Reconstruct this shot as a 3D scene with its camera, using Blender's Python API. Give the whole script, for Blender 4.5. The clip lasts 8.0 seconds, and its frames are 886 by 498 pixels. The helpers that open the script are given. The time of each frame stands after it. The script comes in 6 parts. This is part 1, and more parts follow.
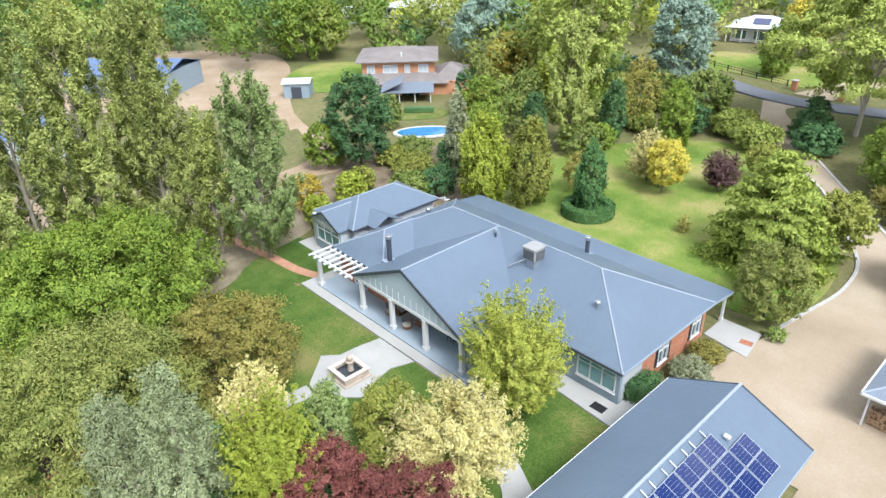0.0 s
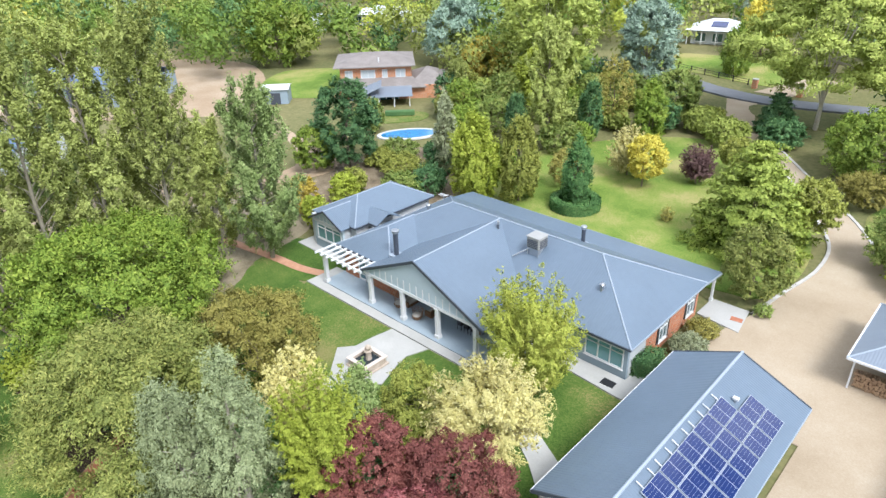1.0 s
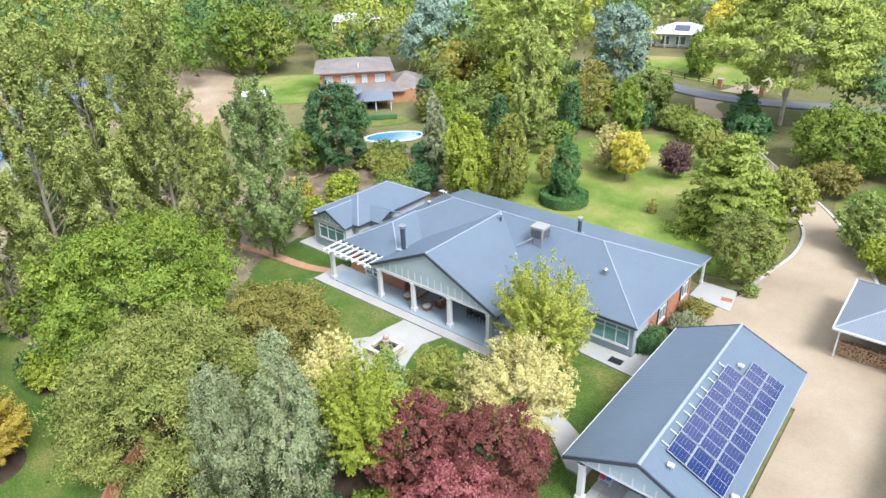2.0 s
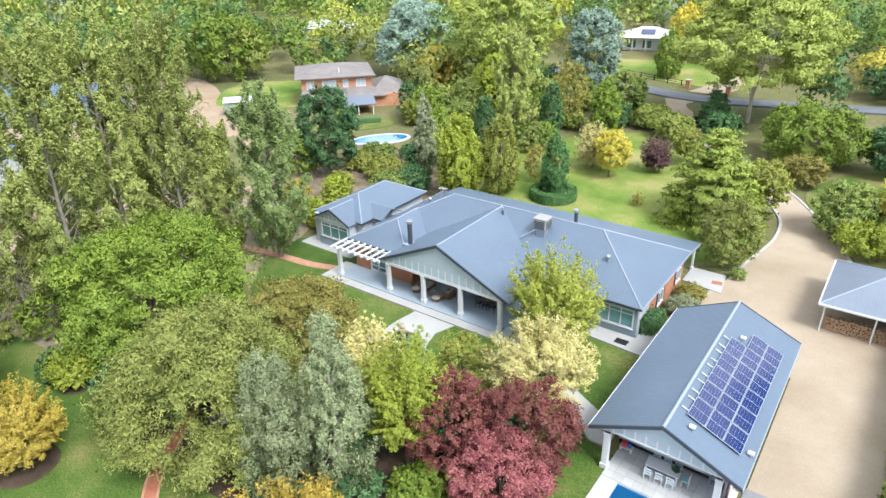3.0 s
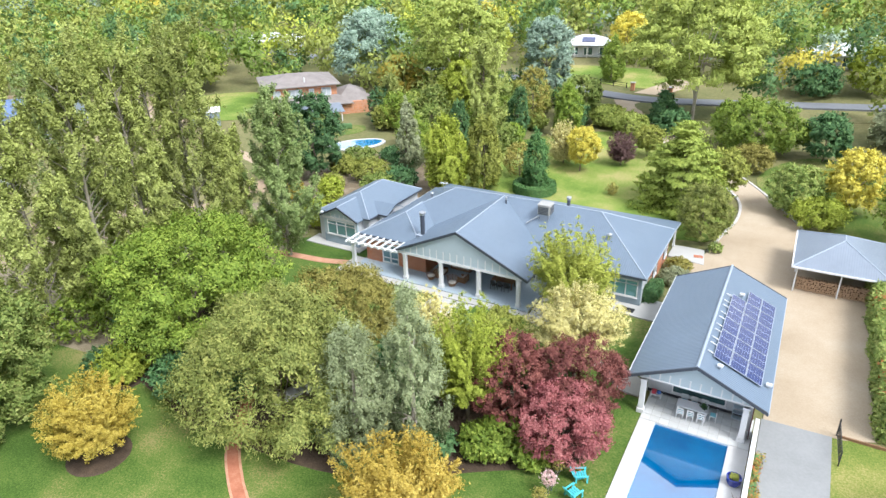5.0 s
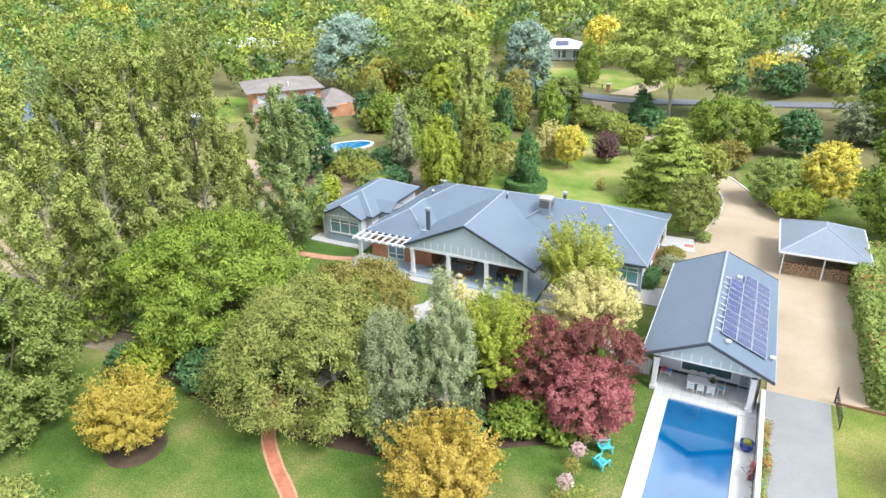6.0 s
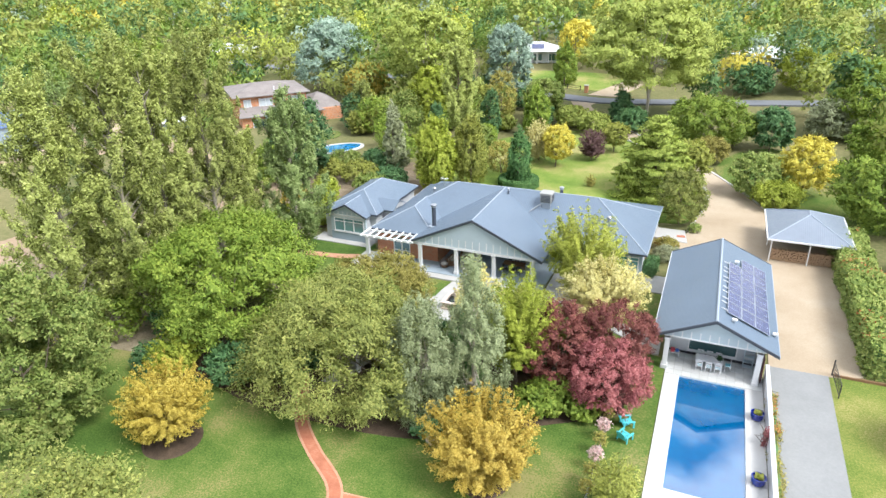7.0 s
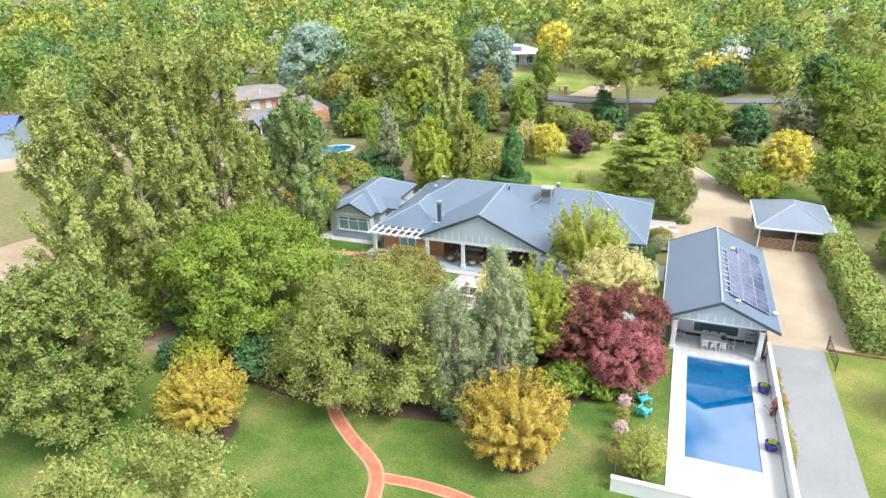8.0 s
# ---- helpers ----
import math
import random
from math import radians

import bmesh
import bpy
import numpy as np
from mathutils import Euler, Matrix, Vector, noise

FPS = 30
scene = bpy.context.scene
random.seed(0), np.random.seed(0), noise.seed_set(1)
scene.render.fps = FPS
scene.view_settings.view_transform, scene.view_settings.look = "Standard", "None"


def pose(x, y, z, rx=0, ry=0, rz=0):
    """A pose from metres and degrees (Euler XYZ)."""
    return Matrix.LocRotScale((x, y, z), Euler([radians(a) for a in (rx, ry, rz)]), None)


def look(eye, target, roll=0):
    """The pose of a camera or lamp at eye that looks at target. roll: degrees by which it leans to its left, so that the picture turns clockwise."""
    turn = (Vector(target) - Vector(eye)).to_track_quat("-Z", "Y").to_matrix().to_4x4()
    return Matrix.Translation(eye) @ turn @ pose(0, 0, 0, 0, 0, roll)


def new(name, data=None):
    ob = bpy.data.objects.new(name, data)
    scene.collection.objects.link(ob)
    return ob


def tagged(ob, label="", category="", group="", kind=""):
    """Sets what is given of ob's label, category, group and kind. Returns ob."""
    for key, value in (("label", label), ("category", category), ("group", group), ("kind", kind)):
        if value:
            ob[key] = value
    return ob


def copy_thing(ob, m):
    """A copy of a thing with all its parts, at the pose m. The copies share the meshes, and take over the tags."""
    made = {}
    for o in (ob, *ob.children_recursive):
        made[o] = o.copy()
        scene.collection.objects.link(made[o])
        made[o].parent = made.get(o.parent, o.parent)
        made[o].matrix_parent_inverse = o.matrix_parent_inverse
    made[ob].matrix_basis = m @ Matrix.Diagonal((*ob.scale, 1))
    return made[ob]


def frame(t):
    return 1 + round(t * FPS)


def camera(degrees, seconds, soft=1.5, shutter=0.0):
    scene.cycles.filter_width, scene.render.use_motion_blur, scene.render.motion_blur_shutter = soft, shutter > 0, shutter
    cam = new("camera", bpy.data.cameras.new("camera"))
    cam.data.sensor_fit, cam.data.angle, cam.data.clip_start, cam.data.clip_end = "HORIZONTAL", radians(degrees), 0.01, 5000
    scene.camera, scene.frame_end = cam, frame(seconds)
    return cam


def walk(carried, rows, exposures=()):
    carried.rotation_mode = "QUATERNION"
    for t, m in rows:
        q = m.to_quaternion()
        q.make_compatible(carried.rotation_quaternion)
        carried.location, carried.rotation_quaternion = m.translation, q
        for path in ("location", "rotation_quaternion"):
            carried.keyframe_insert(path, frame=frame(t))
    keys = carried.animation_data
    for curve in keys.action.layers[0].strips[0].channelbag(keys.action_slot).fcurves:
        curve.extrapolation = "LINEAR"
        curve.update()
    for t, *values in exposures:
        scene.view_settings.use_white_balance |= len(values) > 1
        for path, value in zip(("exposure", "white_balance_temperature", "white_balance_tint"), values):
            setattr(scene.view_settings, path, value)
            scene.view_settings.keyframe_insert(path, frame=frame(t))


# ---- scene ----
cam = camera(69.5, 8.0)
PATH = [
    (0, (-0.208, 1.517, 29.184), (-1.529, 2.697, 28.256), -1.6),
    (0.5, (-0.543, -0.601, 29.164), (-1.826, 0.626, 28.245), -1.6),
    (1, (-0.996, -2.768, 29.199), (-2.241, -1.495, 28.287), -1.6),
    (1.5, (-1.49, -4.918, 29.211), (-2.696, -3.602, 28.307), -1.6),
    (3, (-3.563, -11.38, 29.194), (-4.644, -9.945, 28.315), -1.5),
    (3.5, (-4.433, -13.442, 29.171), (-5.47, -11.971, 28.3), -1.4),
    (4, (-5.375, -15.518, 29.159), (-6.369, -14.012, 28.296), -1.4),
    (4.5, (-6.371, -17.537, 29.16), (-7.322, -16.0, 28.304), -1.4),
    (6, (-9.888, -23.353, 29.062), (-10.703, -21.73, 28.226), -1.2),
    (6.5, (-11.141, -25.178, 29.031), (-11.913, -23.53, 28.201), -1.2),
    (7, (-12.537, -26.962, 29.025), (-13.263, -25.291, 28.201), -1.2),
    (7.5, (-13.919, -28.759, 29.051), (-14.6, -27.067, 28.232), -1.2),
    (8, (-15.325, -30.427, 29.079), (-15.963, -28.716, 28.264), -1.3),
]
K = 0.89   # metres for each unit of the plan below
EXPOSURE = [(0.0, 0.50, 5960, 10), (3.5, 0.63, 6000, 10), (8.0, 0.71, 6220, 10)]
walk(cam, [(t, look(Vector(eye) * K, Vector(target) * K, roll)) for t, eye, target, roll in PATH], EXPOSURE)

# ---- world and sun ----
world = bpy.data.worlds.new("sky")
scene.world = world
world.use_nodes = True
wn, wl = world.node_tree.nodes, world.node_tree.links
wn.clear()
SUN_EL, SUN_AZ = 52.0, 106.0   # height above the horizon; bearing clockwise from +y
sky = wn.new("ShaderNodeTexSky")
sky.sky_type = "NISHITA"
sky.sun_disc = False
sky.sun_elevation = radians(SUN_EL)
sky.sun_rotation = radians(SUN_AZ)
sky.dust_density = 2.0
cloud_at = wn.new("ShaderNodeTexCoord")
cloud_map = wn.new("ShaderNodeMapping")
cloud_map.inputs["Scale"].default_value = (1.0, 1.0, 1.6)
cloud = wn.new("ShaderNodeTexNoise")
cloud.inputs["Scale"].default_value = 2.4
cloud.inputs["Detail"].default_value = 6.0
cloud.inputs["Roughness"].default_value = 0.55
cloud_ramp = wn.new("ShaderNodeValToRGB")
cloud_ramp.color_ramp.elements[0].position = 0.43
cloud_ramp.color_ramp.elements[1].position = 0.51
cloud_mix = wn.new("ShaderNodeMixRGB")
cloud_mix.inputs["Color2"].default_value = (10.5, 10.6, 10.9, 1)
wbg = wn.new("ShaderNodeBackground")
wbg.inputs["Strength"].default_value = 0.11
wout = wn.new("ShaderNodeOutputWorld")
wl.new(cloud_at.outputs["Generated"], cloud_map.inputs["Vector"])
wl.new(cloud_map.outputs["Vector"], cloud.inputs["Vector"])
wl.new(cloud.outputs["Fac"], cloud_ramp.inputs["Fac"])
wl.new(cloud_ramp.outputs["Color"], cloud_mix.inputs["Fac"])
wl.new(sky.outputs["Color"], cloud_mix.inputs["Color1"])
wl.new(cloud_mix.outputs["Color"], wbg.inputs["Color"])
wl.new(wbg.outputs["Background"], wout.inputs["Surface"])
sun = new("sun", bpy.data.lights.new("sun", "SUN"))
sun.data.energy = 3.2
sun.data.angle = radians(24)
sun.data.color = (1.0, 0.965, 0.91)
az, el = radians(SUN_AZ), radians(SUN_EL)
sun_way = Vector((math.sin(az) * math.cos(el), math.cos(az) * math.cos(el), math.sin(el)))
sun.matrix_world = look(sun_way * 200, (0, 0, 0))


# ---- materials ----
def ramp(nt, stops):
    r = nt.nodes.new("ShaderNodeValToRGB")
    els = r.color_ramp.elements
    while len(els) < len(stops):
        els.new(0.5)
    for e, (p, c) in zip(els, stops):
        e.position, e.color = p, (*c, 1)
    return r


def noise_node(nt, scale, detail=5.0, rough=0.6, coord="Object"):
    tc = nt.nodes.new("ShaderNodeTexCoord")
    n = nt.nodes.new("ShaderNodeTexNoise")
    n.inputs["Scale"].default_value, n.inputs["Detail"].default_value, n.inputs["Roughness"].default_value = scale, detail, rough
    nt.links.new(tc.outputs[coord], n.inputs["Vector"])
    return n


def bump_to(nt, bsdf, height, strength, distance):
    b = nt.nodes.new("ShaderNodeBump")
    b.inputs["Strength"].default_value, b.inputs["Distance"].default_value = strength, distance
    nt.links.new(height, b.inputs["Height"])
    nt.links.new(b.outputs["Normal"], bsdf.inputs["Normal"])
    return b


def mottled(name, stops, scale, fine=12.0, rough=0.8, bump=0.3, dist=0.02, metal=0.0, spec=0.5):
    """A surface with broad stains and a fine grain."""
    m = bpy.data.materials.new(name)
    m.use_nodes = True
    nt = m.node_tree
    b = nt.nodes["Principled BSDF"]
    b.inputs["Roughness"].default_value, b.inputs["Metallic"].default_value = rough, metal
    b.inputs["Specular IOR Level"].default_value = spec
    big, small = noise_node(nt, scale), noise_node(nt, scale * fine)
    mix = nt.nodes.new("ShaderNodeMath")
    mix.operation = "MULTIPLY_ADD"
    mix.inputs[1].default_value = 0.4
    half = nt.nodes.new("ShaderNodeMath")
    half.operation = "MULTIPLY"
    half.inputs[1].default_value = 0.62
    nt.links.new(big.outputs["Fac"], half.inputs[0])
    nt.links.new(small.outputs["Fac"], mix.inputs[0])
    nt.links.new(half.outputs[0], mix.inputs[2])
    r = ramp(nt, stops)
    nt.links.new(mix.outputs[0], r.inputs["Fac"])
    nt.links.new(r.outputs["Color"], b.inputs["Base Color"])
    if bump:
        bump_to(nt, b, small.outputs["Fac"], bump, dist)
    return m


def plain(name, col, rough=0.5, metal=0.0, var=0.12, scale=1.5, spec=0.5):
    lo = tuple(c * (1 - var) for c in col)
    hi = tuple(min(1, c * (1 + var)) for c in col)
    return mottled(name, [(0.3, lo), (0.7, hi)], scale, 9.0, rough, 0.08, 0.01, metal, spec)


def foliage(name, dark, mid, light, rough=0.62, trans=0.24, patch=0.55, grain=0.42):
    """Leaves: every leaf takes its own shade, and every plant leans to its own."""
    m = bpy.data.materials.new(name)
    m.use_nodes = True
    nt = m.node_tree
    b = nt.nodes["Principled BSDF"]
    b.inputs["Roughness"].default_value = rough
    b.inputs["Specular IOR Level"].default_value = 0.25
    g = nt.nodes.new("ShaderNodeNewGeometry")
    n = noise_node(nt, patch, 3.0)
    add = nt.nodes.new("ShaderNodeMath")
    add.operation = "MULTIPLY_ADD"
    add.inputs[1].default_value = grain
    sc = nt.nodes.new("ShaderNodeMath")
    sc.operation = "MULTIPLY"
    sc.inputs[1].default_value = 1.0 - grain
    nt.links.new(n.outputs["Fac"], sc.inputs[0])
    nt.links.new(g.outputs["Random Per Island"], add.inputs[0])
    nt.links.new(sc.outputs[0], add.inputs[2])
    r = ramp(nt, [(0.12, dark), (0.5, mid), (0.86, light)])
    nt.links.new(add.outputs[0], r.inputs["Fac"])
    oi = nt.nodes.new("ShaderNodeObjectInfo")
    hsv = nt.nodes.new("ShaderNodeHueSaturation")
    mr = nt.nodes.new("ShaderNodeMapRange")
    mr.inputs["To Min"].default_value, mr.inputs["To Max"].default_value = 0.85, 1.15
    nt.links.new(oi.outputs["Random"], mr.inputs["Value"])
    nt.links.new(mr.outputs[0], hsv.inputs["Value"])
    nt.links.new(r.outputs["Color"], hsv.inputs["Color"])
    nt.links.new(hsv.outputs["Color"], b.inputs["Base Color"])
    tr = nt.nodes.new("ShaderNodeBsdfTranslucent")
    nt.links.new(hsv.outputs["Color"], tr.inputs["Color"])
    ms = nt.nodes.new("ShaderNodeMixShader")
    ms.inputs["Fac"].default_value = trans
    nt.links.new(b.outputs[0], ms.inputs[1])
    nt.links.new(tr.outputs[0], ms.inputs[2])
    nt.links.new(ms.outputs[0], nt.nodes["Material Output"].inputs["Surface"])
    return m


def ribbed(name, col, period=0.19, rough=0.42):
    """Folded steel roofing with ribs that run down the slope (along v)."""
    m = plain(name, col, rough, 0.0, 0.10, 0.25, 0.55)
    nt = m.node_tree
    b = nt.nodes["Principled BSDF"]
    uv = nt.nodes.new("ShaderNodeUVMap")
    sep = nt.nodes.new("ShaderNodeSeparateXYZ")
    mul = nt.nodes.new("ShaderNodeMath")
    mul.operation = "MULTIPLY"
    mul.inputs[1].default_value = 2 * math.pi / period
    si = nt.nodes.new("ShaderNodeMath")
    si.operation = "SINE"
    nt.links.new(uv.outputs["UV"], sep.inputs[0])
    nt.links.new(sep.outputs["X"], mul.inputs[0])
    nt.links.new(mul.outputs[0], si.inputs[0])
    bump_to(nt, b, si.outputs[0], 0.5, 0.012)
    return m


def bricks(name, c1, c2, mortar):
    m = bpy.data.materials.new(name)
    m.use_nodes = True
    nt = m.node_tree
    b = nt.nodes["Principled BSDF"]
    b.inputs["Roughness"].default_value = 0.85
    uv = nt.nodes.new("ShaderNodeUVMap")
    t = nt.nodes.new("ShaderNodeTexBrick")
    t.inputs["Color1"].default_value, t.inputs["Color2"].default_value, t.inputs["Mortar"].default_value = (*c1, 1), (*c2, 1), (*mortar, 1)
    t.inputs["Scale"].default_value = 1.0
    t.inputs["Brick Width"].default_value, t.inputs["Row Height"].default_value = 0.24, 0.086
    t.inputs["Mortar Size"].default_value = 0.008
    nt.links.new(uv.outputs["UV"], t.inputs["Vector"])
    n = noise_node(nt, 0.9)
    mx = nt.nodes.new("ShaderNodeMixRGB")
    mx.blend_type = "MULTIPLY"
    mx.inputs["Fac"].default_value = 0.5
    r = ramp(nt, [(0.3, (0.65, 0.65, 0.65)), (0.7, (1.15, 1.1, 1.05))])
    nt.links.new(n.outputs["Fac"], r.inputs["Fac"])
    nt.links.new(t.outputs["Color"], mx.inputs["Color1"])
    nt.links.new(r.outputs["Color"], mx.inputs["Color2"])
    nt.links.new(mx.outputs["Color"], b.inputs["Base Color"])
    bump_to(nt, b, t.outputs["Fac"], 0.4, -0.006)
    return m


def glass(name, col, rough=0.05):
    m = bpy.data.materials.new(name)
    m.use_nodes = True
    b = m.node_tree.nodes["Principled BSDF"]
    b.inputs["Base Color"].default_value = (*col, 1)
    b.inputs["Roughness"].default_value = rough
    b.inputs["Specular IOR Level"].default_value = 0.9
    return m


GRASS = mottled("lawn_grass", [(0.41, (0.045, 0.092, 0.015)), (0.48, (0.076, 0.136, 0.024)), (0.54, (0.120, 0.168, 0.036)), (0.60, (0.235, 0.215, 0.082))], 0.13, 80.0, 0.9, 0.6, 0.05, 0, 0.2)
# lighter, yellower copy of lawn_grass: the sunny look is put into the colour
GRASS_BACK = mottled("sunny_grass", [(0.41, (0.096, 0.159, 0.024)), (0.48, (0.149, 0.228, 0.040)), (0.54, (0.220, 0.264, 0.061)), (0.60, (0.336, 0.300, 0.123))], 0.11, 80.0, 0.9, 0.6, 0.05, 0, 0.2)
GRASS_DRY = mottled("straw_lawn", [(0.40, (0.085, 0.135, 0.022)), (0.47, (0.135, 0.180, 0.034)), (0.54, (0.200, 0.220, 0.053)), (0.60, (0.300, 0.265, 0.100))], 0.12, 80.0, 0.9, 0.6, 0.05, 0, 0.2)
DRY = mottled("dry_ground", [(0.25, (0.070, 0.092, 0.030)), (0.45, (0.135, 0.142, 0.056)), (0.6, (0.215, 0.195, 0.090)), (0.8, (0.360, 0.300, 0.170))], 0.05, 40.0, 0.95, 0.5, 0.08, 0, 0.2)
SAND = mottled("bare_earth", [(0.3, (0.272, 0.192, 0.120)), (0.5, (0.368, 0.280, 0.192)), (0.7, (0.464, 0.376, 0.288))], 0.12, 30.0, 0.95, 0.4, 0.05, 0, 0.2)
MULCH = mottled("garden_mulch", [(0.3, (0.035, 0.026, 0.018)), (0.55, (0.09, 0.065, 0.045)), (0.75, (0.17, 0.12, 0.08))], 0.7, 22.0, 0.95, 0.8, 0.06, 0, 0.2)
GRAVEL = mottled("tan_gravel", [(0.28, (0.295, 0.230, 0.156)), (0.5, (0.385, 0.312, 0.224)), (0.72, (0.462, 0.396, 0.306))], 0.16, 70.0, 0.95, 0.6, 0.02, 0, 0.2)
CONCRETE = mottled("pale_concrete", [(0.3, (0.360, 0.358, 0.342)), (0.7, (0.490, 0.486, 0.470))], 0.5, 20.0, 0.85, 0.2, 0.006, 0, 0.3)
LANE = mottled("grey_concrete", [(0.3, (0.207, 0.213, 0.213)), (0.7, (0.282, 0.288, 0.288))], 0.3, 25.0, 0.9, 0.2, 0.006, 0, 0.3)
TILE = mottled("blue_grey_tile", [(0.3, (0.29, 0.36, 0.42)), (0.7, (0.38, 0.45, 0.51))], 0.8, 16.0, 0.45, 0.1, 0.004)
DECKTILE = mottled("deck_tile", [(0.3, (0.48, 0.49, 0.48)), (0.7, (0.58, 0.59, 0.58))], 0.8, 14.0, 0.7, 0.1, 0.004)
nt = DECKTILE.node_tree
tone, pick = nt.nodes.new("ShaderNodeHueSaturation"), nt.nodes.new("ShaderNodeObjectInfo")
shade = nt.nodes.new("ShaderNodeMapRange")
shade.inputs["To Min"].default_value, shade.inputs["To Max"].default_value = 0.88, 1.08
paint = nt.nodes["Principled BSDF"].inputs["Base Color"]
nt.links.new(pick.outputs["Random"], shade.inputs["Value"])
nt.links.new(shade.outputs[0], tone.inputs["Value"])
nt.links.new(paint.links[0].from_socket, tone.inputs["Color"])
nt.links.new(tone.outputs["Color"], paint)
COPING = mottled("white_stone", [(0.3, (0.480, 0.475, 0.460)), (0.7, (0.590, 0.585, 0.570))], 0.6, 20.0, 0.75, 0.15, 0.005)
KERB = mottled("white_kerb", [(0.3, (0.384, 0.368, 0.344)), (0.7, (0.576, 0.560, 0.536))], 1.2, 12.0, 0.85, 0.4, 0.02)
ASPHALT = mottled("asphalt", [(0.3, (0.13, 0.14, 0.16)), (0.7, (0.19, 0.20, 0.22))], 0.3, 40.0, 0.9, 0.3, 0.01)
PATHBRICK = mottled("red_brick_paving", [(0.3, (0.30, 0.10, 0.055)), (0.55, (0.42, 0.16, 0.09)), (0.75, (0.50, 0.26, 0.17))], 1.5, 6.0, 0.9, 0.4, 0.01)
EDGEBRICK = mottled("terracotta_edging", [(0.3, (0.40, 0.19, 0.11)), (0.7, (0.56, 0.33, 0.22))], 2.0, 6.0, 0.9, 0.4, 0.01)
ROOF = ribbed("blue_grey_steel", (0.128, 0.172, 0.228))
ROOF_CARPORT = ribbed("pale_grey_steel", (0.19, 0.225, 0.275))
CAP = plain("ridge_steel", (0.31, 0.36, 0.43), 0.4, 0.0, 0.06)
DARKTRIM = plain("charcoal_fascia", (0.055, 0.065, 0.085), 0.45)
WHITE = plain("white_paint", (0.671, 0.679, 0.688), 0.45, 0, 0.05)
PALEBLUE = plain("pale_blue_board", (0.46, 0.55, 0.60), 0.6, 0, 0.05)
BLUEWALL = plain("blue_grey_weatherboard", (0.27, 0.34, 0.40), 0.6, 0, 0.07)
RENDER = plain("pale_render", (0.480, 0.504, 0.528), 0.75, 0, 0.06)
BRICK = bricks("red_brick", (0.42, 0.135, 0.062), (0.54, 0.21, 0.10), (0.45, 0.36, 0.29))
NBRICK = bricks("orange_brick", (0.50, 0.20, 0.09), (0.58, 0.26, 0.13), (0.48, 0.38, 0.30))
WINDOW = glass("window_glass", (0.045, 0.10, 0.105))
DARKIN = plain("dark_interior", (0.03, 0.03, 0.035), 0.8)
STEEL = plain("galvanised_steel", (0.45, 0.47, 0.50), 0.35, 0.8, 0.08)
BLACK = plain("black_metal", (0.02, 0.02, 0.024), 0.5)
WOOD = mottled("brown_wood", [(0.3, (0.14, 0.07, 0.035)), (0.7, (0.28, 0.16, 0.085))], 1.5, 14.0, 0.65, 0.2, 0.01)
BARK = mottled("grey_brown_bark", [(0.3, (0.10, 0.075, 0.05)), (0.7, (0.24, 0.20, 0.15))], 2.0, 9.0, 0.9, 0.6, 0.03)
PALEBARK = mottled("pale_gum_bark", [(0.3, (0.34, 0.29, 0.23)), (0.7, (0.58, 0.53, 0.46))], 1.2, 8.0, 0.85, 0.4, 0.02)
POPBARK = mottled("grey_poplar_bark", [(0.3, (0.17, 0.15, 0.11)), (0.7, (0.34, 0.31, 0.25))], 1.6, 8.0, 0.9, 0.4, 0.02)
LOGEND = mottled("cut_log_ends", [(0.3, (0.16, 0.095, 0.055)), (0.5, (0.34, 0.22, 0.13)), (0.72, (0.55, 0.41, 0.27))], 2.2, 4.0, 0.9, 0.4, 0.02)
PVCELL = glass("solar_cells", (0.006, 0.020, 0.110), 0.10)
PVCELL.node_tree.nodes["Principled BSDF"].inputs["Coat Weight"].default_value = 0.16
PVCELL.node_tree.nodes["Principled BSDF"].inputs["Coat IOR"].default_value = 1.7
PVFRAME = plain("solar_frame", (0.47, 0.51, 0.57), 0.35, 0.5, 0.05)
CUSHION = plain("beige_cushion", (0.50, 0.47, 0.42), 0.9)
TURQ = plain("turquoise_plastic", (0.10, 0.55, 0.62), 0.4)
COBALT = glass("cobalt_glaze", (0.012, 0.025, 0.22), 0.12)
STONE = mottled("weathered_stone", [(0.3, (0.32, 0.25, 0.19)), (0.7, (0.60, 0.52, 0.44))], 2.0, 10.0, 0.9, 0.5, 0.03)
NROOF = mottled("grey_roof_tiles", [(0.3, (0.155, 0.136, 0.130)), (0.5, (0.223, 0.198, 0.186)), (0.7, (0.285, 0.260, 0.248))], 0.5, 14.0, 0.85, 0.5, 0.04)
WROOF = plain("white_steel_roof", (0.66, 0.68, 0.71), 0.4, 0, 0.06, 0.3)
BLUEROOF = plain("blue_steel_roof", (0.10, 0.16, 0.30), 0.4, 0, 0.1, 0.3)


def water(name, deep, light):
    m = bpy.data.materials.new(name)
    m.use_nodes = True
    nt = m.node_tree
    b = nt.nodes["Principled BSDF"]
    b.inputs["Roughness"].default_value = 0.03
    b.inputs["IOR"].default_value = 1.6
    b.inputs["Specular IOR Level"].default_value = 1.0
    b.inputs["Coat Weight"].default_value = 1.0
    b.inputs["Coat IOR"].default_value = 1.9
    b.inputs["Coat Roughness"].default_value = 0.02
    n = noise_node(nt, 0.4)
    r = ramp(nt, [(0.35, deep), (0.65, light)])
    nt.links.new(n.outputs["Fac"], r.inputs["Fac"])
    nt.links.new(r.outputs["Color"], b.inputs["Base Color"])
    fine = noise_node(nt, 1.2)
    bump_to(nt, b, fine.outputs["Fac"], 0.05, 0.01)
    return m


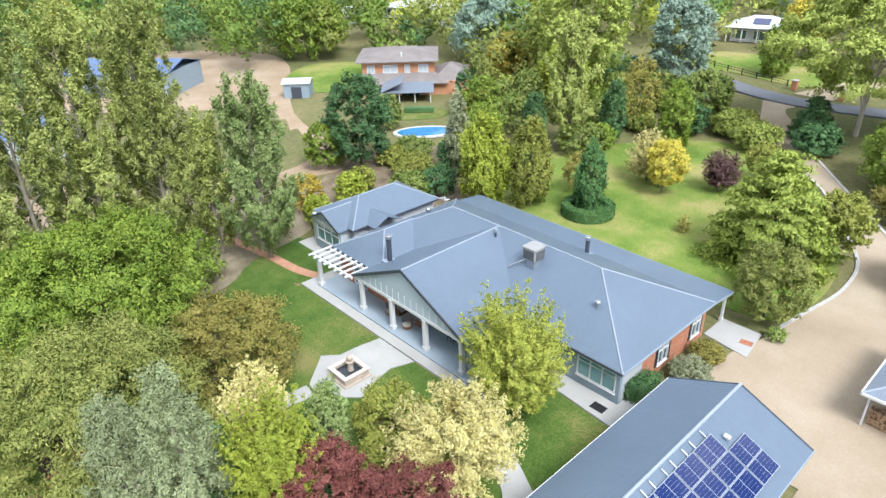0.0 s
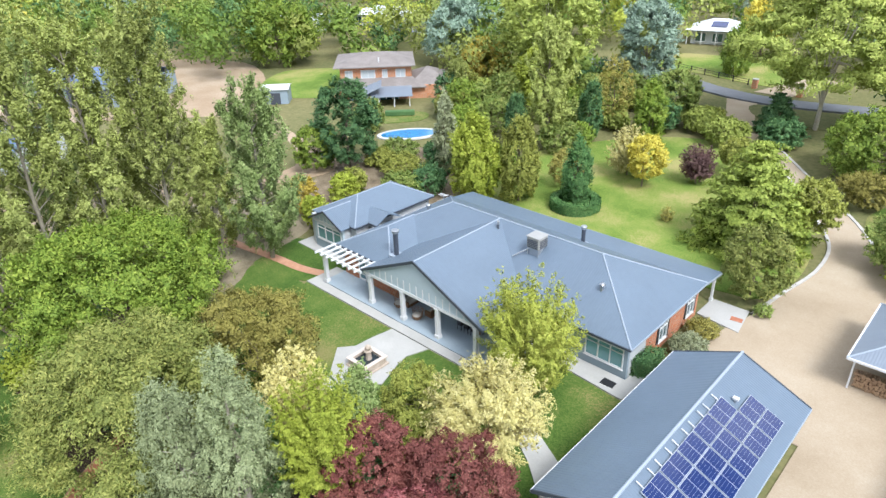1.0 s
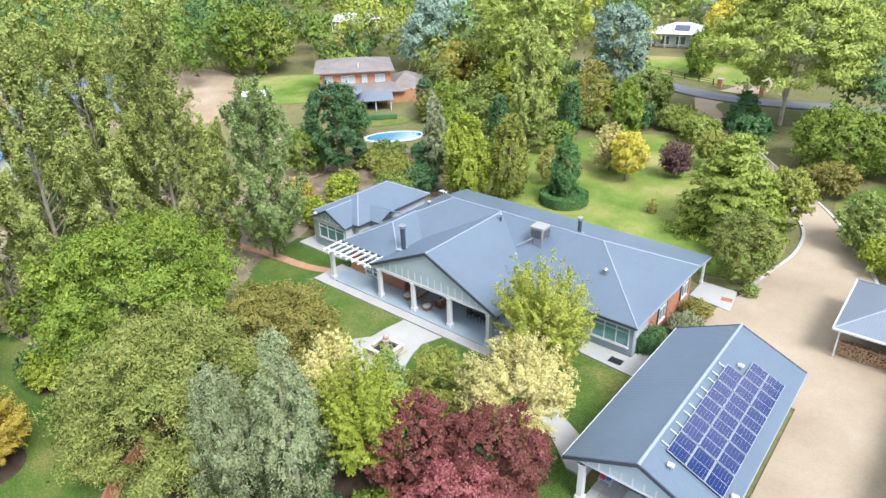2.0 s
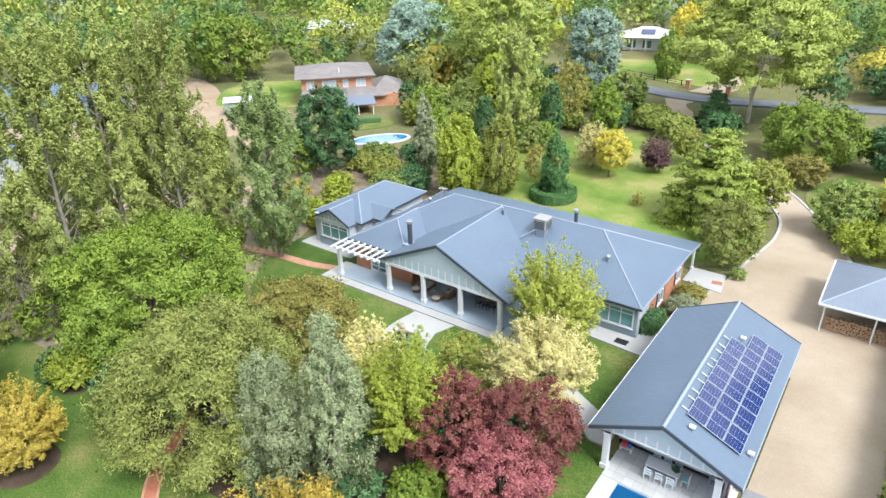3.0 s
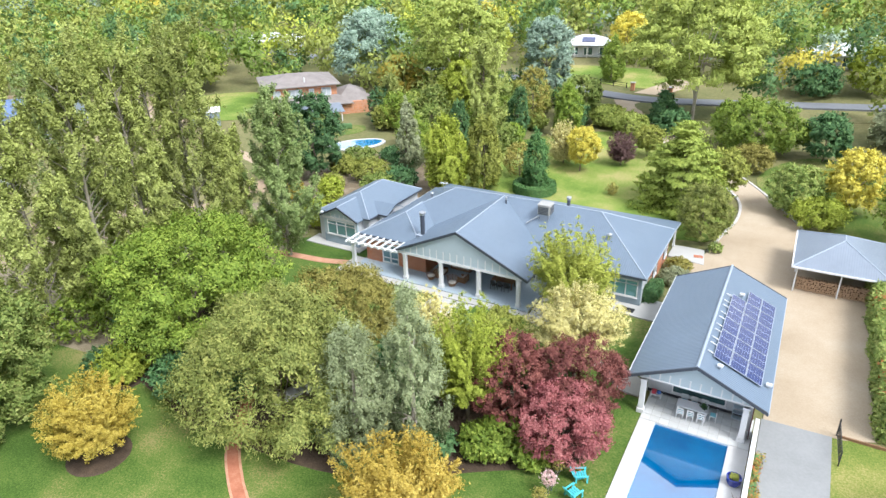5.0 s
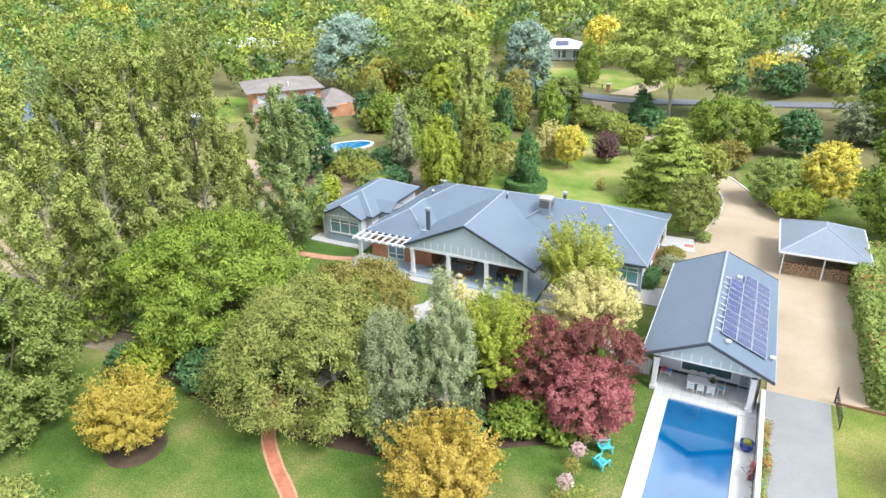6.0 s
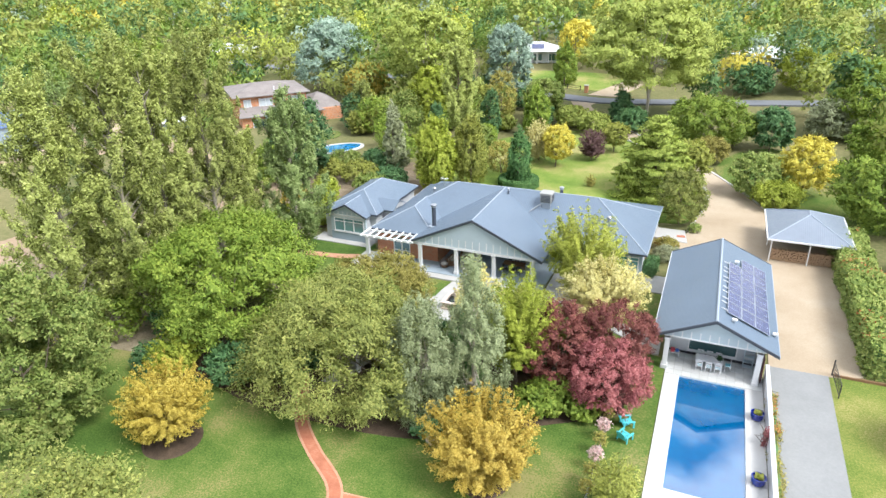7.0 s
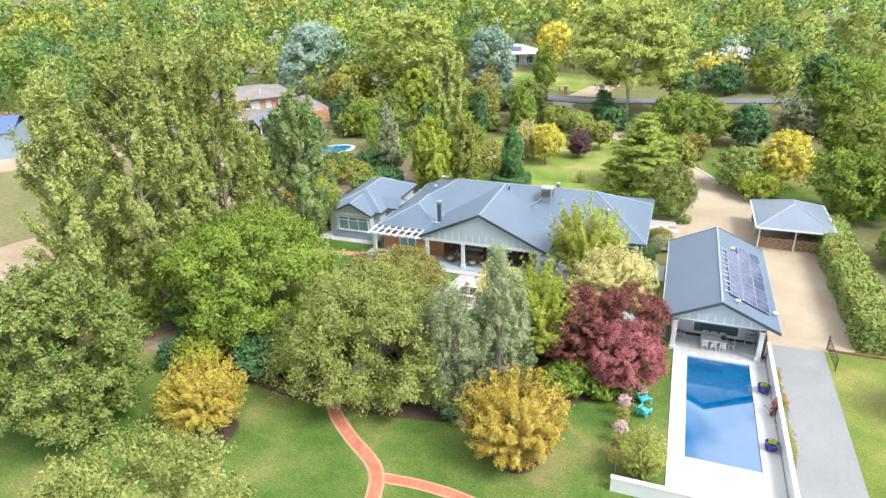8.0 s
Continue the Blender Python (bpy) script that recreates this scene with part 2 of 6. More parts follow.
WATER = water("pool_water", (0.0003, 0.080, 0.23), (0.0006, 0.120, 0.30))
NWATER = water("aqua_pool_water", (0.01, 0.20, 0.50), (0.02, 0.27, 0.58))

LEAF = {
    "green": foliage("leaf_green", (0.068, 0.131, 0.020), (0.215, 0.308, 0.044), (0.429, 0.497, 0.089)),
    "olive": foliage("leaf_olive", (0.101, 0.126, 0.026), (0.301, 0.331, 0.066), (0.525, 0.536, 0.133)),
    "feather": foliage("leaf_feather", (0.085, 0.118, 0.030), (0.275, 0.318, 0.078), (0.540, 0.530, 0.160)),
    "silver": foliage("leaf_silver", (0.129, 0.162, 0.081), (0.322, 0.380, 0.192), (0.558, 0.623, 0.363)),
    "lime": foliage("leaf_lime", (0.147, 0.189, 0.019), (0.353, 0.424, 0.052), (0.589, 0.625, 0.117)),
    "cream": foliage("leaf_cream", (0.313, 0.294, 0.081), (0.607, 0.552, 0.216), (0.782, 0.736, 0.396)),
    "plum": foliage("leaf_plum", (0.170, 0.050, 0.060), (0.470, 0.150, 0.155), (0.760, 0.370, 0.340)),
    "plum_dark": foliage("leaf_plum_dark", (0.085, 0.027, 0.026), (0.235, 0.080, 0.068), (0.450, 0.190, 0.150)),
    "dusk": foliage("leaf_dusk", (0.06, 0.03, 0.03), (0.16, 0.09, 0.085), (0.29, 0.19, 0.17)),
    "yellow": foliage("leaf_yellow", (0.389, 0.329, 0.029), (0.713, 0.623, 0.100), (0.860, 0.838, 0.229)),
    "gold": foliage("leaf_gold", (0.250, 0.185, 0.020), (0.500, 0.395, 0.064), (0.710, 0.600, 0.157)),
    "amber": foliage("leaf_amber", (0.230, 0.160, 0.020), (0.500, 0.375, 0.066), (0.730, 0.590, 0.160)),
    "poplar": foliage("leaf_poplar", (0.137, 0.179, 0.040), (0.365, 0.415, 0.113), (0.628, 0.677, 0.242)),
    "poplar_green": foliage("leaf_poplar_green", (0.100, 0.169, 0.048), (0.301, 0.403, 0.131), (0.576, 0.650, 0.296)),
    "yellowgreen": foliage("leaf_yellowgreen", (0.130, 0.170, 0.022), (0.360, 0.405, 0.064), (0.660, 0.650, 0.150)),
    "dark": foliage("leaf_dark", (0.029, 0.094, 0.038), (0.101, 0.206, 0.077), (0.226, 0.367, 0.138)),
    "cypress": foliage("leaf_cypress", (0.036, 0.114, 0.035), (0.120, 0.257, 0.081), (0.264, 0.443, 0.146)),
    "euc": foliage("leaf_euc", (0.146, 0.224, 0.172), (0.352, 0.473, 0.367), (0.582, 0.730, 0.571)),
    "gum": foliage("leaf_gum", (0.125, 0.170, 0.034), (0.345, 0.410, 0.092), (0.600, 0.640, 0.180)),
    "rust": foliage("leaf_rust", (0.130, 0.112, 0.030), (0.335, 0.310, 0.073), (0.560, 0.505, 0.150)),
    "hedge": foliage("leaf_hedge", (0.084, 0.143, 0.033), (0.239, 0.315, 0.073), (0.479, 0.486, 0.163)),
    "redhedge": foliage("leaf_redhedge", (0.2, 0.06, 0.025), (0.42, 0.15, 0.055), (0.58, 0.27, 0.1)),
    "flower": foliage("leaf_flower", (0.45, 0.22, 0.22), (0.66, 0.48, 0.46), (0.82, 0.74, 0.7)),
    "conifer": foliage("leaf_conifer", (0.130, 0.190, 0.032), (0.345, 0.430, 0.080), (0.600, 0.660, 0.160)),
    "reeds": foliage("leaf_reeds", (0.160, 0.176, 0.094), (0.365, 0.403, 0.225), (0.570, 0.611, 0.400)),
}


# the far woods: whole crowns differ in shade, their leaves hardly
WOODS = {
    "green": foliage("wood_green", (0.058, 0.124, 0.023), (0.195, 0.293, 0.052), (0.390, 0.474, 0.098), patch=0.10, grain=0.25),
    "olive": foliage("wood_olive", (0.098, 0.130, 0.031), (0.267, 0.305, 0.068), (0.494, 0.520, 0.137), patch=0.10, grain=0.25),
    "gum": foliage("wood_gum", (0.130, 0.176, 0.044), (0.345, 0.403, 0.098), (0.611, 0.650, 0.182), patch=0.10, grain=0.25),
    "dark": foliage("wood_dark", (0.033, 0.091, 0.036), (0.111, 0.208, 0.072), (0.234, 0.364, 0.124), patch=0.10, grain=0.25),
    "lime": foliage("wood_lime", (0.195, 0.234, 0.034), (0.455, 0.507, 0.078), (0.728, 0.754, 0.156), patch=0.10, grain=0.25),
    "euc": foliage("wood_euc", (0.143, 0.215, 0.163), (0.351, 0.455, 0.338), (0.585, 0.715, 0.546), patch=0.10, grain=0.25),
    "gold": foliage("wood_gold", (0.325, 0.260, 0.031), (0.598, 0.520, 0.081), (0.832, 0.754, 0.189), patch=0.10, grain=0.25),
}


# ---- helpers for building ----
def part(name, bm, material, parent=None, label=""):
    me = bpy.data.meshes.new(name)
    bmesh.ops.recalc_face_normals(bm, faces=bm.faces)
    bm.transform(Matrix.Scale(K, 4))
    bm.to_mesh(me)
    bm.free()
    me.materials.append(material)
    ob = new(name, me)
    if parent is not None:
        ob.parent = parent
    if label:
        ob["label"] = label
    return ob


def thing(name, label, category, group="", at=(0, 0, 0), turn=0.0, kind=""):
    ob = new(name)
    ob.matrix_world = pose(at[0] * K, at[1] * K, at[2] * K, 0, 0, turn)
    ob.empty_display_size = 0.2
    return tagged(ob, label, category, group, kind)


def box(bm, x0, x1, y0, y1, z0, z1, bevel=0.0):
    got = bmesh.ops.create_cube(bm, size=1.0, matrix=Matrix.Translation(((x0 + x1) / 2, (y0 + y1) / 2, (z0 + z1) / 2)) @ Matrix.Diagonal((x1 - x0, y1 - y0, z1 - z0, 1)))
    if bevel:
        edges = {e for v in got["verts"] for e in v.link_edges}
        bmesh.ops.bevel(bm, geom=list(edges), offset=bevel, segments=1, affect="EDGES")
    return bm


def boxes(*specs, bevel=0.0):
    bm = bmesh.new()
    for s in specs:
        box(bm, *s, bevel=bevel)
    return bm


def tube(bm, a, b, r0, r1=None, seg=10):
    a, b = Vector(a), Vector(b)
    d = b - a
    m = Matrix.Translation((a + b) / 2) @ d.to_track_quat("Z", "Y").to_matrix().to_4x4()
    bmesh.ops.create_cone(bm, cap_ends=True, segments=seg, radius1=r0, radius2=r0 if r1 is None else r1, depth=d.length, matrix=m)
    return bm


def brick_uv(ob):
    """Courses that run level on every upright face."""
    me = ob.data
    uv = me.uv_layers.new(name="UVMap").data
    for p in me.polygons:
        n = p.normal
        for li in p.loop_indices:
            v = me.vertices[me.loops[li].vertex_index].co
            uv[li].uv = (v.x * abs(n.y) + v.y * abs(n.x) + v.x * abs(n.z), v.z)
    return ob


def slope(name, pts, parent, material, thick=0.10, label=""):
    """One roof plane: a folded-steel sheet with thickness; its ribs run down the slope."""
    p = [Vector(q) for q in pts]
    n = (p[1] - p[0]).cross(p[2] - p[0]).normalized()
    if n.z < 0:
        p.reverse()
        n = -n
    across = Vector((-n.y, n.x, 0)).normalized()
    down = n.cross(across)
    bm = bmesh.new()
    top = [bm.verts.new(q) for q in p]
    low = [bm.verts.new(q - Vector((0, 0, thick))) for q in p]
    bm.faces.new(top)
    bm.faces.new(list(reversed(low)))
    for i in range(len(p)):
        j = (i + 1) % len(p)
        bm.faces.new((top[i], low[i], low[j], top[j]))
    layer = bm.loops.layers.uv.new("UVMap")
    for f in bm.faces:
        for lp in f.loops:
            lp[layer].uv = (lp.vert.co.dot(across), lp.vert.co.dot(down))
    return part(name, bm, material, parent, label)


def cap(parent, a, b, r=0.11, material=None, name="ridge_cap"):
    """A rolled steel cap along a ridge or hip, or a gutter along an eave."""
    bm = bmesh.new()
    tube(bm, a, b, r, r, 8)
    return part(name, bm, material or CAP, parent)


def gutter(parent, a, b, material, name="gutter", h=0.16, w=0.12):
    a, b = Vector(a), Vector(b)
    d = (b - a).normalized()
    s = Vector((-d.y, d.x, 0)).normalized() * w / 2
    u = Vector((0, 0, h / 2))
    bm = bmesh.new()
    ring = []
    for e in (a, b):
        ring.append([bm.verts.new(e + k) for k in (s + u, -s + u, -s - u, s - u)])
    for i in range(4):
        j = (i + 1) % 4
        bm.faces.new((ring[0][i], ring[0][j], ring[1][j], ring[1][i]))
    bm.faces.new(ring[0])
    bm.faces.new(list(reversed(ring[1])))
    return part(name, bm, material, parent)


def smooth_loop(pts, sub=6):
    """A closed smooth outline through a few corners."""
    n, out = len(pts), []
    for i in range(n):
        p0, p1, p2, p3 = (Vector(pts[(i + k) % n]) for k in (-1, 0, 1, 2))
        for s in range(sub):
            t = s / sub
            out.append(0.5 * ((2 * p1) + (p2 - p0) * t + (2 * p0 - 5 * p1 + 4 * p2 - p3) * t * t + (3 * p1 - p0 - 3 * p2 + p3) * t ** 3))
    return out


def smooth_line(pts, sub=8):
    pts = [Vector(p) for p in pts]
    q = [2 * pts[0] - pts[1]] + pts + [2 * pts[-1] - pts[-2]]
    out = []
    for i in range(1, len(q) - 2):
        p0, p1, p2, p3 = q[i - 1:i + 3]
        for s in range(sub):
            t = s / sub
            out.append(0.5 * ((2 * p1) + (p2 - p0) * t + (2 * p0 - 5 * p1 + 4 * p2 - p3) * t * t + (3 * p1 - p0 - 3 * p2 + p3) * t ** 3))
    return out + [pts[-1]]


def rise(x, y):
    """Height of the land, which lifts gently behind the garden."""
    s = max(0.0, y - 66 + 1.4 * max(0.0, -x - 45))
    u = min(1.0, max(0.0, (y - 95) / 55))
    return 1.5 * (1 - math.exp(-s / 25)) + 2.5 * u * u * (3 - 2 * u)


def sheet(name, outline, z, material, label, category, thick=0.06, draped=False):
    """A paved or planted area: a slab with an edge of its own."""
    bm = bmesh.new()
    top = [bm.verts.new((p[0], p[1], z + (rise(p[0], p[1]) if draped else 0))) for p in outline]
    f = bm.faces.new(top)
    ext = bmesh.ops.extrude_face_region(bm, geom=[f])
    for v in ext["geom"]:
        if isinstance(v, bmesh.types.BMVert):
            v.co.z -= thick
    bmesh.ops.triangulate(bm, faces=[q for q in bm.faces if len(q.verts) > 4])
    return tagged(part(name, bm, material), label, category, kind="structure")


def ribbon(name, line, width, z, material, label, category, parent=None):
    """A strip of even width that follows a line over the land."""
    bm = bmesh.new()
    rows = []
    for i, p in enumerate(line):
        a, b = line[max(0, i - 1)], line[min(len(line) - 1, i + 1)]
        d = Vector((b[0] - a[0], b[1] - a[1], 0)).normalized()
        s = Vector((-d.y, d.x, 0)) * width / 2
        h = z + rise(p[0], p[1])
        c = Vector((p[0], p[1], h))
        rows.append([bm.verts.new(c + s), bm.verts.new(c - s), bm.verts.new(c - s - Vector((0, 0, 0.3))), bm.verts.new(c + s - Vector((0, 0, 0.3)))])
    for r0, r1 in zip(rows, rows[1:]):
        for i in range(4):
            j = (i + 1) % 4
            bm.faces.new((r0[i], r0[j], r1[j], r1[i]))
    return tagged(part(name, bm, material, parent), label, category, kind="structure")


# ---- plants ----
def leaf_mesh(name, pts, outward, size, material, rng, soft=0.75, droop=0.0, long=1.7):
    """Many small leaves. pts: their places; outward: the way the shoot or clump grows there."""
    n = len(pts)
    nrm = 0.8 * outward + 0.9 * rng.normal(size=(n, 3)) + np.array((0, 0, 0.35))
    nrm /= np.linalg.norm(nrm, axis=1)[:, None] + 1e-9
    nrm *= np.where((nrm * outward).sum(1) < 0, -1.0, 1.0)[:, None]
    along = 0.8 * rng.normal(size=(n, 3)) + 1.0 * outward
    along[:, 2] -= droop
    along -= nrm * (along * nrm).sum(1)[:, None]
    along /= np.linalg.norm(along, axis=1)[:, None] + 1e-9
    side = np.cross(nrm, along)
    s = (size * rng.uniform(0.6, 1.4, n))[:, None]
    co = np.stack([pts - along * s * long * 0.4 + side * s * 0.5, pts - along * s * long * 0.2 - side * s * 0.55, pts + along * s * long * 0.6], axis=1).reshape(-1, 3)
    me = bpy.data.meshes.new(name)
    me.vertices.add(3 * n)
    me.vertices.foreach_set("co", (co * K).astype(np.float32).ravel())
    me.loops.add(3 * n)
    me.loops.foreach_set("vertex_index", np.arange(3 * n, dtype=np.int32))
    me.polygons.add(n)
    me.polygons.foreach_set("loop_start", np.arange(0, 3 * n, 3, dtype=np.int32))
    me.polygons.foreach_set("loop_total", np.full(n, 3, dtype=np.int32))
    me.update(calc_edges=True)
    vn = soft * outward + (1 - soft) * nrm + np.array((0, 0, 0.15))
    vn /= np.linalg.norm(vn, axis=1)[:, None] + 1e-9
    me.normals_split_custom_set_from_vertices(np.repeat(vn, 3, axis=0).tolist())
    me.materials.append(material)
    return me


def unit(v):
    return v / (np.linalg.norm(v, axis=-1, keepdims=True) + 1e-9)


def crown_points(tufts, count, rng, centre, stretch=(1, 1, 1), fill=0.5, bough=None, shoots=9, lift=0.2, thin=0.20):
    """Leaf places along the shoots of a set of tufts (x, y, z, radius); each shoot grows outwards."""
    L = np.array(tufts, dtype=float)
    w = L[:, 3] ** 1.8
    away = unit(L[:, :3] - (np.array(centre) if bough is None else bough))
    way = unit(0.75 * rng.normal(size=(len(L), shoots, 3)) + 0.7 * away[:, None, :] + np.array((0, 0, lift)))
    reach = L[:, 3, None] * rng.uniform(0.75, 1.55, size=(len(L), shoots))
    pick = rng.choice(len(L), size=count, p=w / w.sum())
    k = rng.integers(0, shoots, count)
    d, r = way[pick, k], reach[pick, k]
    t = 1 - fill * rng.random(count) ** 1.1
    loose = rng.normal(size=(count, 3)) * (L[pick, 3] * thin * (1.25 - 0.6 * t))[:, None]
    p = L[pick, :3] + (d * (r * t)[:, None] + loose) * np.array(stretch)
    out = 0.75 * d + 0.35 * unit(loose) + 0.55 * unit(p - np.array(centre))
    if bough is not None:
        out = 0.45 * d + 0.25 * unit(loose) + 0.75 * unit(p - bough[pick]) + 0.30 * unit(p - np.array(centre))
    return p, unit(out)


def profile(kind, u):
    """Half-width of a crown at the height u (0 foot, 1 top), as a share of its widest."""
    if kind == "column":
        return (0.72 + 0.28 * np.clip(u / 0.18, 0, 1)) * np.clip((1 - u) / 0.36, 0, 1) ** 0.55
    if kind == "cypress":
        return (0.80 + 0.2 * np.clip(u / 0.25, 0, 1)) * np.clip((1 - u) / 0.35, 0, 1) ** 0.55
    if kind == "tiers":
        return (1 - u) ** 0.75 * 0.95 + 0.05
    if kind == "birch":
        return (0.62 + 0.38 * np.clip(u / 0.2, 0, 1)) * np.clip(1 - u, 0, 1) ** 0.55 + 0.04
    if kind == "weep":
        return np.sqrt(np.clip(1 - ((u - 0.40) / 0.64) ** 2, 0, 1)) * (0.86 + 0.14 * (1 - u))
    return np.sqrt(np.clip(1 - ((u - 0.46) / 0.56) ** 2, 0, 1))


def limbs(bm, base, top, r, ends, rng):
    """A bent, tapering trunk and limbs that reach into the crown."""
    base, top = Vector(base), Vector(top)
    pts = [base.lerp(top, k / 4) + Vector((rng.normal() * r * 0.5, rng.normal() * r * 0.5, 0)) * (k > 0) for k in range(5)]
    for i in range(4):
        tube(bm, pts[i] - (pts[i + 1] - pts[i]) * 0.03, pts[i + 1], r * (1 - 0.2 * i), r * (1 - 0.2 * (i + 1)), 8)
    for e in ends:
        e = Vector(e)
        a = pts[rng.integers(1, 4)]
        mid = a.lerp(e, 0.5) + Vector((rng.normal() * 0.25, rng.normal() * 0.25, 0.3))
        tube(bm, a, mid, r * 0.38, r * 0.22, 6)
        tube(bm, mid, e, r * 0.22, r * 0.07, 5)


# kind: tufts, tuft radius, stretch, droop of the leaves, fill, leaf length, reach of the tufts inwards, lift of the shoots
HABIT = {
    "round": (400, 0.125, (1.05, 1.05, 0.9), 0.10, 0.85, 1.7, 0.45, 0.25),
    "column": (190, 0.24, (0.8, 0.8, 1.5), -0.10, 0.9, 1.6, 0.65, 0.5),
    "poplar": (1, 0.20, (0.85, 0.85, 1.25), 0.2, 0.9, 1.5, 0.6, 0.55),
    "cypress": (190, 0.24, (0.8, 0.8, 1.5), -0.6, 0.75, 1.8, 0.35, 0.9),
    "tiers": (190, 0.16, (1.5, 1.5, 0.32), 0.25, 0.9, 2.2, 0.6, -0.1),
    "weep": (400, 0.13, (1.15, 1.15, 0.9), 0.7, 0.9, 2.6, 0.5, -0.35),
    "birch": (240, 0.17, (0.8, 0.8, 1.4), 0.9, 0.95, 2.2, 0.65, -0.5),
    "fan": (380, 0.085, (1, 1, 1), -0.3, 0.95, 2.0, 0.5, 0.45),
    "gum": (260, 0.115, (1.25, 1.25, 0.7), 0.5, 0.9, 2.2, 0.35, 0.25),
}


# boughs of a crown, how far their tufts spread, and how tall that spread is
BOUGHS = {"round": (84, 0.075, 0.75), "gum": (48, 0.10, 0.55), "weep": (84, 0.08, 0.6)}


def plant(kind, leaf, x, y, width, top, bottom, n, size, seed, name="tree", label="", category="tree", group="", bark=None, trunk=None, z=None):
    """A tree or bush: a tapered trunk with limbs and an uneven crown of many leaves."""
    rng = np.random.default_rng(seed)
    z = rise(x, y) if z is None else z
    h, R = top - bottom, width / 2
    mid = np.array((0, 0, bottom + 0.42 * h))
    m, tr, stretch, droop, fill, long, inward, lift = HABIT[kind]
    # the outline swells and shrinks with a few broad bulges
    bulge = unit(rng.normal(size=(7, 3)))
    gain = rng.uniform(-0.20, 0.22, 7)
    u = rng.random(m * 3)
    u = u[rng.random(m * 3) < 0.25 + profile(kind, u)][:m]
    a = rng.uniform(0, 2 * math.pi, len(u))
    way = np.stack([np.cos(a), np.sin(a), 2 * (u - 0.5)], axis=1)
    swell = 1 + (np.clip(unit(way) @ bulge.T, 0, 1) ** 3 * gain).sum(1)
    q = R * profile(kind, u) * swell * (1 - inward * rng.random(len(u)) ** 1.7) * (1 - 0.55 * tr)
    c = np.stack([np.cos(a) * q, np.sin(a) * q, bottom + (0.04 + 0.92 * u) * h * (1 + 0.06 * rng.normal(size=len(u)))], axis=1)
    rad = np.clip(R * tr * rng.uniform(0.7, 1.35, len(u)), 0.12, None)
    bough = None
    if kind in BOUGHS:
        # tufts gather on boughs, with darker gaps between them
        nb, spread, lift = BOUGHS[kind]
        held = rng.integers(0, nb, m)
        i = np.arange(nb)
        lift_u = np.clip((i + 0.5) / nb + 0.02 * rng.normal(size=nb), 0.01, 0.99) ** 0.9
        turn = 2.39996 * i + 0.25 * rng.normal(size=nb)
        over = np.stack([np.cos(turn), np.sin(turn), 2 * (lift_u - 0.5)], axis=1)
        puff = 1 + (np.clip(unit(over) @ bulge.T, 0, 1) ** 3 * gain).sum(1)
        reach = R * profile(kind, lift_u) * puff * (1 - 0.75 * spread - 0.5 * tr) * (1 - 0.35 * (rng.random(nb) < 0.25) - 0.08 * rng.random(nb))
        heart = np.stack([np.cos(turn) * reach, np.sin(turn) * reach, bottom + (0.05 + 0.90 * lift_u) * h], axis=1)
        c = np.concatenate([heart[held] + rng.normal(size=(m, 3)) * R * spread * np.array((1, 1, lift)), c[:len(c) // 4]])
        rad = np.clip(R * tr * rng.uniform(0.7, 1.35, len(c)), 0.12, None)
        near = np.argmin(((c[:, None, :] - heart[None]) ** 2).sum(2), axis=1)
        bough = heart[near] - np.array((0, 0, 0.15 * R))
    stems = []
    if kind == "poplar":
        # steep branches up the whole trunk, each a narrow plume of its own
        rows = []
        for b in range(46):
            f = 0.03 + 0.80 * ((b + rng.random()) / 46)
            turn = 2.4 * b + rng.normal() * 0.4
            far = R * (1.05 - 0.62 * f ** 1.6) * rng.uniform(0.55, 1.1)
            up = h * (0.14 + 0.10 * rng.random()) * (1.1 - 0.35 * f)
            base = np.array((0, 0, bottom + f * h))
            side = np.array((math.cos(turn), math.sin(turn), 0.0))
            up = min(up, bottom + h - base[2])
            for g in np.linspace(0.28, 1.0, 8):
                at = base + side * far * g ** 0.65 + np.array((0, 0, up * g ** 1.25))
                rows.append((*(at + rng.normal(size=3) * R * 0.05), R * tr * rng.uniform(0.75, 1.25) * (1.1 - 0.45 * g)))
            stems.append((base, base + side * far * 0.6 + np.array((0, 0, up * 0.42)), base + side * far * 0.9 + np.array((0, 0, up * 0.85))))
        for g in np.linspace(0.78, 1.0, 9):
            rows.append((rng.normal() * R * 0.05, rng.normal() * R * 0.05, bottom + g * h, R * tr * (1.5 - g)))
        c, rad = np.array(rows)[:, :3], np.array(rows)[:, 3]
    if kind == "tiers":
        c[:, 2] -= 0.10 * q
    tufts = np.concatenate([c, rad[:, None]], axis=1)
    if kind == "fan":
        # long shoots from the heart of the crown to its skin
        heart = np.array((0, 0, bottom + 0.15 * h))
        tufts = np.concatenate([np.concatenate([heart + (c - heart) * k, rad[:, None] * (1.25 - 0.55 * k)], axis=1) for k in (0.55, 0.7, 0.84, 0.95, 1.05)])
    above = tufts[:, 2] > 0.1
    tufts = tufts[above]
    pts, out = crown_points(tufts, n, rng, mid * np.array((1, 1, 0.75)), stretch, fill, None if bough is None else bough[above], 9, lift, 0.2 if kind not in ("fan", "cypress") else 0.3)
    if kind == "fan":
        out = unit(0.5 * out + 0.8 * unit(pts - np.array((0, 0, bottom))))
    keep = pts[:, 2] > 0.04
    root = thing(name, label, category, group, (x, y, z))
    crown = new("crown", leaf_mesh("crown", pts[keep], out[keep], size, LEAF[leaf], rng, 0.7, droop, long))
    crown.parent = root
    bm = bmesh.new()
    r = trunk or max(0.06, 0.024 * (top ** 0.9))
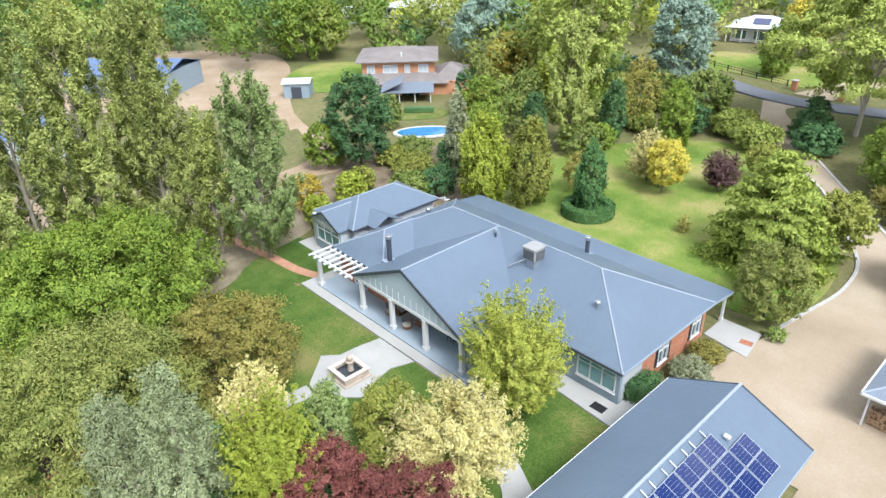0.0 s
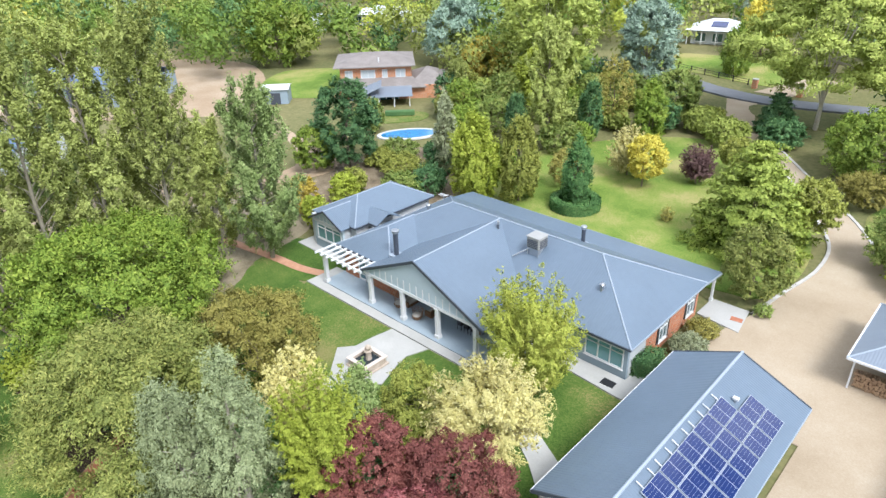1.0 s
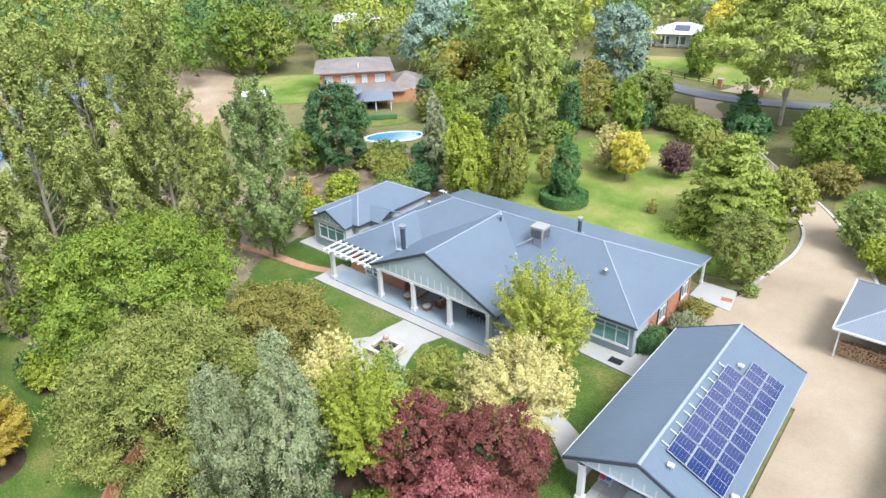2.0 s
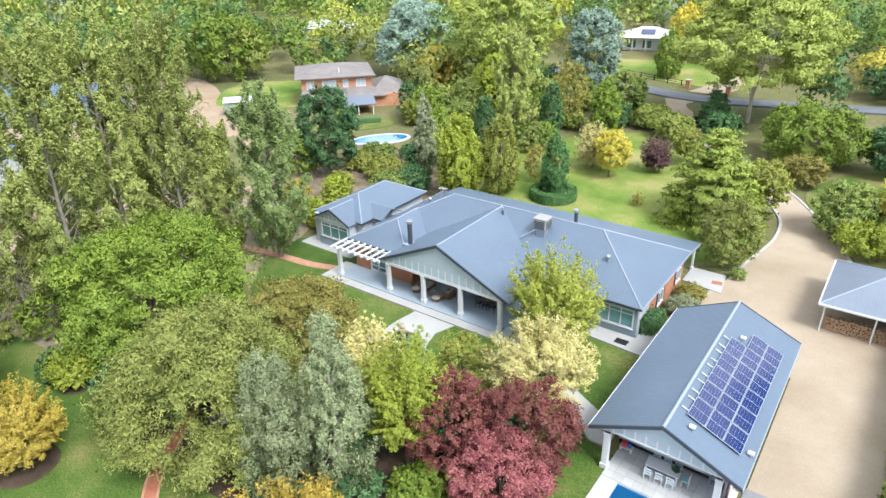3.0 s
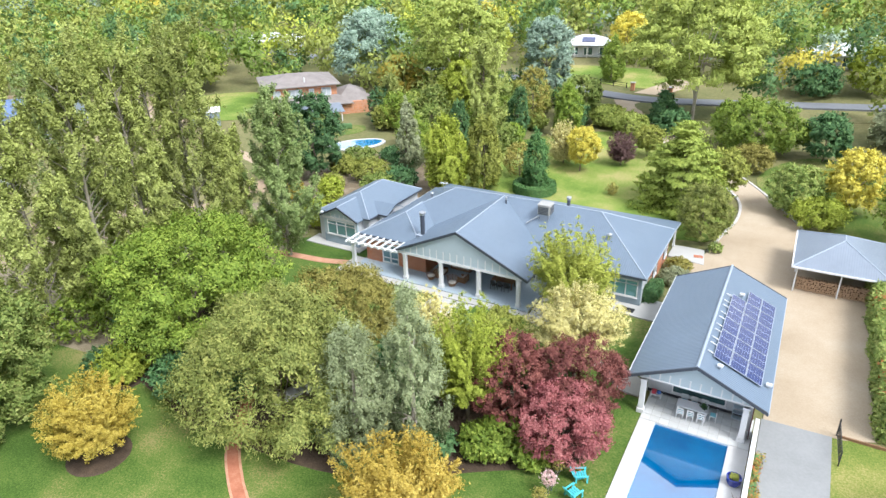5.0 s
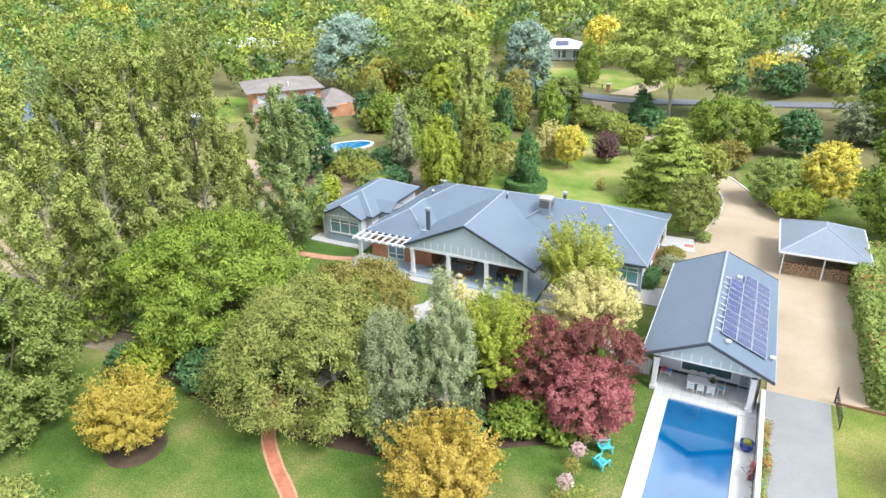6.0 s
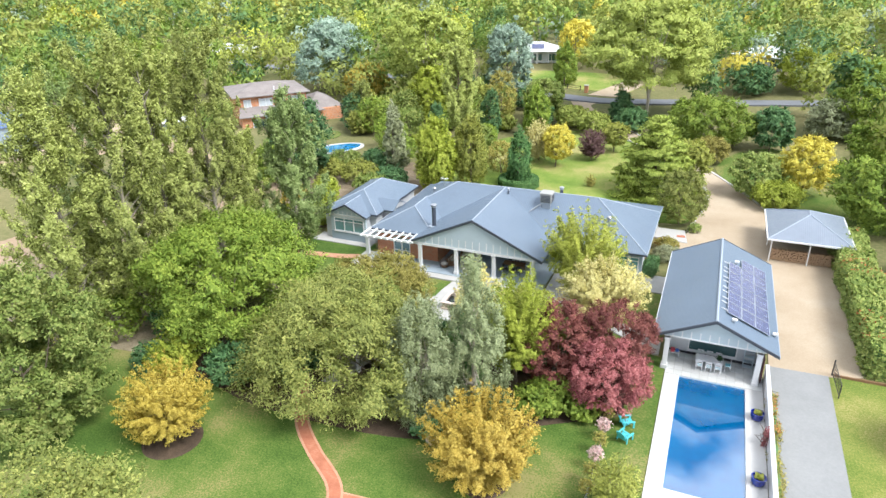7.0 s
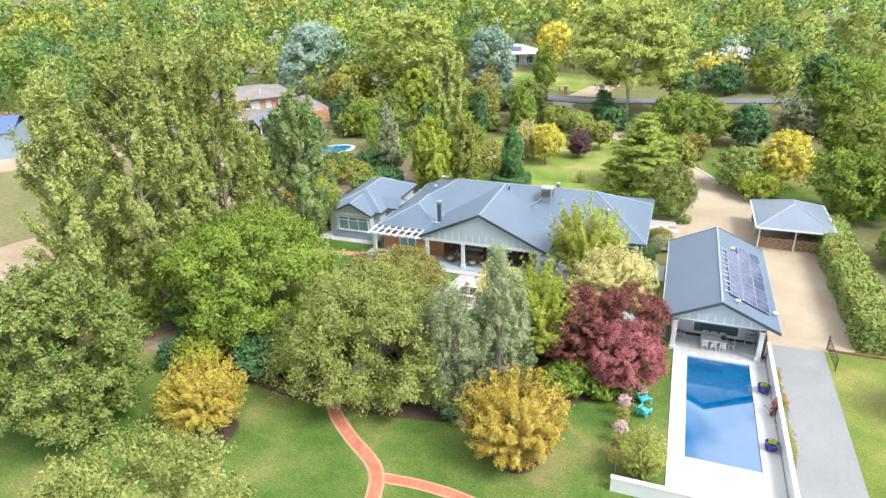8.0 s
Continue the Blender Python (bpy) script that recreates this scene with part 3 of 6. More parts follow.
    for base, bend, tip in stems:
        tube(bm, base, bend, r * 0.22, r * 0.13, 5)
        tube(bm, bend, tip, r * 0.13, r * 0.05, 4)
    k = 0 if stems else min(len(tufts), 12 if kind in ("gum", "weep", "column", "birch") else 7)
    ends = [mid + (tufts[i, :3] - mid) * 0.85 for i in rng.choice(len(tufts), size=k, replace=False)]
    limbs(bm, (0, 0, -0.15), (0, 0, bottom + h * (0.85 if kind in ("column", "poplar", "cypress", "tiers", "birch") else 0.5)), r, ends, rng)
    part("trunk", bm, bark or BARK, root)
    return root


# ---- the land ----
def build_ground():
    """One sheet to the horizon: fine near the garden, coarse far off."""
    xs = [-1800, -900, -500, -300, -220] + [-180 + 6 * i for i in range(37)] + [60, 100, 160, 260, 450, 900, 1800]
    ys = [-1800, -900, -400, -150, -80, -50] + [-36 + 6 * i for i in range(34)] + [180, 210, 260, 340, 460, 700, 1100, 1800]
    bm = bmesh.new()
    grid = [[bm.verts.new((x, y, rise(x, y) - 0.03)) for x in xs] for y in ys]
    for j in range(len(ys) - 1):
        for i in range(len(xs) - 1):
            bm.faces.new((grid[j][i], grid[j][i + 1], grid[j + 1][i + 1], grid[j + 1][i]))
    ob = part("ground", bm, DRY)
    for p in ob.data.polygons:
        p.use_smooth = True
    return tagged(ob, "dry olive-brown land with sparse grass", "ground", kind="structure")


build_ground()
sheet("lawn_front", smooth_loop([(-52, 24.2), (-44, 24.6), (-30, 24.9), (-22, 24.6), (-17.2, 29.2), (-15.6, 22), (-17, 19), (-24, 16.5), (-33, 12.5), (-41, 15), (-50, 20)]), 0.02, GRASS, "mown green lawn in front of the verandah", "lawn")
sheet("lawn_side", smooth_loop([(-58, 25.5), (-52, 31), (-46, 30.6), (-45, 26.2), (-50, 23.5)]), 0.025, GRASS, "green lawn strip beside the red path", "lawn")
sheet("lawn_lower", smooth_loop([(-16.0, 9.6), (-13.4, 12), (-13.3, 1), (-13, -14), (-24, -26), (-48, -20), (-66, -8), (-62, 4), (-53, 8.0), (-46, 5.6), (-38, 4.6), (-30, 5.2), (-23, 9.0)]), 0.02, GRASS, "wide mown lawn with worn pale patches", "lawn")
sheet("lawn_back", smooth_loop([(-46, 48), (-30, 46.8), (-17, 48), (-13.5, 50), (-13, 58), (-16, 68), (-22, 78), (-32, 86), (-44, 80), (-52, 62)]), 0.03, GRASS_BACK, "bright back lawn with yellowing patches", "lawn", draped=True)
sheet("lawn_pool", [(-16.6, 0.6), (-13.35, 0.6), (-13.35, 18.6), (-15.2, 18.9), (-17.4, 20.6), (-18.4, 17.5), (-15.7, 14.5), (-15.5, 10.4), (-16.6, 9.4)], 0.045, GRASS, "green lawn strip beside the pool", "lawn")
sheet("lawn_corner", [(-23.3, 27.4), (-22.3, 25.7), (-20.3, 24.45), (-16.3, 22.35), (-14.05, 21.1), (-14.05, 29.5), (-16.6, 29.5), (-23.5, 30.1)], 0.045, GRASS, "green lawn between the path and the house corner", "lawn")
sheet("lawn_border", [(-45.7, 24.95), (-34.2, 24.9), (-34.5, 23.2), (-36.0, 21.4), (-45.0, 22.4)], 0.045, GRASS, "green lawn along the verandah border", "lawn")
sheet("lawn_fountain", [(-29.95, 24.95), (-25.4, 25.0), (-23.8, 24.3), (-21.2, 22.85), (-22.4, 19.8), (-27.6, 19.6), (-29.4, 20.0), (-30.2, 21.9), (-30.5, 23.2)], 0.045, GRASS, "green lawn beside the fountain court", "lawn")
sheet("lawn_right", smooth_loop([(-2.0, 20.6), (0.5, 20.7), (8, 21), (20, 10), (16, -20), (-2.4, -20), (-2.1, 4)]), 0.02, GRASS_DRY, "yellowish lawn beside the concrete lane", "lawn")
sheet("lawn_drive", smooth_loop([(-11.5, 72), (-5, 60), (0, 52), (12, 56), (10, 72), (-4, 84)]), 0.03, GRASS, "shaded green lawn along the gravel drive", "lawn", draped=True)
sheet("bare_ground", smooth_loop([(-128, -10), (-84, 4), (-74, 16), (-70, 34), (-68, 46), (-92, 52), (-140, 74), (-170, 40)]), 0.04, SAND, "bare pale sandy earth behind the poplars", "ground", draped=True)
sheet("poplar_bed", smooth_loop([(-74, 0), (-60, 3), (-50, 6), (-50, 19), (-53, 24), (-56, 33), (-68, 36), (-78, 18)]), 0.028, mottled("dry_leaf_litter", [(0.36, (0.15, 0.125, 0.08)), (0.5, (0.26, 0.22, 0.15)), (0.64, (0.36, 0.31, 0.22))], 0.4, 26.0, 0.95, 0.6, 0.05, 0, 0.2), "dry brown leaf litter under the poplars", "garden bed")
sheet("shrub_bed", smooth_loop([(-53, 33), (-46, 44), (-48, 52), (-56, 60), (-66, 56), (-68, 44), (-60, 35)]), 0.03, mottled("brown_leaf_litter", [(0.36, (0.10, 0.08, 0.05)), (0.5, (0.19, 0.15, 0.10)), (0.64, (0.30, 0.25, 0.18))], 0.5, 22.0, 0.95, 0.6, 0.05, 0, 0.2), "brown shrub bed behind the house", "garden bed", draped=True)
sheet("garden_bed", smooth_loop([(-17.6, 19), (-15.9, 14), (-15.8, 10.6), (-20, 7.6), (-28, 2.9), (-38, 1.9), (-44, 2.6), (-51, 5), (-54, 13), (-48, 17), (-40, 11), (-33, 10), (-24, 15)]), 0.035, MULCH, "dark mulched bed under the garden trees", "garden bed")

# driveway, lane, road
DRIVE = [(-13.8, 33.0), (-14.6, 41.0), (-13.6, 46.0), (-12.9, 51.0), (-12.0, 57.0), (-12.6, 63.0), (-15.4, 68.6), (-21.0, 77.5), (-27.0, 84.0), (-35.5, 95.0), (-41.0, 107.5)]
DRIVE_FAR = [(-36.0, 107.5), (-31.8, 96.0), (-24.0, 85.5), (-17.5, 77.0), (-11.9, 69.8), (-8.6, 64.2), (-5.6, 57.6), (-3.4, 50.5), (-2.6, 47.0), (3.0, 46.0), (2.4, 40.0), (0.8, 21.5), (-1.4, 20.6), (-6.0, 20.4), (-6.0, 33.0)]
left_edge, right_edge = smooth_line([(x, y, 0) for x, y in DRIVE]), smooth_line([(x, y, 0) for x, y in DRIVE_FAR[:9]])
sheet("gravel_driveway", [(p.x, p.y) for p in left_edge] + [(p.x, p.y) for p in right_edge] + DRIVE_FAR[9:], 0.05, GRAVEL, "wide tan gravel driveway with wheel marks", "driveway", draped=True)
ribbon("kerb_left", [p for p in left_edge if 45.5 < p.y < 90], 0.30, 0.14, KERB, "pale concrete kerb along the gravel drive", "kerb")
ribbon("kerb_right", [p for p in right_edge if 48 < p.y < 92], 0.30, 0.14, KERB, "pale concrete kerb along the gravel drive", "kerb")
sheet("concrete_lane", [(-6.1, 20.45), (-1.95, 20.6), (-2.05, 4), (-2.3, -30), (-6.1, -30)], 0.07, LANE, "smooth grey concrete lane beside the pool wall", "lane")
ribbon("road", smooth_line([(-190, 128, 0), (-110, 122, 0), (-80, 119, 0), (-60, 117, 0), (-47, 112.4, 0), (-35, 109.8, 0), (-20, 112, 0), (5, 117, 0), (60, 128, 0)]), 5.6, 0.10, ASPHALT, "grey asphalt road behind the gardens", "road")
sheet("verge", smooth_loop([(-36, 106.2), (-20, 107.5), (4, 112), (4, 107), (-18, 101), (-30, 98)]), 0.06, DRY, "dry grass verge beside the road", "verge", draped=True)

# paving round the house
sheet("verandah_floor", [(-44.6, 26.0), (-25.4, 26.0), (-25.4, 32.2), (-37.1, 32.2), (-37.1, 28.5), (-44.6, 28.5)], 0.14, TILE, "blue-grey tiled verandah floor", "verandah floor", 0.16)
sheet("verandah_border", [(-45.8, 25.0), (-25.2, 25.1), (-25.3, 25.95), (-44.65, 25.95), (-44.65, 28.5), (-45.8, 28.5)], 0.11, CONCRETE, "pale concrete border along the verandah", "paving", 0.16)
sheet("path_to_pool", [(-25.15, 25.05), (-23.6, 24.4), (-21.0, 23.0), (-17.5, 20.9), (-15.2, 19.0), (-14.0, 19.0), (-14.0, 20.9), (-16.4, 22.2), (-20.4, 24.3), (-22.4, 25.6), (-23.4, 27.4), (-23.6, 30.2), (-16.6, 29.6), (-14.6, 29.6), (-14.6, 33.2), (-17.0, 33.2), (-17.0, 31.6), (-25.2, 31.6)], 0.10, CONCRETE, "pale concrete path round the house", "paving", 0.14)
sheet("fountain_court", [(-35.4, 20.4), (-34.5, 21.5), (-34.4, 23.2), (-34.1, 24.95), (-30.0, 24.95), (-30.6, 23.2), (-30.3, 21.9), (-29.5, 19.8), (-31.7, 17.7), (-33.2, 18.0)], 0.10, CONCRETE, "pale concrete court round the fountain", "paving", 0.14)
ribbon("garden_path", smooth_line([(-32.6, 17.7, 0), (-32.9, 15.6, 0), (-34.2, 12.6, 0), (-35.6, 10.0, 0), (-36.6, 6.0, 0)]), 1.3, 0.09, CONCRETE, "pale concrete garden path", "path")
sheet("entry_court", [(-17.0, 43.2), (-13.4, 42.6), (-13.9, 46.2), (-17.0, 46.2)], 0.10, CONCRETE, "pale paved court at the rear corner of the house", "paving", 0.14)
sheet("wing_paving", [(-53.2, 29.2), (-45.9, 29.2), (-45.9, 31.4), (-53.2, 31.4)], 0.10, CONCRETE, "pale concrete strip along the left wing", "paving", 0.14)


def brick_path(line, width, label, lift=0.07, paving=None):
    """Red paving: a bedded strip with two edging courses."""
    ribbon("path_edging", line, width, lift - 0.015, EDGEBRICK, "pale terracotta edging of the brick path", "path")
    return ribbon("brick_path", line, width * 0.68, lift, paving or PATHBRICK, label, "path")


brick_path(smooth_line([(-39.5, 7.0, 0), (-37.2, 3.6, 0), (-35.6, 1.3, 0), (-33.4, -0.6, 0), (-30.6, -2.7, 0), (-29.6, -5.2, 0), (-29.2, -9, 0)]), 1.0, "red brick path curving over the lawn")
brick_path(smooth_line([(-30.0, -3.3, 0), (-27, -3.1, 0), (-24, -3.4, 0), (-20, -4.6, 0)]), 0.85, "red brick path branching across the lawn", 0.05)
brick_path(smooth_line([(-60, 24.4, 0), (-53, 25.6, 0), (-48.5, 26.1, 0), (-45.8, 26.9, 0)]), 1.0, "pale terracotta path leading to the verandah", 0.07, EDGEBRICK)


# ---- windows and doors of the houses ----
def window(parent, face, a, b, z0, z1, at, panes=2, bars=0, glassmat=None, depth=0.10):
    """A framed window on a wall. face 'y': the wall stands at y = at and looks to -y; 'x': it stands at x = at and looks to +x."""
    root = part("window", box(bmesh.new(), *( (a, b, at - 0.02, at + 0.02) if face == "y" else (at - 0.02, at + 0.02, a, b)), z0, z1), glassmat or WINDOW, parent, "dark window glass in a white frame")
    f = 0.09
    spec = [(a - f, b + f, z1, z1 + f), (a - f, b + f, z0 - f, z0), (a - f, a, z0, z1), (b, b + f, z0, z1)]
    for k in range(1, panes):
        c = a + (b - a) * k / panes
        spec.append((c - 0.04, c + 0.04, z0, z1))
    for k in range(bars):
        c = z1 - (z1 - z0) * 0.22
        spec.append((a, b, c - 0.025, c + 0.025))
    bm = bmesh.new()
    for p, q, r, s in spec:
        if face == "y":
            box(bm, p, q, at - depth, at + 0.01, r, s)
        else:
            box(bm, at - 0.01, at + depth, p, q, r, s)
    part("window_frame", bm, WHITE, root)
    sill = boxes((a - 0.14, b + 0.14, at - 0.16, at, z0 - 0.15, z0 - f)) if face == "y" else boxes((at, at + 0.16, a - 0.14, b + 0.14, z0 - 0.15, z0 - f))
    part("window_sill", sill, WHITE, root)
    return root


def gable_fill(parent, x0, x1, xc, y, zl, za, zb, ribs, beam=0.22):
    """A boarded gable that looks to -y: pale board, upright battens in its lower band, a white beam."""
    bm = bmesh.new()
    lo, hi = [], []
    for yy, row in ((y, lo), (y + 0.08, hi)):
        for x, z in ((x0, zl), (x1, zl), (xc, za)):
            row.append(bm.verts.new((x, yy, z)))
    bm.faces.new(lo)
    bm.faces.new(hi)
    for i in range(3):
        j = (i + 1) % 3
        bm.faces.new((lo[i], lo[j], hi[j], hi[i]))
    part("gable_board", bm, PALEBLUE, parent, "pale blue gable boarding")
    for k in range(1, ribs):
        x = x0 + (x1 - x0) * k / ribs
        lim = zl + (za - zl) * (1 - abs(x - xc) / ((x1 - x0) / 2)) - 0.12
        t = min(zb, lim)
        if t > zl + 0.15:
            part("batten", boxes((x - 0.045, x + 0.045, y - 0.035, y - 0.002, zl, t)), WHITE, parent)
    if beam:
        part("beam", boxes((x0, x1, y - 0.06, y + 0.14, zl - beam, zl + 0.03)), WHITE, parent)


def column(parent, x, y, z0, z1, w=0.34):
    """A square white verandah post with a wider foot and head."""
    bm = boxes((x - w / 2, x + w / 2, y - w / 2, y + w / 2, z0, z1), (x - w * 0.68, x + w * 0.68, y - w * 0.68, y + w * 0.68, z0, z0 + 0.35), (x - w * 0.62, x + w * 0.62, y - w * 0.62, y + w * 0.62, z1 - 0.16, z1), bevel=0.02)
    return part("post", bm, WHITE, parent, "square white post")


# ---- the main house ----
house = thing("house", "long single-storey house with blue-grey steel roof and white-posted verandah", "house")
E0, RZ = 3.05, 6.25
AX, BX, FY, BY = -44.7, -16.65, 31.2, 43.3
RL, RR, RY = -38.2, -22.5, 36.75
slope("roof", [(AX, FY, E0), (BX, FY, E0), (RR, RY, RZ), (RL, RY, RZ)], house, ROOF)
slope("roof", [(BX, FY, E0), (BX, BY, E0), (RR, RY, RZ)], house, ROOF)
slope("roof", [(BX, BY, E0), (AX, BY, E0), (RL, RY, RZ), (RR, RY, RZ)], house, ROOF)
slope("roof", [(AX, BY, E0), (AX, FY, E0), (RL, RY, RZ)], house, ROOF)
slope("rear_roof", [(AX + 0.4, BY - 0.25, E0 + 0.02), (BX, BY - 0.25, E0 + 0.02), (BX, 46.3, 2.72), (AX + 0.4, 46.3, 2.72)], house, ROOF)
GX0, GX1, GXC, GY, GZ = -39.6, -25.6, -32.6, 26.2, 3.02
slope("gable_roof", [(GX1, GY, GZ), (GX1, FY - 0.05, GZ), (GXC, RY, RZ), (GXC, GY, RZ)], house, ROOF)
slope("gable_roof", [(GX0, GY, GZ), (GXC, GY, RZ), (GXC, RY, RZ), (GX0, FY - 0.05, GZ)], house, ROOF)
PX0, PX1, PXC, PY, PZ, PT = -44.75, -37.35, -41.05, 28.0, 3.15, 4.95
slope("front_roof", [(PX0, PY, PZ), (PX1, PY, PZ), (PXC, 31.2, PT)], house, ROOF)
slope("front_roof", [(PX1, PY, PZ), (PX1, 34.6, PZ), (PXC, 34.6, PT), (PXC, 31.2, PT)], house, ROOF)
slope("front_roof", [(PX0, PY, PZ), (PXC, 31.2, PT), (PXC, 34.6, PT), (PX0, 34.6, PZ)], house, ROOF)
for a, b in (((RL, RY, RZ), (RR, RY, RZ)), ((RR, RY, RZ), (BX, FY, E0)), ((RR, RY, RZ), (BX, BY, E0)), ((RL, RY, RZ), (AX, BY, E0)), ((RL, RY, RZ), (AX, FY, E0)),
             ((GXC, GY, RZ), (GXC, RY, RZ)), ((PXC, 31.2, PT), (PXC, 34.4, PT)), ((PXC, 31.2, PT), (PX1, PY, PZ)), ((PXC, 31.2, PT), (PX0, PY, PZ))):
    cap(house, a, b, 0.065)
for a, b in (((GX0, GY, GZ - 0.06), (GXC, GY, RZ - 0.06)), ((GXC, GY, RZ - 0.06), (GX1, GY, GZ - 0.06))):
    gutter(house, a, b, DARKTRIM, "barge_board", 0.26, 0.08)
for a, b, m in (((PX0, PY, PZ - 0.1), (PX1, PY, PZ - 0.1), DARKTRIM), ((GX1, FY, E0 - 0.1), (BX, FY, E0 - 0.1), DARKTRIM), ((BX, FY, E0 - 0.1), (BX, BY, E0 - 0.1), CAP),
                ((GX1, GY, GZ - 0.1), (GX1, FY, GZ - 0.1), DARKTRIM), ((BX, BY, E0 - 0.14), (BX, 46.3, 2.6), CAP), ((AX + 0.4, 46.3, 2.62), (BX, 46.3, 2.62), CAP), ((PX0, PY, PZ - 0.1), (PX0, 34, PZ - 0.1), WHITE), ((AX, 34, E0 - 0.1), (AX, BY, E0 - 0.1), WHITE)):
    gutter(house, a, b, m)
gable_fill(house, GX0 + 0.55, GX1 - 0.55, GXC, 26.42, 3.05, 5.98, 3.95, 18)
for x in (-38.3, -34.35, -30.4, -26.5):
    column(house, x, 26.5, 0.14, 2.9)
column(house, -44.2, 26.2, 0.11, 2.95)
# walls with openings
part("front_wall", boxes((-25.5, -20.45, 31.7, 31.95, 0, 3.0), (-17.35, -17.05, 31.7, 31.95, 0, 3.0), (-20.45, -17.35, 31.7, 31.95, 0, 0.75), (-20.45, -17.35, 31.7, 31.95, 2.45, 3.0)), BLUEWALL, house, "blue-grey weatherboard wall")
# the bright reflection is put into the base colour as a pale aqua
AQUA = glass("aqua_reflection_tint_glass", (0.14, 0.32, 0.34), 0.06)
window(house, "y", -20.36, -17.44, 0.85, 2.36, 31.74, 3, 1, AQUA)
part("corner_wall", boxes((-17.3, -17.05, 31.96, 34.3, 0, 3.0)), RENDER, house, "pale rendered side wall")
brick_uv(part("side_wall", boxes((-17.3, -17.05, 34.3, 36.3, 0, 3.0), (-17.3, -17.05, 37.6, 40.9, 0, 3.0), (-17.3, -17.05, 42.2, 43.0, 0, 3.0), (-17.3, -17.05, 36.3, 37.6, 0, 0.7), (-17.3, -17.05, 36.3, 37.6, 2.3, 3.0), (-17.3, -17.05, 40.9, 42.2, 0, 0.7), (-17.3, -17.05, 40.9, 42.2, 2.3, 3.0)), BRICK, house, "orange-red brick side wall"))
for a, b in ((36.39, 37.51), (40.99, 42.11)):
    window(house, "x", a, b, 0.8, 2.2, -17.1, 2, 1, depth=0.12)
    for s in (a - 0.38, b + 0.11):
        part("shutter", boxes((-17.05, -17.0, s, s + 0.26, 0.7, 2.3)), BLACK, house, "dark shutter")
brick_uv(part("porch_wall", boxes((-44.3, -42.4, 28.45, 28.7, 0, 3.05), (-40.4, -37.2, 28.45, 28.7, 0, 3.05), (-42.4, -40.4, 28.45, 28.7, 2.25, 3.05), (-37.45, -37.2, 28.7, 32.0, 0, 3.2)), BRICK, house, "red brick wall behind the pergola"))
door = part("glass_door", boxes((-42.38, -40.42, 28.55, 28.59, 0.14, 2.23)), glass("pale_door_glass", (0.12, 0.22, 0.26)), house, "white-framed double glass door")
part("door_frame", boxes((-42.4, -42.28, 28.48, 28.66, 0.14, 2.25), (-40.52, -40.4, 28.48, 28.66, 0.14, 2.25), (-41.47, -41.33, 28.48, 28.66, 0.14, 2.25), (-42.28, -40.52, 28.48, 28.66, 2.13, 2.25), (-42.28, -40.52, 28.48, 28.66, 0.14, 0.3), (-42.28, -40.52, 28.48, 28.66, 0.72, 0.8)), WHITE, door)
part("back_wall", boxes((-37.2, -34.6, 32.05, 32.3, 0, 3.4), (-32.0, -29.4, 32.05, 32.3, 0, 3.4), (-27.0, -25.3, 32.05, 32.3, 0, 3.4), (-34.6, -32.0, 32.05, 32.3, 2.3, 3.4), (-29.4, -27.0, 32.05, 32.3, 2.3, 3.4)), BLUEWALL, house, "grey wall at the back of the verandah")
for a in (-34.6, -29.4):
    window(house, "y", a + 0.1, a + (2.5 if a < -30 else 2.3), 0.25, 2.2, 32.1, 3)
part("verandah_ceiling", boxes((-39.0, -26.2, 26.6, 32.0, 2.98, 3.04)), RENDER, house, "pale verandah ceiling")
part("rear_wall", boxes((-44.3, -17.3, 42.7, 42.95, 0, 3.0), (-44.3, -44.05, 28.7, 42.7, 0, 3.0), (-25.5, -25.25, 31.96, 32.05, 0, 3.0)), RENDER, house, "pale rendered wall")
for x in (-43.6, -37, -30, -23.5, -17.0):
    column(house, x, 45.9, 0.0, 2.62, 0.2)
# pergola
pergola = thing("pergola", "white timber pergola with open rafters over the porch", "pergola")
part("front_beam", boxes((-44.75, -38.9, 25.95, 26.1, 2.95, 3.17)), WHITE, pergola)
part("rear_beam", boxes((-44.75, -39.4, 27.75, 27.87, 2.82, 3.0)), WHITE, pergola)
for k in range(8):
    x = -44.7 + k * 0.78
    part("rafter", boxes((x - 0.06, x + 0.06, 25.55, 27.9, 3.1, 3.26)), WHITE, pergola)
# left wing
wing = thing("house_wing", "blue-grey side wing of the house with a small front gable", "house")
WX0, WX1, WY0, WY1, WE, WT, WXC = -52.4, -45.6, 30.9, 41.7, 3.35, 4.95, -49.0
slope("roof", [(WX0, WY0, WE), (WX1, WY0, WE), (WXC, 34.2, WT)], wing, ROOF)
slope("roof", [(WX1, WY0, WE), (WX1, WY1, WE), (WXC, 38.6, WT), (WXC, 34.2, WT)], wing, ROOF)
slope("roof", [(WX1, WY1, WE), (WX0, WY1, WE), (WXC, 38.6, WT)], wing, ROOF)
slope("roof", [(WX0, WY1, WE), (WX0, WY0, WE), (WXC, 34.2, WT), (WXC, 38.6, WT)], wing, ROOF)
slope("gable_roof", [(-46.35, 29.75, 3.25), (-46.35, 33.4, 3.25), (-48.95, 33.4, 4.55), (-48.95, 29.75, 4.55)], wing, ROOF)
slope("gable_roof", [(-51.55, 29.75, 3.25), (-48.95, 29.75, 4.55), (-48.95, 33.4, 4.55), (-51.55, 33.4, 3.25)], wing, ROOF)
slope("link_roof", [(-44.4, 32.6, 3.38), (-44.4, 34.2, 4.15), (-47.1, 34.2, 4.15), (-46.6, 32.6, 3.38)], wing, ROOF)
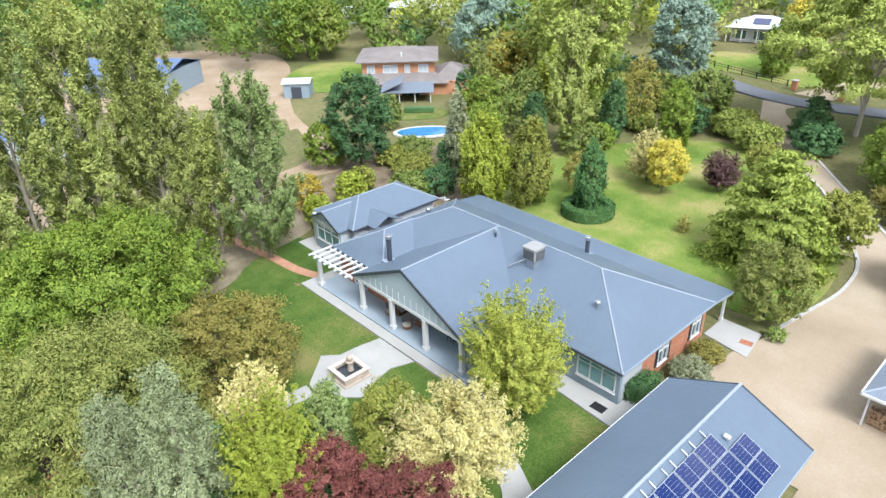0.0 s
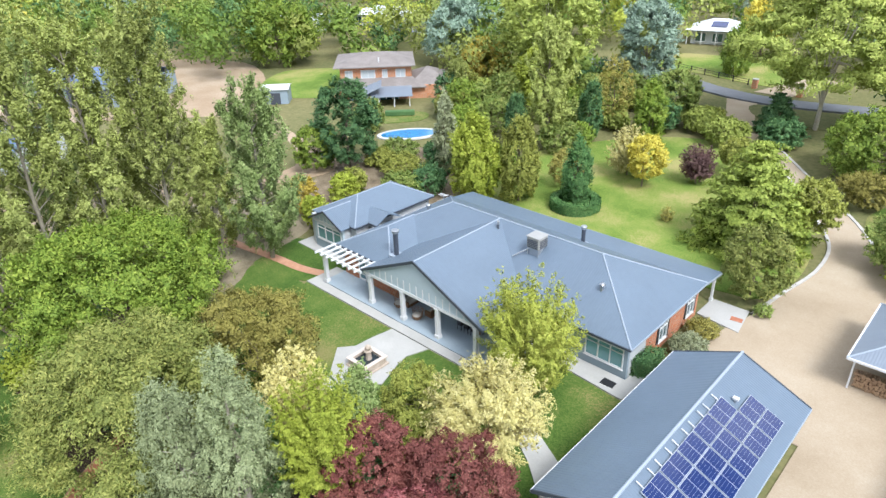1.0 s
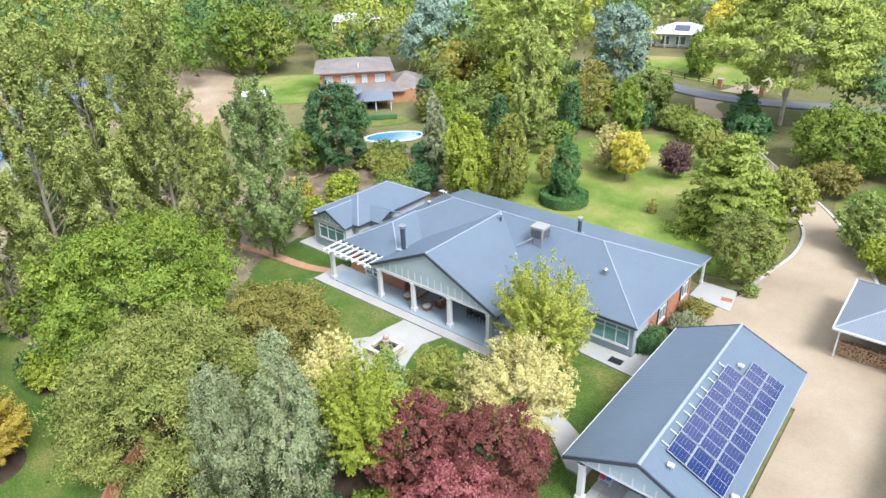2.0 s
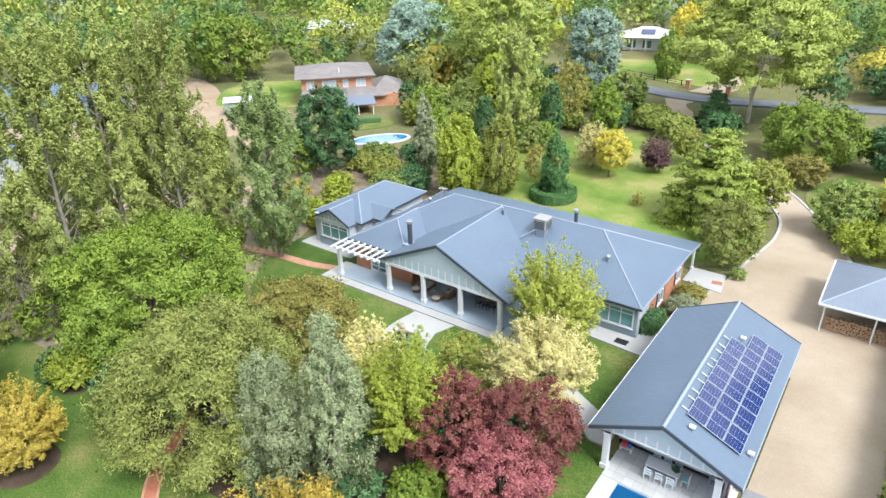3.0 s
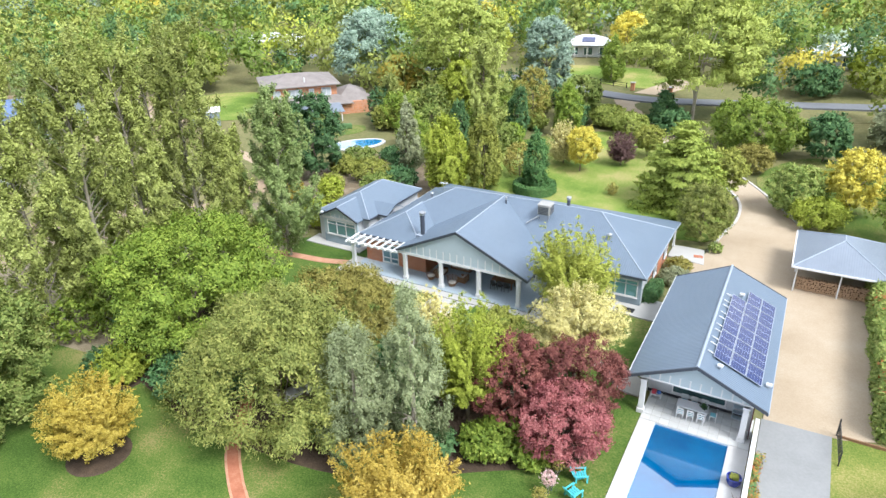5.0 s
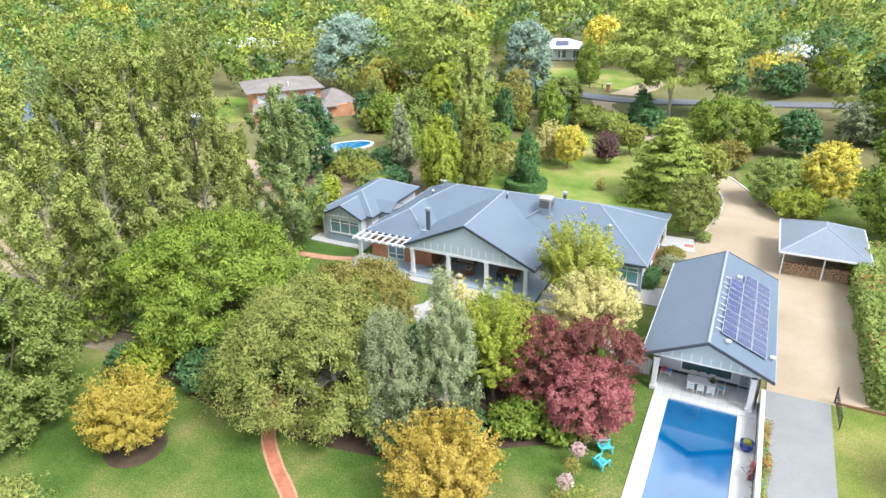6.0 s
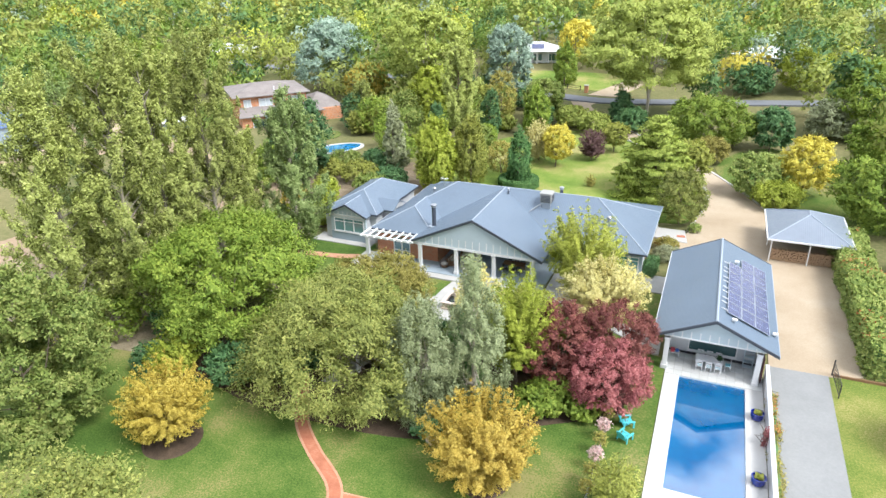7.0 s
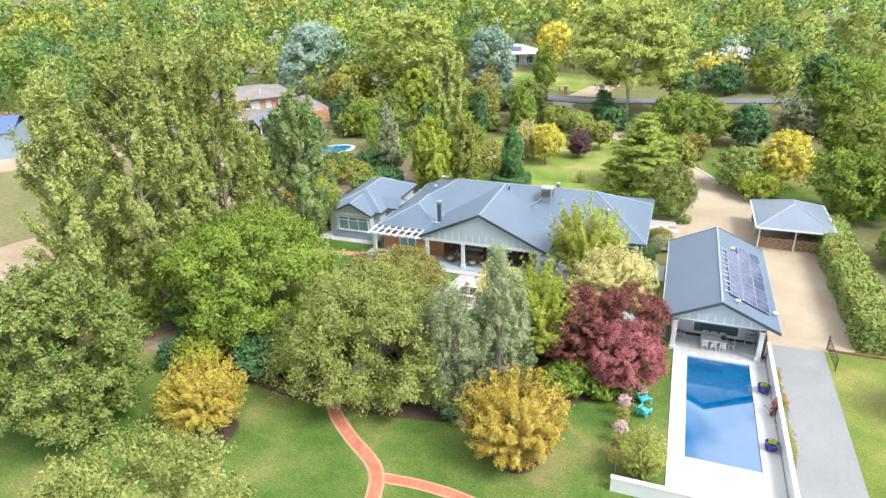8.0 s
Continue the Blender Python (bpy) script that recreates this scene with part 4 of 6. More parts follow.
slope("link_roof", [(-44.4, 35.8, 3.38), (-44.4, 34.2, 4.15), (-47.1, 34.2, 4.15), (-46.6, 35.8, 3.38)], wing, ROOF)
for a, b in (((WXC, 34.2, WT), (WXC, 38.6, WT)), ((WXC, 34.2, WT), (WX1, WY0, WE)), ((WXC, 34.2, WT), (WX0, WY0, WE)), ((WXC, 38.6, WT), (WX1, WY1, WE)), ((WXC, 38.6, WT), (WX0, WY1, WE)), ((-48.95, 29.75, 4.55), (-48.95, 33.2, 4.55))):
    cap(wing, a, b, 0.06)
for a, b in (((-51.55, 29.75, 3.19), (-48.95, 29.75, 4.49)), ((-48.95, 29.75, 4.49), (-46.35, 29.75, 3.19))):
    gutter(wing, a, b, DARKTRIM, "barge_board", 0.2, 0.08)
for a, b, m in (((WX1, WY0, WE - 0.1), (WX1, WY1, WE - 0.1), DARKTRIM), ((-46.35, WY0, WE - 0.1), (WX1, WY0, WE - 0.1), DARKTRIM), ((-44.4, 32.6, 3.3), (-46.6, 32.6, 3.3), DARKTRIM)):
    gutter(wing, a, b, m)
gable_fill(wing, -51.3, -46.6, -48.95, 30.12, 3.15, 4.4, 3.55, 8)
part("wall", boxes((-51.2, -50.8, 30.2, 30.45, 1.1, 3.2), (-46.95, -46.7, 30.2, 30.45, 1.1, 3.2), (-50.8, -46.95, 30.2, 30.45, 2.75, 3.2)), PALEBLUE, wing, "pale blue front wall")
part("base_wall", boxes((-51.2, -46.7, 30.16, 30.45, 0, 1.1)), BLUEWALL, wing, "blue-grey lower wall")
# pale base colour stands in for the reflection in the wing window
window(wing, "y", -50.7, -47.05, 1.2, 2.66, 30.24, 3, 1, glass("reflection_tint_glass", (0.16, 0.30, 0.32), 0.06))
part("side_wall", boxes((-46.95, -46.7, 30.46, 31.3, 0, 3.2), (-46.2, -45.95, 31.3, 41.2, 0, 3.3), (-46.7, -46.2, 31.3, 31.5, 0, 3.3), (-52.0, -46.2, 41.0, 41.2, 0, 3.3), (-52.0, -51.75, 30.46, 41.0, 0, 3.3), (-51.75, -51.2, 30.46, 30.7, 0, 3.3)), RENDER, wing, "pale rendered wall")
part("link_wall", boxes((-45.95, -44.3, 32.9, 33.1, 0, 3.35)), RENDER, wing)


# roof fittings
def flue(x, y, z0, z1, r, label):
    t = thing("flue_pipe", label, "flue", at=(x, y, 0))
    bm = bmesh.new()
    tube(bm, (0, 0, z0), (0, 0, z1 - 0.2), r, r, 14)
    part("pipe", bm, DARKTRIM, t)
    bm = bmesh.new()
    tube(bm, (0, 0, z1 - 0.24), (0, 0, z1 - 0.04), r * 1.35, r * 1.35, 14)
    tube(bm, (0, 0, z1 + 0.02), (0, 0, z1 + 0.08), r * 1.6, r * 1.2, 14)
    tube(bm, (0, 0, z1 - 0.04), (0, 0, z1 + 0.03), r * 0.5, r * 0.5, 8)
    part("cowl", bm, STEEL, t, "pale metal cowl")
    bm = boxes((-r * 2.2, r * 2.2, -r * 2.2, r * 2.2, z0 - 0.03, z0 + 0.12))
    part("flashing", bm, CAP, t)
    return t


flue(-37.9, 29.25, 3.75, 6.15, 0.22, "tall dark flue with a pale cowl on the roof")
flue(-27.6, 42.3, 3.3, 5.0, 0.18, "short dark flue pipe on the rear roof")
flue(-31.9, 35.6, 5.4, 6.55, 0.09, "thin vent pipe near the ridge")


def cooler():
    t = thing("roof_cooler", "square beige evaporative cooler on the steel roof", "air cooler", at=(-27.55, 35.2, 0))
    bm = boxes((-0.62, 0.62, -0.62, 0.62, 5.75, 6.75), bevel=0.09)
    body = part("housing", bm, plain("cooler_plastic", (0.30, 0.30, 0.28), 0.6), t)
    for s in range(5):
        part("louvre", boxes((-0.5, 0.5, -0.66, -0.625, 5.9 + s * 0.15, 5.97 + s * 0.15)), DARKTRIM, body)
        part("louvre", boxes((0.625, 0.66, -0.5, 0.5, 5.9 + s * 0.15, 5.97 + s * 0.15)), DARKTRIM, body)
    part("lid", boxes((-0.66, 0.66, -0.66, 0.66, 6.75, 6.82), bevel=0.03), plain("cooler_lid", (0.33, 0.33, 0.32), 0.6), t)
    part("duct", boxes((-0.42, 0.42, -0.42, 0.42, 5.1, 5.75)), STEEL, t)
    bm = bmesh.new()
    for x in (-0.5, 0.5):
        tube(bm, (x, -0.6, 5.2), (x, -0.5, 5.8), 0.035, 0.035, 6)
    tube(bm, (-0.3, -0.5, 5.75), (-1.5, -1.2, 4.9), 0.06, 0.06, 6)
    part("stay", bm, STEEL, t)


cooler()


def spinner(x, y, z):
    t = thing("roof_vent", "round spinning metal vent on the steel roof", "roof vent", at=(x, y, z))
    bm = bmesh.new()
    tube(bm, (0, 0, -0.15), (0, 0, 0.25), 0.14, 0.14, 12)
    part("neck", bm, STEEL, t)
    bm = bmesh.new()
    bmesh.ops.create_uvsphere(bm, u_segments=14, v_segments=8, radius=0.24, matrix=Matrix.Translation((0, 0, 0.42)) @ Matrix.Diagonal((1, 1, 0.8, 1)))
    part("vent_head", bm, STEEL, t)


spinner(-20.9, 34.2, 4.78)
spinner(-40.9, 36.2, 4.9)


def antenna(x, y, z):
    t = thing("antenna", "small white roof antenna", "antenna", at=(x, y, z))
    bm = bmesh.new()
    tube(bm, (0, 0, -0.3), (0, 0, 1.0), 0.03, 0.03, 6)
    part("mast", bm, STEEL, t)
    bm = bmesh.new()
    tube(bm, (-0.45, 0, 0.95), (0.45, 0, 0.95), 0.03, 0.03, 6)
    for k in range(5):
        tube(bm, (-0.4 + 0.2 * k, -0.3, 0.95), (-0.4 + 0.2 * k, 0.3, 0.95), 0.02, 0.02, 5)
    part("aerial", bm, WHITE, t)


antenna(-40.2, 37.6, 5.2)

# ---- the pool house ----
ph = thing("pool_house", "open-fronted pool pavilion with blue-grey gable roof", "pool house")
HX0, HX1, HXC, HY0, HY1, HE, HT = -14.5, -5.9, -10.3, 17.0, 33.05, 3.03, 5.0
slope("roof", [(HX0, HY0, HE), (HXC, HY0, HT), (HXC, HY1, HT), (HX0, HY1, HE)], ph, ROOF)
slope("roof", [(HX1, HY0, HE), (HX1, HY1, HE), (HXC, HY1, HT), (HXC, HY0, HT)], ph, ROOF)
cap(ph, (HXC, HY0, HT + 0.0), (HXC, HY1, HT + 0.0), 0.10)
gutter(ph, (HX0, HY0, HE - 0.07), (HX0, HY1, HE - 0.07), WHITE, "gutter", 0.13, 0.09)
gutter(ph, (HX1, HY0, HE - 0.07), (HX1, HY1, HE - 0.07), CAP, "gutter", 0.13, 0.09)
for y in (HY0 + 0.02, HY1 - 0.02):
    gutter(ph, (HX0, y, HE - 0.08), (HXC, y, HT - 0.08), DARKTRIM, "barge_board", 0.24, 0.08)
    gutter(ph, (HXC, y, HT - 0.08), (HX1, y, HE - 0.08), DARKTRIM, "barge_board", 0.24, 0.08)
gable_fill(ph, -13.75, -6.75, HXC, 17.35, 3.0, 4.78, 3.6, 11, 0.06)
column(ph, -13.45, 17.45, 0.06, 2.8, 0.36)
column(ph, -7.1, 17.45, 0.06, 2.8, 0.36)
part("rear_wall", boxes((-13.6, -11.95, 20.0, 20.25, 0, 3.0), (-8.35, -6.95, 20.0, 20.25, 0, 3.0), (-11.95, -8.35, 20.0, 20.25, 0, 0.45), (-11.95, -8.35, 20.0, 20.25, 1.52, 3.0)), RENDER, ph, "pale rendered back wall")
window(ph, "y", -11.85, -8.45, 0.55, 1.42, 20.04, 1)
part("skirting", boxes((-13.55, -7.0, 19.94, 19.995, 0.06, 0.3)), BLACK, ph, "dark skirting board")
part("side_wall", boxes((-13.6, -13.35, 20.25, 32.7, 0, 3.15), (-6.95, -6.7, 18.6, 32.7, 0, 3.0), (-13.35, -6.95, 32.45, 32.7, 0, 3.15)), RENDER, ph)
part("side_door", boxes((-6.72, -6.66, 17.75, 18.55, 0.06, 2.2)), plain("maroon_door", (0.09, 0.018, 0.022), 0.5), ph, "dark maroon side door")
part("ceiling", boxes((-13.7, -6.8, 17.5, 20.0, 2.98, 3.03)), RENDER, ph)


def solar_array():
    """Framed panels in three rows up the slope, standing on rails."""
    down = Vector((HX1 - HXC, 0, HE - HT)).normalized()
    up = Vector((-down.z, 0, down.x))
    rot = Matrix((down, Vector((0, 1, 0)), up)).transposed().to_4x4()
    root = thing("solar_array", "blue solar panels in silver frames on the pool house roof", "solar panels")
    L, W = 1.80, 1.10
    o = Vector((HXC, 0, HT))
    for c, n in ((0, 5), (1, 6), (2, 6)):
        for r in range(n):
            s0 = 0.66 + c * (W + 0.03)
            y0 = 19.0 + r * (L + 0.06)
            m = Matrix.Translation(o + down * s0 + up * 0.14 + Vector((0, y0, 0))) @ rot
            bm = boxes((0, W, 0, 0.035, 0, 0.045), (0, W, L - 0.035, L, 0, 0.045), (0, 0.035, 0.035, L - 0.035, 0, 0.045), (W - 0.035, W, 0.035, L - 0.035, 0, 0.045), (0.035, W - 0.035, L / 2 - 0.015, L / 2 + 0.015, 0.02, 0.042))
            for k in range(1, 6):
                box(bm, W * k / 6 - 0.003, W * k / 6 + 0.003, 0.035, L - 0.035, 0.03, 0.041)
            bm.transform(m)
            frame_ob = part("panel_frame", bm, PVFRAME, root)
            bm = boxes((0.035, W - 0.035, 0.035, L - 0.035, 0.01, 0.038))
            bm.transform(m)
            part("cell_sheet", bm, PVCELL, frame_ob)
            if c == 0:
                for q in (0.35, L - 0.35):
                    bm = boxes((-0.45, 0.05, q - 0.025, q + 0.025, -0.06, 0.0))
                    bm.transform(m)
                    part("rail_end", bm, WHITE, root)


solar_array()


def roof_light(x, y):
    """A small white floodlight on a bracket."""
    z = HT - (HT - HE) * (x - HXC) / (HX1 - HXC)
    t = thing("floodlight", "small white floodlight on the pool house roof", "light", "roof floodlights", at=(x, y, z))
    part("bracket", boxes((-0.05, 0.05, -0.05, 0.05, -0.05, 0.16)), STEEL, t)
    part("lamp_head", boxes((-0.18, 0.18, -0.12, 0.12, 0.16, 0.34), bevel=0.03), WHITE, t)


for x, y in ((-9.1, 18.3), (-6.15, 19.6), (-9.0, 28.9)):
    roof_light(x, y)
mat = thing("door_mat", "rust-brown mat on the paved court", "mat", at=(-14.2, 44.3, 0.1), turn=8)
part("mat_sheet", boxes((-0.45, 0.45, -0.3, 0.3, 0, 0.03)), PATHBRICK, mat)
grate = thing("drain_grate", "dark square drain grate in the paving", "grate", at=(-17.7, 30.5, 0.1))
part("grate_frame", boxes((-0.5, 0.5, -0.35, 0.35, 0, 0.03)), BLACK, grate)


# ---- pool and its court ----
sheet("pool_deck", [(-13.3, 20.0), (-6.5, 20.0), (-6.5, 16.66), (-13.3, 16.66)], 0.11, CONCRETE, "pale grey tiled floor under the pavilion", "paving", 0.12)
for nm, o in (("coping_left", [(-13.3, 16.655), (-12.27, 16.655), (-12.27, 4.46), (-13.3, 4.46)]), ("coping_right", [(-7.67, 16.655), (-6.5, 16.655), (-6.5, 4.46), (-7.67, 4.46)]), ("coping_front", [(-13.3, 4.455), (-6.5, 4.455), (-6.5, 0.4), (-13.3, 0.4)])):
    sheet(nm, o, 0.11, COPING, "white stone paving round the swimming pool", "pool paving", 0.16)
pool = thing("swimming_pool", "rectangular swimming pool with deep blue water", "swimming pool")
part("water", boxes((-12.27, -7.67, 4.46, 16.655, -0.6, 0.0)), WATER, pool, "still deep blue water")
part("waterline_tiles", boxes((-12.27, -12.24, 4.46, 16.655, 0.001, 0.10), (-7.70, -7.67, 4.46, 16.655, 0.001, 0.10), (-12.24, -7.70, 16.62, 16.655, 0.001, 0.10), (-12.24, -7.70, 4.46, 4.49, 0.001, 0.10)), PALEBLUE, pool)
wall = thing("pool_wall", "white rendered boundary wall beside the pool", "wall")
part("panel", boxes((-6.45, -6.25, 0.4, 18.6, 0, 1.25)), WHITE, wall)
part("coping", boxes((-6.49, -6.21, 0.38, 18.6, 1.25, 1.33), bevel=0.02), WHITE, wall)
low = thing("garden_wall", "low white rendered wall at the end of the pool", "wall")
part("panel", boxes((-16.4, -6.5, 0.1, 0.36, 0, 1.0)), WHITE, low)
part("coping", boxes((-16.44, -6.5, 0.06, 0.40, 1.0, 1.07), bevel=0.02), WHITE, low)


def dining_set():
    t = thing("dining_table", "white outdoor dining table with square legs", "table", at=(-10.3, 18.6, 0.12))
    part("tabletop", boxes((-1.0, 1.0, -0.45, 0.45, 0.70, 0.75), bevel=0.015), WHITE, t)
    part("apron", boxes((-0.92, 0.92, -0.38, 0.38, 0.62, 0.70)), WHITE, t)
    for x in (-0.9, 0.9):
        for y in (-0.36, 0.36):
            part("leg", boxes((x - 0.04, x + 0.04, y - 0.04, y + 0.04, 0, 0.70)), WHITE, t)
    c = thing("dining_chair", "white slatted outdoor chair with pale blue seat pad", "chair", "chairs round the outdoor table", at=(-10.95, 17.95, 0.12))
    part("seat", boxes((-0.23, 0.23, -0.22, 0.22, 0.42, 0.46), bevel=0.01), WHITE, c)
    part("seat_pad", boxes((-0.2, 0.2, -0.19, 0.19, 0.462, 0.50), bevel=0.015), plain("aqua_pad", (0.22, 0.52, 0.58), 0.8), c, "pale aqua seat pad")
    for x in (-0.2, 0.2):
        for y in (-0.19, 0.19):
            part("leg", boxes((x - 0.02, x + 0.02, y - 0.02, y + 0.02, 0, 0.9 if y < 0 else 0.42)), WHITE, c)
    part("backrest", boxes((-0.2, 0.2, -0.2, -0.18, 0.8, 0.9), (-0.2, 0.2, -0.2, -0.18, 0.64, 0.72), (-0.2, 0.2, -0.2, -0.18, 0.52, 0.58)), WHITE, c)
    for x in (-10.3, -9.65):
        copy_thing(c, pose(K * x, K * 17.95, K * 0.12))
    for x in (-10.95, -10.3, -9.65):
        copy_thing(c, pose(K * x, K * 19.25, K * 0.12, 0, 0, 180))
    copy_thing(c, pose(K * -8.95, K * 18.6, K * 0.12, 0, 0, 90))
    b = thing("table_bowl", "dark green bowl of leaves on the outdoor table", "bowl", at=(-9.6, 18.6, 0.87))
    bm = bmesh.new()
    tube(bm, (0, 0, 0), (0, 0, 0.12), 0.12, 0.22, 12)
    part("bowl", bm, DARKTRIM, b)
    me = leaf_mesh("greens", np.random.default_rng(3).normal(size=(120, 3)) * 0.1 + np.array((0, 0, 0.2)), np.tile((0, 0, 1.0), (120, 1)), 0.09, LEAF["dark"], np.random.default_rng(4))
    g = new("greens", me)
    g.parent = b
    s = thing("shelf_unit", "pale open shelf unit with potted plants", "shelf", at=(-7.55, 19.6, 0.06))
    for z in (0.1, 0.55, 1.0, 1.45):
        part("shelf", boxes((-0.35, 0.35, -0.18, 0.18, z, z + 0.03)), PALEBLUE, s)
    for x in (-0.33, 0.33):
        part("upright", boxes((x - 0.02, x + 0.02, -0.17, 0.17, 0, 1.6)), PALEBLUE, s)
    k = thing("toy_crate", "red and blue pool toys on a small bench", "toys", at=(-12.85, 19.4, 0.06))
    part("bench", boxes((-0.4, 0.4, -0.2, 0.2, 0.3, 0.36), (-0.36, -0.3, -0.18, 0.18, 0, 0.3), (0.3, 0.36, -0.18, 0.18, 0, 0.3)), WHITE, k)
    part("crate", boxes((-0.3, 0.0, -0.16, 0.16, 0.36, 0.62), bevel=0.02), plain("red_plastic", (0.55, 0.05, 0.09), 0.4), k, "red plastic crate")
    part("ball", bmesh_ball(0.15, (0.18, 0, 0.51)), plain("blue_plastic", (0.05, 0.15, 0.5), 0.4), k, "blue ball")


def bmesh_ball(r, at, squash=1.0, seg=14):
    bm = bmesh.new()
    bmesh.ops.create_uvsphere(bm, u_segments=seg, v_segments=max(6, seg // 2), radius=r, matrix=Matrix.Translation(at) @ Matrix.Diagonal((1, 1, squash, 1)))
    return bm


dining_set()


def pot(x, y):
    t = thing("plant_pot", "glossy cobalt blue pot with a low plant", "plant pot", "pots beside the pool", at=(x, y, 0.06))
    bm = bmesh.new()
    prof = [(0.26, 0.0), (0.36, 0.12), (0.42, 0.32), (0.40, 0.50), (0.44, 0.55), (0.44, 0.60), (0.37, 0.60), (0.35, 0.50), (0.0, 0.48)]
    rings = []
    for r, z in prof:
        rings.append([bm.verts.new((max(r, 0.01) * math.cos(a * math.pi / 9), max(r, 0.01) * math.sin(a * math.pi / 9), z)) for a in range(18)])
    for p, q in zip(rings, rings[1:]):
        for i in range(18):
            bm.faces.new((p[i], p[(i + 1) % 18], q[(i + 1) % 18], q[i]))
    bm.faces.new(rings[0])
    bm.faces.new(rings[-1])
    part("pot_body", bm, COBALT, t)
    rng = np.random.default_rng(int(y * 10))
    p = rng.uniform(-1, 1, size=(300, 3)) * np.array((0.22, 0.22, 0.08)) + np.array((0, 0, 0.62))
    g = new("pot_plant", leaf_mesh("pot_plant", p, np.tile((0, 0, 1.0), (300, 1)), 0.09, LEAF["olive"], rng))
    g.parent = t


pot(-7.0, 13.3)
pot(-7.05, 6.9)


def garden_chair(x, y, turn):
    t = thing("garden_chair", "turquoise plastic reclining garden chair on the lawn", "chair", "turquoise garden chairs", at=(x, y, 0.02), turn=turn)
    bm = bmesh.new()
    for k in range(5):
        box(bm, -0.3, 0.3, -0.38 + 0.15 * k, -0.26 + 0.15 * k, 0.34 - 0.025 * k, 0.37 - 0.025 * k)
    part("seat", bm, TURQ, t)
    for k in range(5):
        bm = boxes((-0.29 + k * 0.12, -0.19 + k * 0.12, -0.02, 0.02, 0, 0.72 + 0.06 * (2 - abs(2 - k))))
        bm.transform(pose(0, 0.32, 0.25, -24, 0, 0))
        part("back_slat", bm, TURQ, t)
    for s in (-1, 1):
        part("arm", boxes((s * 0.36 - 0.06, s * 0.36 + 0.06, -0.45, 0.38, 0.52, 0.55), bevel=0.01), TURQ, t)
        part("leg", boxes((s * 0.36 - 0.03, s * 0.36 + 0.03, -0.42, -0.32, 0, 0.52)), TURQ, t)
        part("leg", boxes((s * 0.36 - 0.03, s * 0.36 + 0.03, 0.24, 0.34, 0, 0.52)), TURQ, t)


garden_chair(-15.0, 8.0, 155)
garden_chair(-15.1, 9.5, 120)


def fountain():
    t = thing("fountain", "weathered stone fountain with square basin and ball-topped pillar", "fountain", at=(-32.0, 20.6, 0.1), turn=0)
    part("plinth", boxes((-1.15, 1.15, -1.15, 1.15, 0, 0.12), bevel=0.03), STONE, t)
    part("basin", boxes((-1.0, 1.0, -1.0, -0.8, 0.12, 0.62), (-1.0, 1.0, 0.8, 1.0, 0.12, 0.62), (-1.0, -0.8, -0.8, 0.8, 0.12, 0.62), (0.8, 1.0, -0.8, 0.8, 0.12, 0.62), bevel=0.025), STONE, t)
    part("rim", boxes((-1.1, 1.1, -1.1, -0.76, 0.62, 0.70), (-1.1, 1.1, 0.76, 1.1, 0.62, 0.70), (-1.1, -0.76, -0.76, 0.76, 0.62, 0.70), (0.76, 1.1, -0.76, 0.76, 0.62, 0.70), bevel=0.02), plain("pink_stone", (0.62, 0.53, 0.47), 0.8), t)
    part("basin_water", boxes((-0.8, 0.8, -0.8, 0.8, 0.15, 0.42)), glass("dark_pond", (0.03, 0.04, 0.045), 0.05), t, "dark still water")
    bm = bmesh.new()
    tube(bm, (0, 0.15, 0.2), (0, 0.15, 1.15), 0.26, 0.18, 10)
    tube(bm, (0, 0.15, 1.15), (0, 0.15, 1.25), 0.34, 0.30, 10)
    part("pillar", bm, STONE, t)
    part("finial", bmesh_ball(0.24, (0, 0.15, 1.45), 0.9), STONE, t)


fountain()


def sofa(x, y, turn, w=1.7):
    t = thing("outdoor_sofa", "beige cushioned outdoor sofa with dark frame", "sofa", "verandah seating", at=(x, y, 0.14), turn=turn)
    part("sofa_frame", boxes((-w / 2, w / 2, -0.4, 0.4, 0.08, 0.3), (-w / 2, -w / 2 + 0.14, -0.4, 0.4, 0.3, 0.6), (w / 2 - 0.14, w / 2, -0.4, 0.4, 0.3, 0.6), (-w / 2, w / 2, 0.28, 0.4, 0.3, 0.75), bevel=0.02), WOOD, t)
    n = max(1, round((w - 0.3) / 0.65))
    for k in range(n):
        a = -w / 2 + 0.15 + (w - 0.3) * k / n
        b = a + (w - 0.3) / n - 0.02
        part("seat_cushion", boxes((a, b, -0.38, 0.26, 0.3, 0.45), bevel=0.04), CUSHION, t)
        part("back_cushion", boxes((a, b, 0.1, 0.27, 0.45, 0.82), bevel=0.05), CUSHION, t)


sofa(-34.3, 30.6, 0, 2.2)
sofa(-35.6, 28.6, 90, 1.6)
sofa(-33.0, 28.4, -90, 0.9)


def round_seat(x, y):
    t = thing("wicker_chair", "round dark wicker chair with pale cushion", "chair", at=(x, y, 0.14))
    bm = bmesh.new()
    for k in range(14):
        a = math.pi * k / 13
        tube(bm, (0.5 * math.cos(a), 0.35 * math.sin(a), 0.3), (0.62 * math.cos(a), 0.5 * math.sin(a), 0.95), 0.025, 0.025, 5)
    tube(bm, (0, 0, 0), (0, 0, 0.3), 0.3, 0.45, 12)
    part("shell", bm, WOOD, t)
    part("cushion", bmesh_ball(0.4, (0, 0, 0.38), 0.3), CUSHION, t)


round_seat(-37.0 + 0.9, 27.6)
round_seat(-33.6, 27.3)


